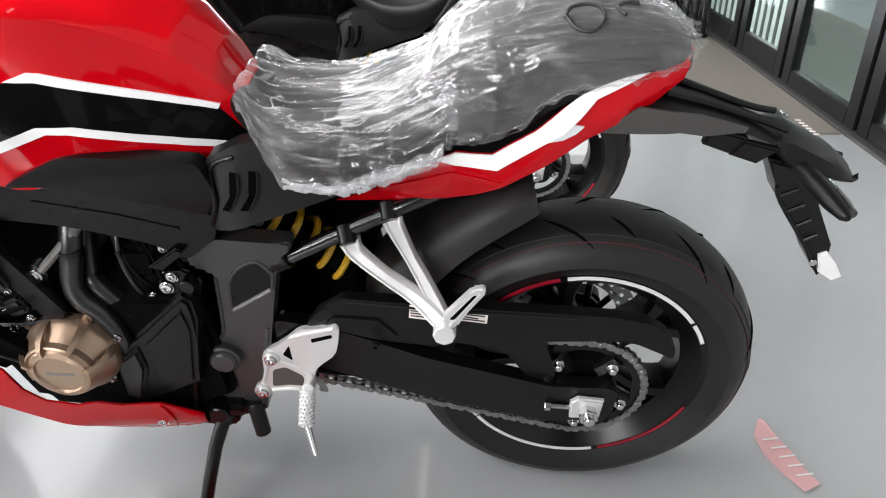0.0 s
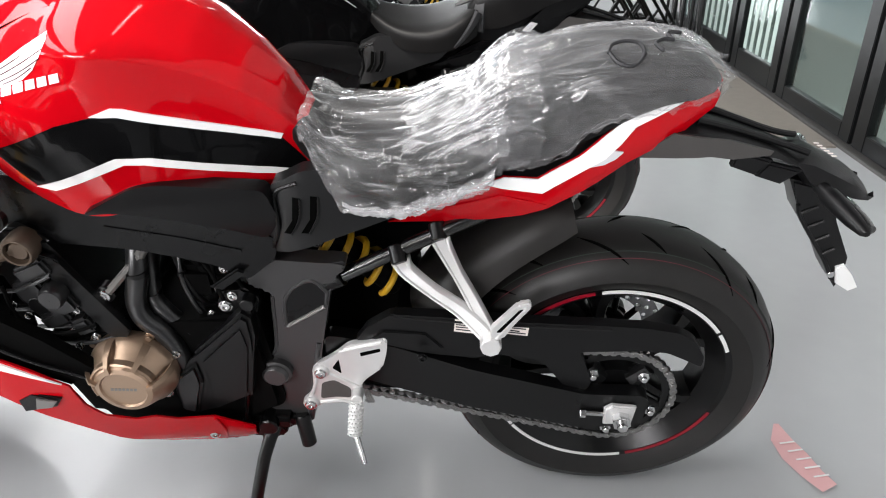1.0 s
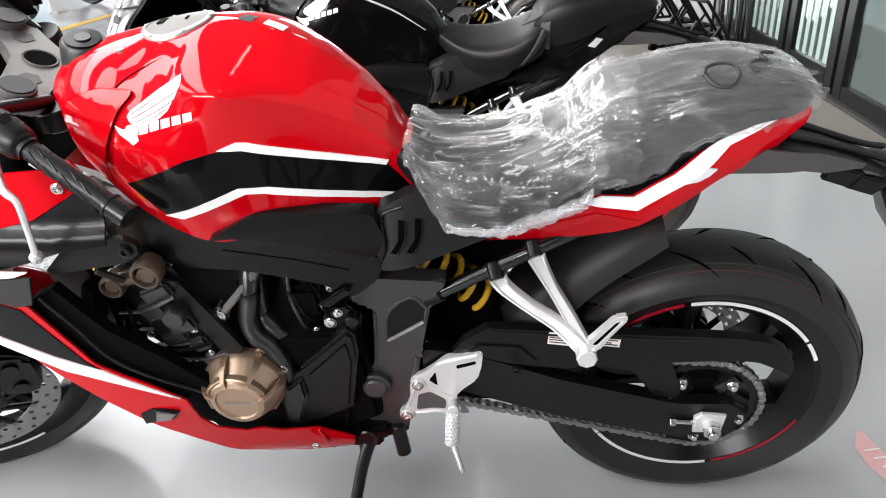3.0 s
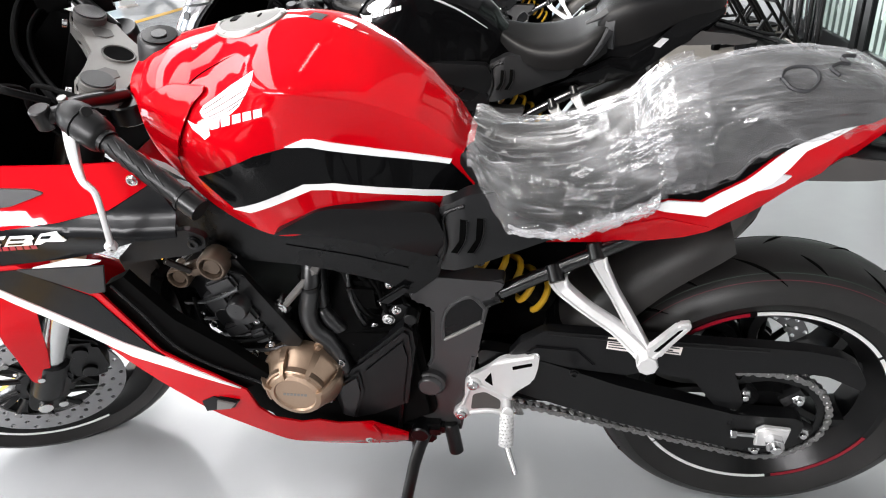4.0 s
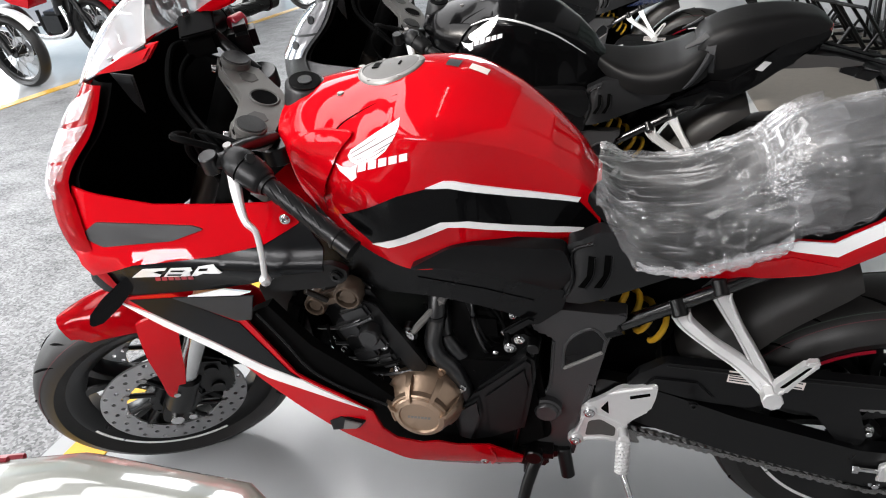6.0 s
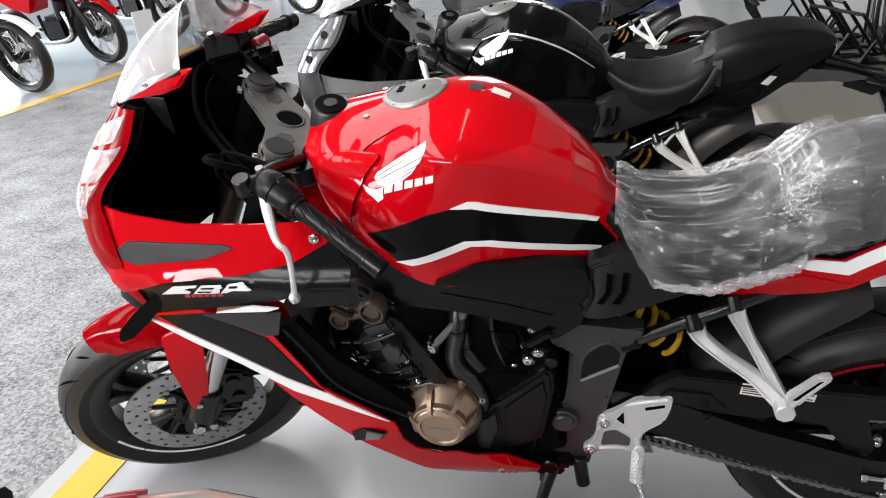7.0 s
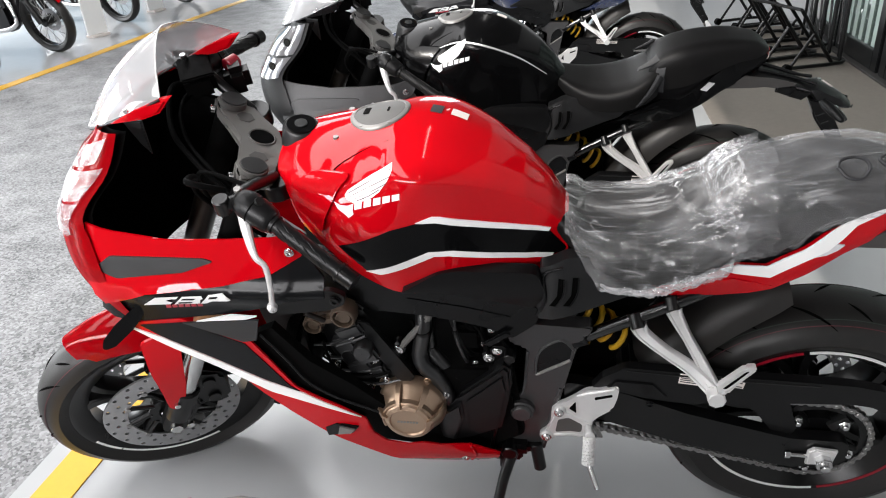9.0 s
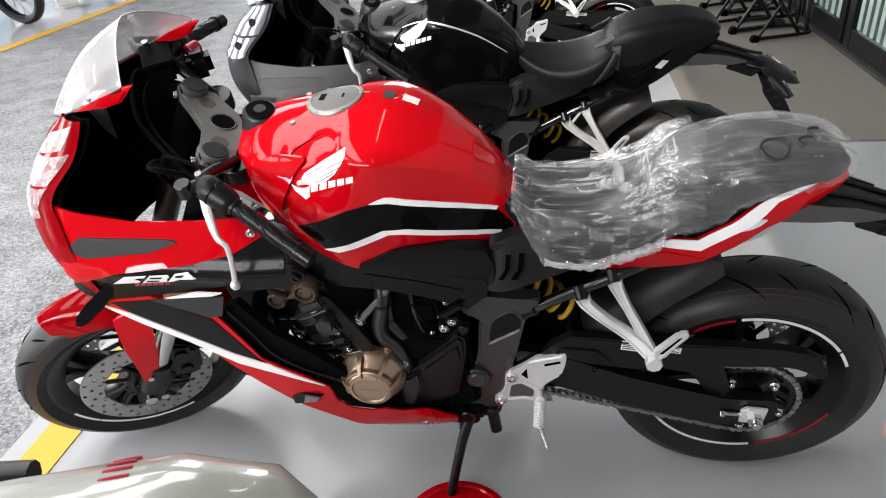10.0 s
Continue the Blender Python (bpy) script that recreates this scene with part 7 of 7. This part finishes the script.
# room behind the doors
structure("room_floor", block((3.6, 3.2, -0.051), (4.2, 8.0, 0.1), 0), FLOOR, "grey floor of the room behind the doors", "floor")
structure("room_wall", join(block((5.7, 3.2, 1.7), (0.1, 8.0, 3.4), 0), block((3.65, 7.2, 1.7), (4.0, 0.1, 3.4), 0), block((3.65, -0.8, 1.7), (4.0, 0.1, 3.4), 0), block((3.65, 3.2, 3.45), (4.1, 8.0, 0.1), 0)), WALL, "pale walls of the room behind the doors", "wall")
structure("doormat_strip", block((0.86, 3.85, 0.003), (1.14, 3.6, 0.012), 0.002), MAT_BEIGE, "brown-grey entrance matting before the doors", "doormat")
structure("door_sill", block((1.47, 3.2, 0.006), (0.06, 4.2, 0.02), 0.003), CAP_GREY, "dark metal door sill", "sill")


def glass_door(name, y0, y1, film, x=1.5, turn=0.0):
    """A black-framed leaf of glass."""
    d = root(name, pose(x, y0, 0.02, 0, 0, turn), "black-framed glass door" + (" with frosted stripes" if film else " with clear glass"), "door")
    d["kind"] = "structure"
    w = y1 - y0
    for n, c, s in (("stile", (0, 0.05, 1.25), (0.05, 0.10, 2.5)), ("stile", (0, w - 0.05, 1.25), (0.05, 0.10, 2.5)), ("bottom_rail", (0, w / 2, 0.065 if film else 0.04), (0.048, w - 0.20, 0.13 if film else 0.08)), ("top_rail", (0, w / 2, 2.42), (0.048, w - 0.20, 0.16))):
        part(n, block(c, s, 0.004), DOOR_FRAME, d)
    part("pane", block((0, w / 2, 1.22), (0.008, w - 0.23, 2.36), 0), GLASS, d)
    if film:
        for k in range(5):
            part("film_stripe", block((-0.008, 0.17 + (w - 0.34) * k / 4, 1.24), (0.002, (w - 0.4) / 7, 2.2), 0), FROST, d)
    return d


glass_door("door_1", 2.98, 3.75, True)
glass_door("door_2", 2.05, 2.94, False)
glass_door("door_3", 1.10, 2.02, False, 1.5)
glass_door("door_4", 3.80, 4.65, True)
glass_door("door_5", 4.68, 5.5, True)

# folded grille of black bars with hanging pale strips, beside the doors
grille = root("folding_grille", pose(1.36, 4.15, 0), "folded black steel grille standing before the doors", "grille")
for i in range(9):
    part("grille_bar", rod((0.0 + 0.03 * (i % 2), 0.12 * i, 0.03), (0.0 + 0.03 * (i % 2), 0.12 * i, 2.2), 0.012, n=8), SATIN, grille)
    if i < 8:
        part("grille_brace", rod((0.015, 0.12 * i, 0.12), (0.015, 0.12 * i + 0.12, 0.7), 0.008, n=6), SATIN, grille)

# black paddock stands in front of it


def paddock_stand(x, y, turn):
    s = root("paddock_stand", pose(x, y, 0, 0, 0, turn), "black tubular steel paddock stand", "stand", "paddock stands by the doors")
    part("base_tube", tube([(-0.2, -0.14, 0.03), (0.22, -0.14, 0.03), (0.26, 0, 0.03), (0.22, 0.14, 0.03), (-0.2, 0.14, 0.03)], 0.014, 8, 3), SATIN, s)
    for k in (-1, 1):
        part("upright", rod((0.15, 0.14 * k, 0.03), (-0.15, 0.14 * k, 0.42), 0.013, n=8), SATIN, s)
        part("brace", rod((-0.18, 0.14 * k, 0.03), (-0.02, 0.14 * k, 0.26), 0.011, n=8), SATIN, s)
        part("foot", rod((-0.2, 0.14 * k - 0.02, 0.03), (-0.2, 0.14 * k + 0.02, 0.03), 0.03, n=12), MATT, s)
    part("cross_tube", rod((-0.15, -0.14, 0.42), (-0.15, 0.14, 0.42), 0.012, n=8), SATIN, s)
    return s


first = paddock_stand(1.1, 4.15, 20)
for x, y, a in ((1.0, 4.45, 24), (1.15, 4.75, 15), (1.05, 5.1, 26), (1.15, 5.45, 18), (1.05, 5.8, 22)):
    copy_thing(first, pose(x, y, 0, 0, 0, a))

# sticker on the floor behind the rear wheel
st = root("floor_sticker", pose(0.43, 0.01, 0.002, 0, 0, 0), "red and white torn sticker on the floor", "sticker")
b = bmesh.new()
cols = [[b.verts.new(p) for p in row] for row in (((-0.004, 0.100, 0.0), (0.006, 0.098, 0.002)), ((-0.030, 0.045, 0.001), (0.018, 0.050, 0.0)), ((-0.026, -0.01, 0.0), (0.030, 0.005, 0.003)), ((-0.006, -0.06, 0.0), (0.042, -0.045, 0.001)), ((0.016, -0.105, 0.004), (0.052, -0.085, 0.006)))]
for p, q in zip(cols, cols[1:]):
    b.faces.new((p[0], p[1], q[1], q[0]))
part("sheet", b, mat("sticker_pink", (0.66, 0.38, 0.38), 0.4, grain=0.1), st, flat=True)
part("print_bars", join(*[block((0.0 + 0.008 * k, 0.035 - 0.024 * k, 0.0045), (0.034, 0.004, 0.0006), 0, (0, 0, 12)) for k in range(5)]), WHITE, st, flat=True)

# red pad that the side stand rests on
pad = root("stand_pad", pose(-0.632, -0.315, 0.0), "glossy red round plastic pad on the floor under the side stand", "stand pad")
for nm, prof in (("dish", ((0.128, 0.0), (0.130, 0.004), (0.126, 0.010), (0.115, 0.013), (0.02, 0.014))), ("rim", ((0.104, 0.0132), (0.108, 0.0165), (0.113, 0.0165), (0.117, 0.0125)))):
    b = bmesh.new()
    vs = [[b.verts.new((r * math.cos(a), r * math.sin(a), z)) for r, z in prof] for a in (2 * math.pi * i / 56 for i in range(56))]
    for i in range(56):
        for j in range(len(prof) - 1):
            b.faces.new((vs[i][j], vs[(i + 1) % 56][j], vs[(i + 1) % 56][j + 1], vs[i][j + 1]))
    if nm == "dish":
        b.faces.new([v[-1] for v in vs])
    part(nm, b, RED, pad)

# ---- ceiling strip lamps ----
EMIT = bpy.data.materials.new("lamp_tube")
EMIT.use_nodes = True
_p = EMIT.node_tree.nodes["Principled BSDF"]
_p.inputs["Emission Color"].default_value, _p.inputs["Emission Strength"].default_value = (1, 0.98, 0.95, 1), 9.0
for x in (-0.6, -6.4):
    for y in (-2.2, 0.6, 3.4, 6.2):
        lm = root("strip_lamp", pose(x, y, 3.445), "white ceiling strip lamp", "lamp", "ceiling strip lamps")
        part("housing", block((0, 0, 0.03), (0.16, 1.3, 0.05), 0.008), WALL, lm)
        part("tube", rod((0, -0.6, -0.015), (0, 0.6, -0.015), 0.02), EMIT, lm)

# ---- the motorcycles of the row ----
motorcycle(pose(0, 0, -0.016, BIKE_LEAN, 0, 0), RED, "glossy red sports motorcycle with black frame, leaning on its side stand", "sports motorcycles in a row", wrapped=True)
second = motorcycle(pose(-0.026, 1.023, -0.016, BIKE_LEAN, 0, 0), BLACK_PAINT, "glossy black sports motorcycle with black seat, leaning on its side stand", "sports motorcycles in a row", stripes=False)
motorcycle(pose(-0.09, 3.22, -0.016, BIKE_LEAN, 0, 0), BLUE_PAINT, "dark blue sports motorcycle further along the row, on its side stand", "sports motorcycles in a row", stripes=False)

# ---- across the aisle: light motorcycles with wire wheels ----
WHITE_PLASTIC = mat("white_body_plastic", (0.72, 0.72, 0.71), 0.35, coat=0.4, grain=0.04)


def light_motorcycle(m, body, label):
    """A small trail motorcycle with spoked wheels, high mudguard, tank and bench seat."""
    bike = root("trail_motorcycle", m, label, "motorcycle", "light motorcycles across the aisle")
    for x, R, w in ((-0.68, 0.335, 0.10), (0.68, 0.315, 0.12)):
        c = Vector((x, 0, R))
        rim = part("wheel", lathe([(R - 0.082, 0.030), (R - 0.070, 0.036), (R - 0.070, -0.036), (R - 0.082, -0.030)], 40, True, c), SATIN, bike, "black spoked wheel rim")
        part("tyre", lathe([(R - 0.074, 0.034), (R - 0.062, w * 0.50), (R - 0.035, w * 0.62), (R - 0.010, w * 0.42), (R, w * 0.12), (R, -w * 0.12), (R - 0.010, -w * 0.42), (R - 0.035, -w * 0.62), (R - 0.062, -w * 0.50), (R - 0.074, -0.034)], 48, True, c), RUBBER, rim)
        part("hub", lathe([(0.01, 0.06), (0.045, 0.055), (0.05, 0.0), (0.045, -0.055), (0.01, -0.06)], 20, True, c), SATIN, rim)
        part("brake_disc", lathe([(0.07, 0.052), (0.12, 0.052), (0.12, 0.056), (0.07, 0.056)], 32, True, c), DISC_STEEL, rim)
        for i in range(20):
            a = 2 * math.pi * i / 20
            s = 0.04 if i % 2 else -0.04
            part("wire_spoke", rod(c + V(0.045 * math.cos(a + 0.5), s, 0.045 * math.sin(a + 0.5)), c + V((R - 0.074) * math.cos(a), 0, (R - 0.074) * math.sin(a)), 0.003, n=5), DARK_STEEL, rim)
    fa = V(-0.68, 0, 0.335)
    for s in (1, -1):
        part("fork_leg", tube([fa + V(0, s * 0.085, 0), V(-0.44, s * 0.085, 0.92)], [0.034, 0.028], 10, 1), SATIN, bike)
    part("front_mudguard", rings([[V(-0.68 - 0.40 * math.cos(a), l, 0.335 + 0.40 * math.sin(a) - abs(l) * 0.4) for l in (-0.06, -0.03, 0, 0.03, 0.06)] for a in (radians(35 + 10 * i) for i in range(10))], False, False), body, bike)
    part("tank", rings([[V(x, w * math.cos(t), z + h * math.sin(t)) for t in (2 * math.pi * i / 14 for i in range(14))] for x, w, z, h in ((-0.46, 0.05, 0.86, 0.05), (-0.38, 0.12, 0.86, 0.12), (-0.22, 0.15, 0.84, 0.14), (-0.06, 0.10, 0.82, 0.09), (0.0, 0.06, 0.80, 0.05))]), body, bike)
    part("seat", rings([[V(x, w * math.cos(t), z + 0.045 * math.sin(t)) for t in (2 * math.pi * i / 12 for i in range(12))] for x, w, z in ((-0.05, 0.07, 0.82), (0.2, 0.13, 0.81), (0.5, 0.13, 0.84), (0.72, 0.10, 0.87))]), LEATHER, bike)
    part("engine", join(block((-0.12, 0, 0.42), (0.34, 0.24, 0.26), 0.04), rod(V(-0.2, 0, 0.5), V(-0.25, 0, 0.72), 0.085)), SATIN, bike)
    part("frame", join(tube([V(-0.42, 0, 0.88), V(-0.36, 0, 0.5), V(-0.2, 0, 0.27), V(0.15, 0, 0.27), V(0.2, 0, 0.55)], 0.022, 8, 4), tube([V(-0.4, 0, 0.8), V(0.1, 0, 0.75), V(0.75, 0, 0.82)], 0.02, 8, 4), tube([V(0.15, 0.1, 0.4), V(0.68, 0.1, 0.315)], 0.025, 8, 1)), SATIN, bike)
    part("side_panel", panel([(0.05, 0.78), (0.3, 0.76), (0.6, 0.85), (0.78, 0.86), (0.4, 0.66), (0.15, 0.6)], 0.13, 0.26), body, bike)
    part("handlebar", tube([V(-0.36, 0.38, 1.05), V(-0.42, 0.15, 1.02), V(-0.44, 0, 0.98), V(-0.42, -0.15, 1.02), V(-0.36, -0.38, 1.05)], 0.012, 8, 4), SATIN, bike)
    part("headlamp", rod(V(-0.50, 0, 0.88), V(-0.58, 0, 0.87), 0.08, 0.09), body, bike)
    part("exhaust", tube([V(-0.3, -0.08, 0.6), V(-0.36, -0.12, 0.35), V(0.0, -0.15, 0.28), V(0.7, -0.17, 0.42)], [0.02, 0.02, 0.025, 0.045], 10, 4), STEEL, bike)
    return bike


for x, y, body, lab, a in ((-6.60, 4.45, WHITE_PLASTIC, "white light motorcycle with wire wheels, parked across the aisle", 172), (-6.80, 5.88, RED, "red light motorcycle with wire wheels, parked across the aisle", 170),
                           (-7.2, 7.85, RED, "red light motorcycle with wire wheels, further along", 168), (-5.9, 9.4, WHITE_PLASTIC, "white light motorcycle with wire wheels, at the end of the row", 172)):
    light_motorcycle(pose(x, y, 0, -8, 0, a), body, lab)

for x, y in ((-6.25, 6.65), (-6.6, 8.6)):
    bd = root("display_board", pose(x, y, 0, 0, 0, 78), "plain white floor display board beside the motorcycles", "sign", "white display boards")
    part("board", block((0, 0, 0.24), (0.30, 0.03, 0.42), 0.005), WHITE, bd)
    part("foot", block((0, 0, 0.015), (0.24, 0.16, 0.03), 0.005), PALE, bd)

# ---- beside the camera: a motorcycle with a khaki tank ----


def khaki_motorcycle(m):
    bike = root("motorcycle", m, "retro motorcycle with a glossy khaki tank and spoked wheels", "motorcycle")
    rows = []
    for x, w, lo, hi in ((-0.334, 0.041, 0.0, 0.039), (-0.30, 0.082, -0.047, 0.071), (-0.20, 0.113, -0.079, 0.098), (-0.067, 0.123, -0.086, 0.110), (0.089, 0.119, -0.079, 0.102), (0.20, 0.113, -0.071, 0.093), (0.267, 0.094, -0.055, 0.067), (0.306, 0.049, -0.031, 0.024)):
        rows.append([V(x, w * math.copysign(abs(math.cos(t)) ** 0.75, math.cos(t)), (hi + lo) / 2 + (hi - lo) / 2 * math.copysign(abs(math.sin(t)) ** 0.8, math.sin(t)) + 0.908) for t in (2 * math.pi * i / 36 for i in range(36))])
    b = rings(rows)
    bmesh.ops.subdivide_edges(b, edges=b.edges[:], cuts=2, smooth=1.0, use_grid_fill=True)
    turned = m.inverted() @ pose(-0.879, -1.112, 0.0, 5.825, 0, 22.622)
    tank = part("tank", b, KHAKI, bike, "glossy khaki fuel tank", m=turned)
    for i in range(4):
        l = -(0.100 - 0.011 * i)
        z = 0.908 + 0.0115 + 0.0905 * (1 - (abs(l) / 0.119) ** 2.667) ** 0.4 - 0.007
        for x0, x1, mt, lab in ((0.082 + 0.006 * i, 0.148, GREY_METAL, "grey badge bar"), (0.150, 0.170, TAPE_RED, "dark red badge bar")):
            part("tank_badge", tube([V(x0, l, z), V((x0 + x1) / 2, l, z), V(x1, l, z - 0.001)], 0.0022, 8, 2), mt, tank, lab, m=turned)
    part("seat", rings([[V(x, w * math.cos(t), z + 0.045 * math.sin(t)) for t in (2 * math.pi * i / 16 for i in range(16))] for x, w, z in ((0.49, 0.06, 0.79), (0.52, 0.10, 0.79), (0.66, 0.12, 0.79), (0.82, 0.09, 0.80))]), LEATHER, bike)
    for x, R in ((-0.72, 0.33), (0.72, 0.33)):
        c = Vector((x, 0, R))
        rim = part("wheel", lathe([(R - 0.085, 0.04), (R - 0.07, 0.045), (R - 0.07, -0.045), (R - 0.085, -0.04)], 40, True, c), SATIN, bike)
        part("tyre", lathe([(R - 0.075, 0.045), (R - 0.04, 0.065), (R - 0.01, 0.05), (R, 0.0), (R - 0.01, -0.05), (R - 0.04, -0.065), (R - 0.075, -0.045)], 48, True, c), RUBBER, rim)
        for i in range(8):
            a = 2 * math.pi * i / 8
            part("spoke", rod(c + V(0.03 * math.cos(a), 0, 0.03 * math.sin(a)), c + V((R - 0.08) * math.cos(a), 0, (R - 0.08) * math.sin(a)), 0.012, n=8), SATIN, rim)
    for s in (1, -1):
        part("fork_leg", tube([V(-0.72, s * 0.09, 0.33), V(-0.42, s * 0.09, 0.98)], 0.024, 10, 1), SATIN, bike)
    part("engine", block((-0.05, 0, 0.48), (0.42, 0.26, 0.34), 0.05), SATIN, bike)
    part("frame", join(tube([V(-0.42, 0, 0.90), V(-0.3, 0, 0.5), V(0.1, 0, 0.30), V(0.25, 0, 0.55), V(0.75, 0, 0.70)], 0.025, 8, 4), tube([V(0.2, 0.1, 0.42), V(0.72, 0.1, 0.33)], 0.025, 8, 1)), SATIN, bike)
    part("top_clamp", block((-0.42, 0, 0.98), (0.06, 0.2, 0.03), 0.008), SATIN, bike)
    part("handlebar", tube([V(-0.40, -0.10, 0.99), V(-0.25, -0.19, 0.965), V(-0.08, -0.165, 0.948), V(0.076, -0.136, 0.940)], 0.013, 10, 5), SATIN, bike, "dark handlebar swept back beside the tank", m=turned)
    return bike


khaki_motorcycle(pose(-0.844, -1.105, 0.0, 5.825, 0, 0))
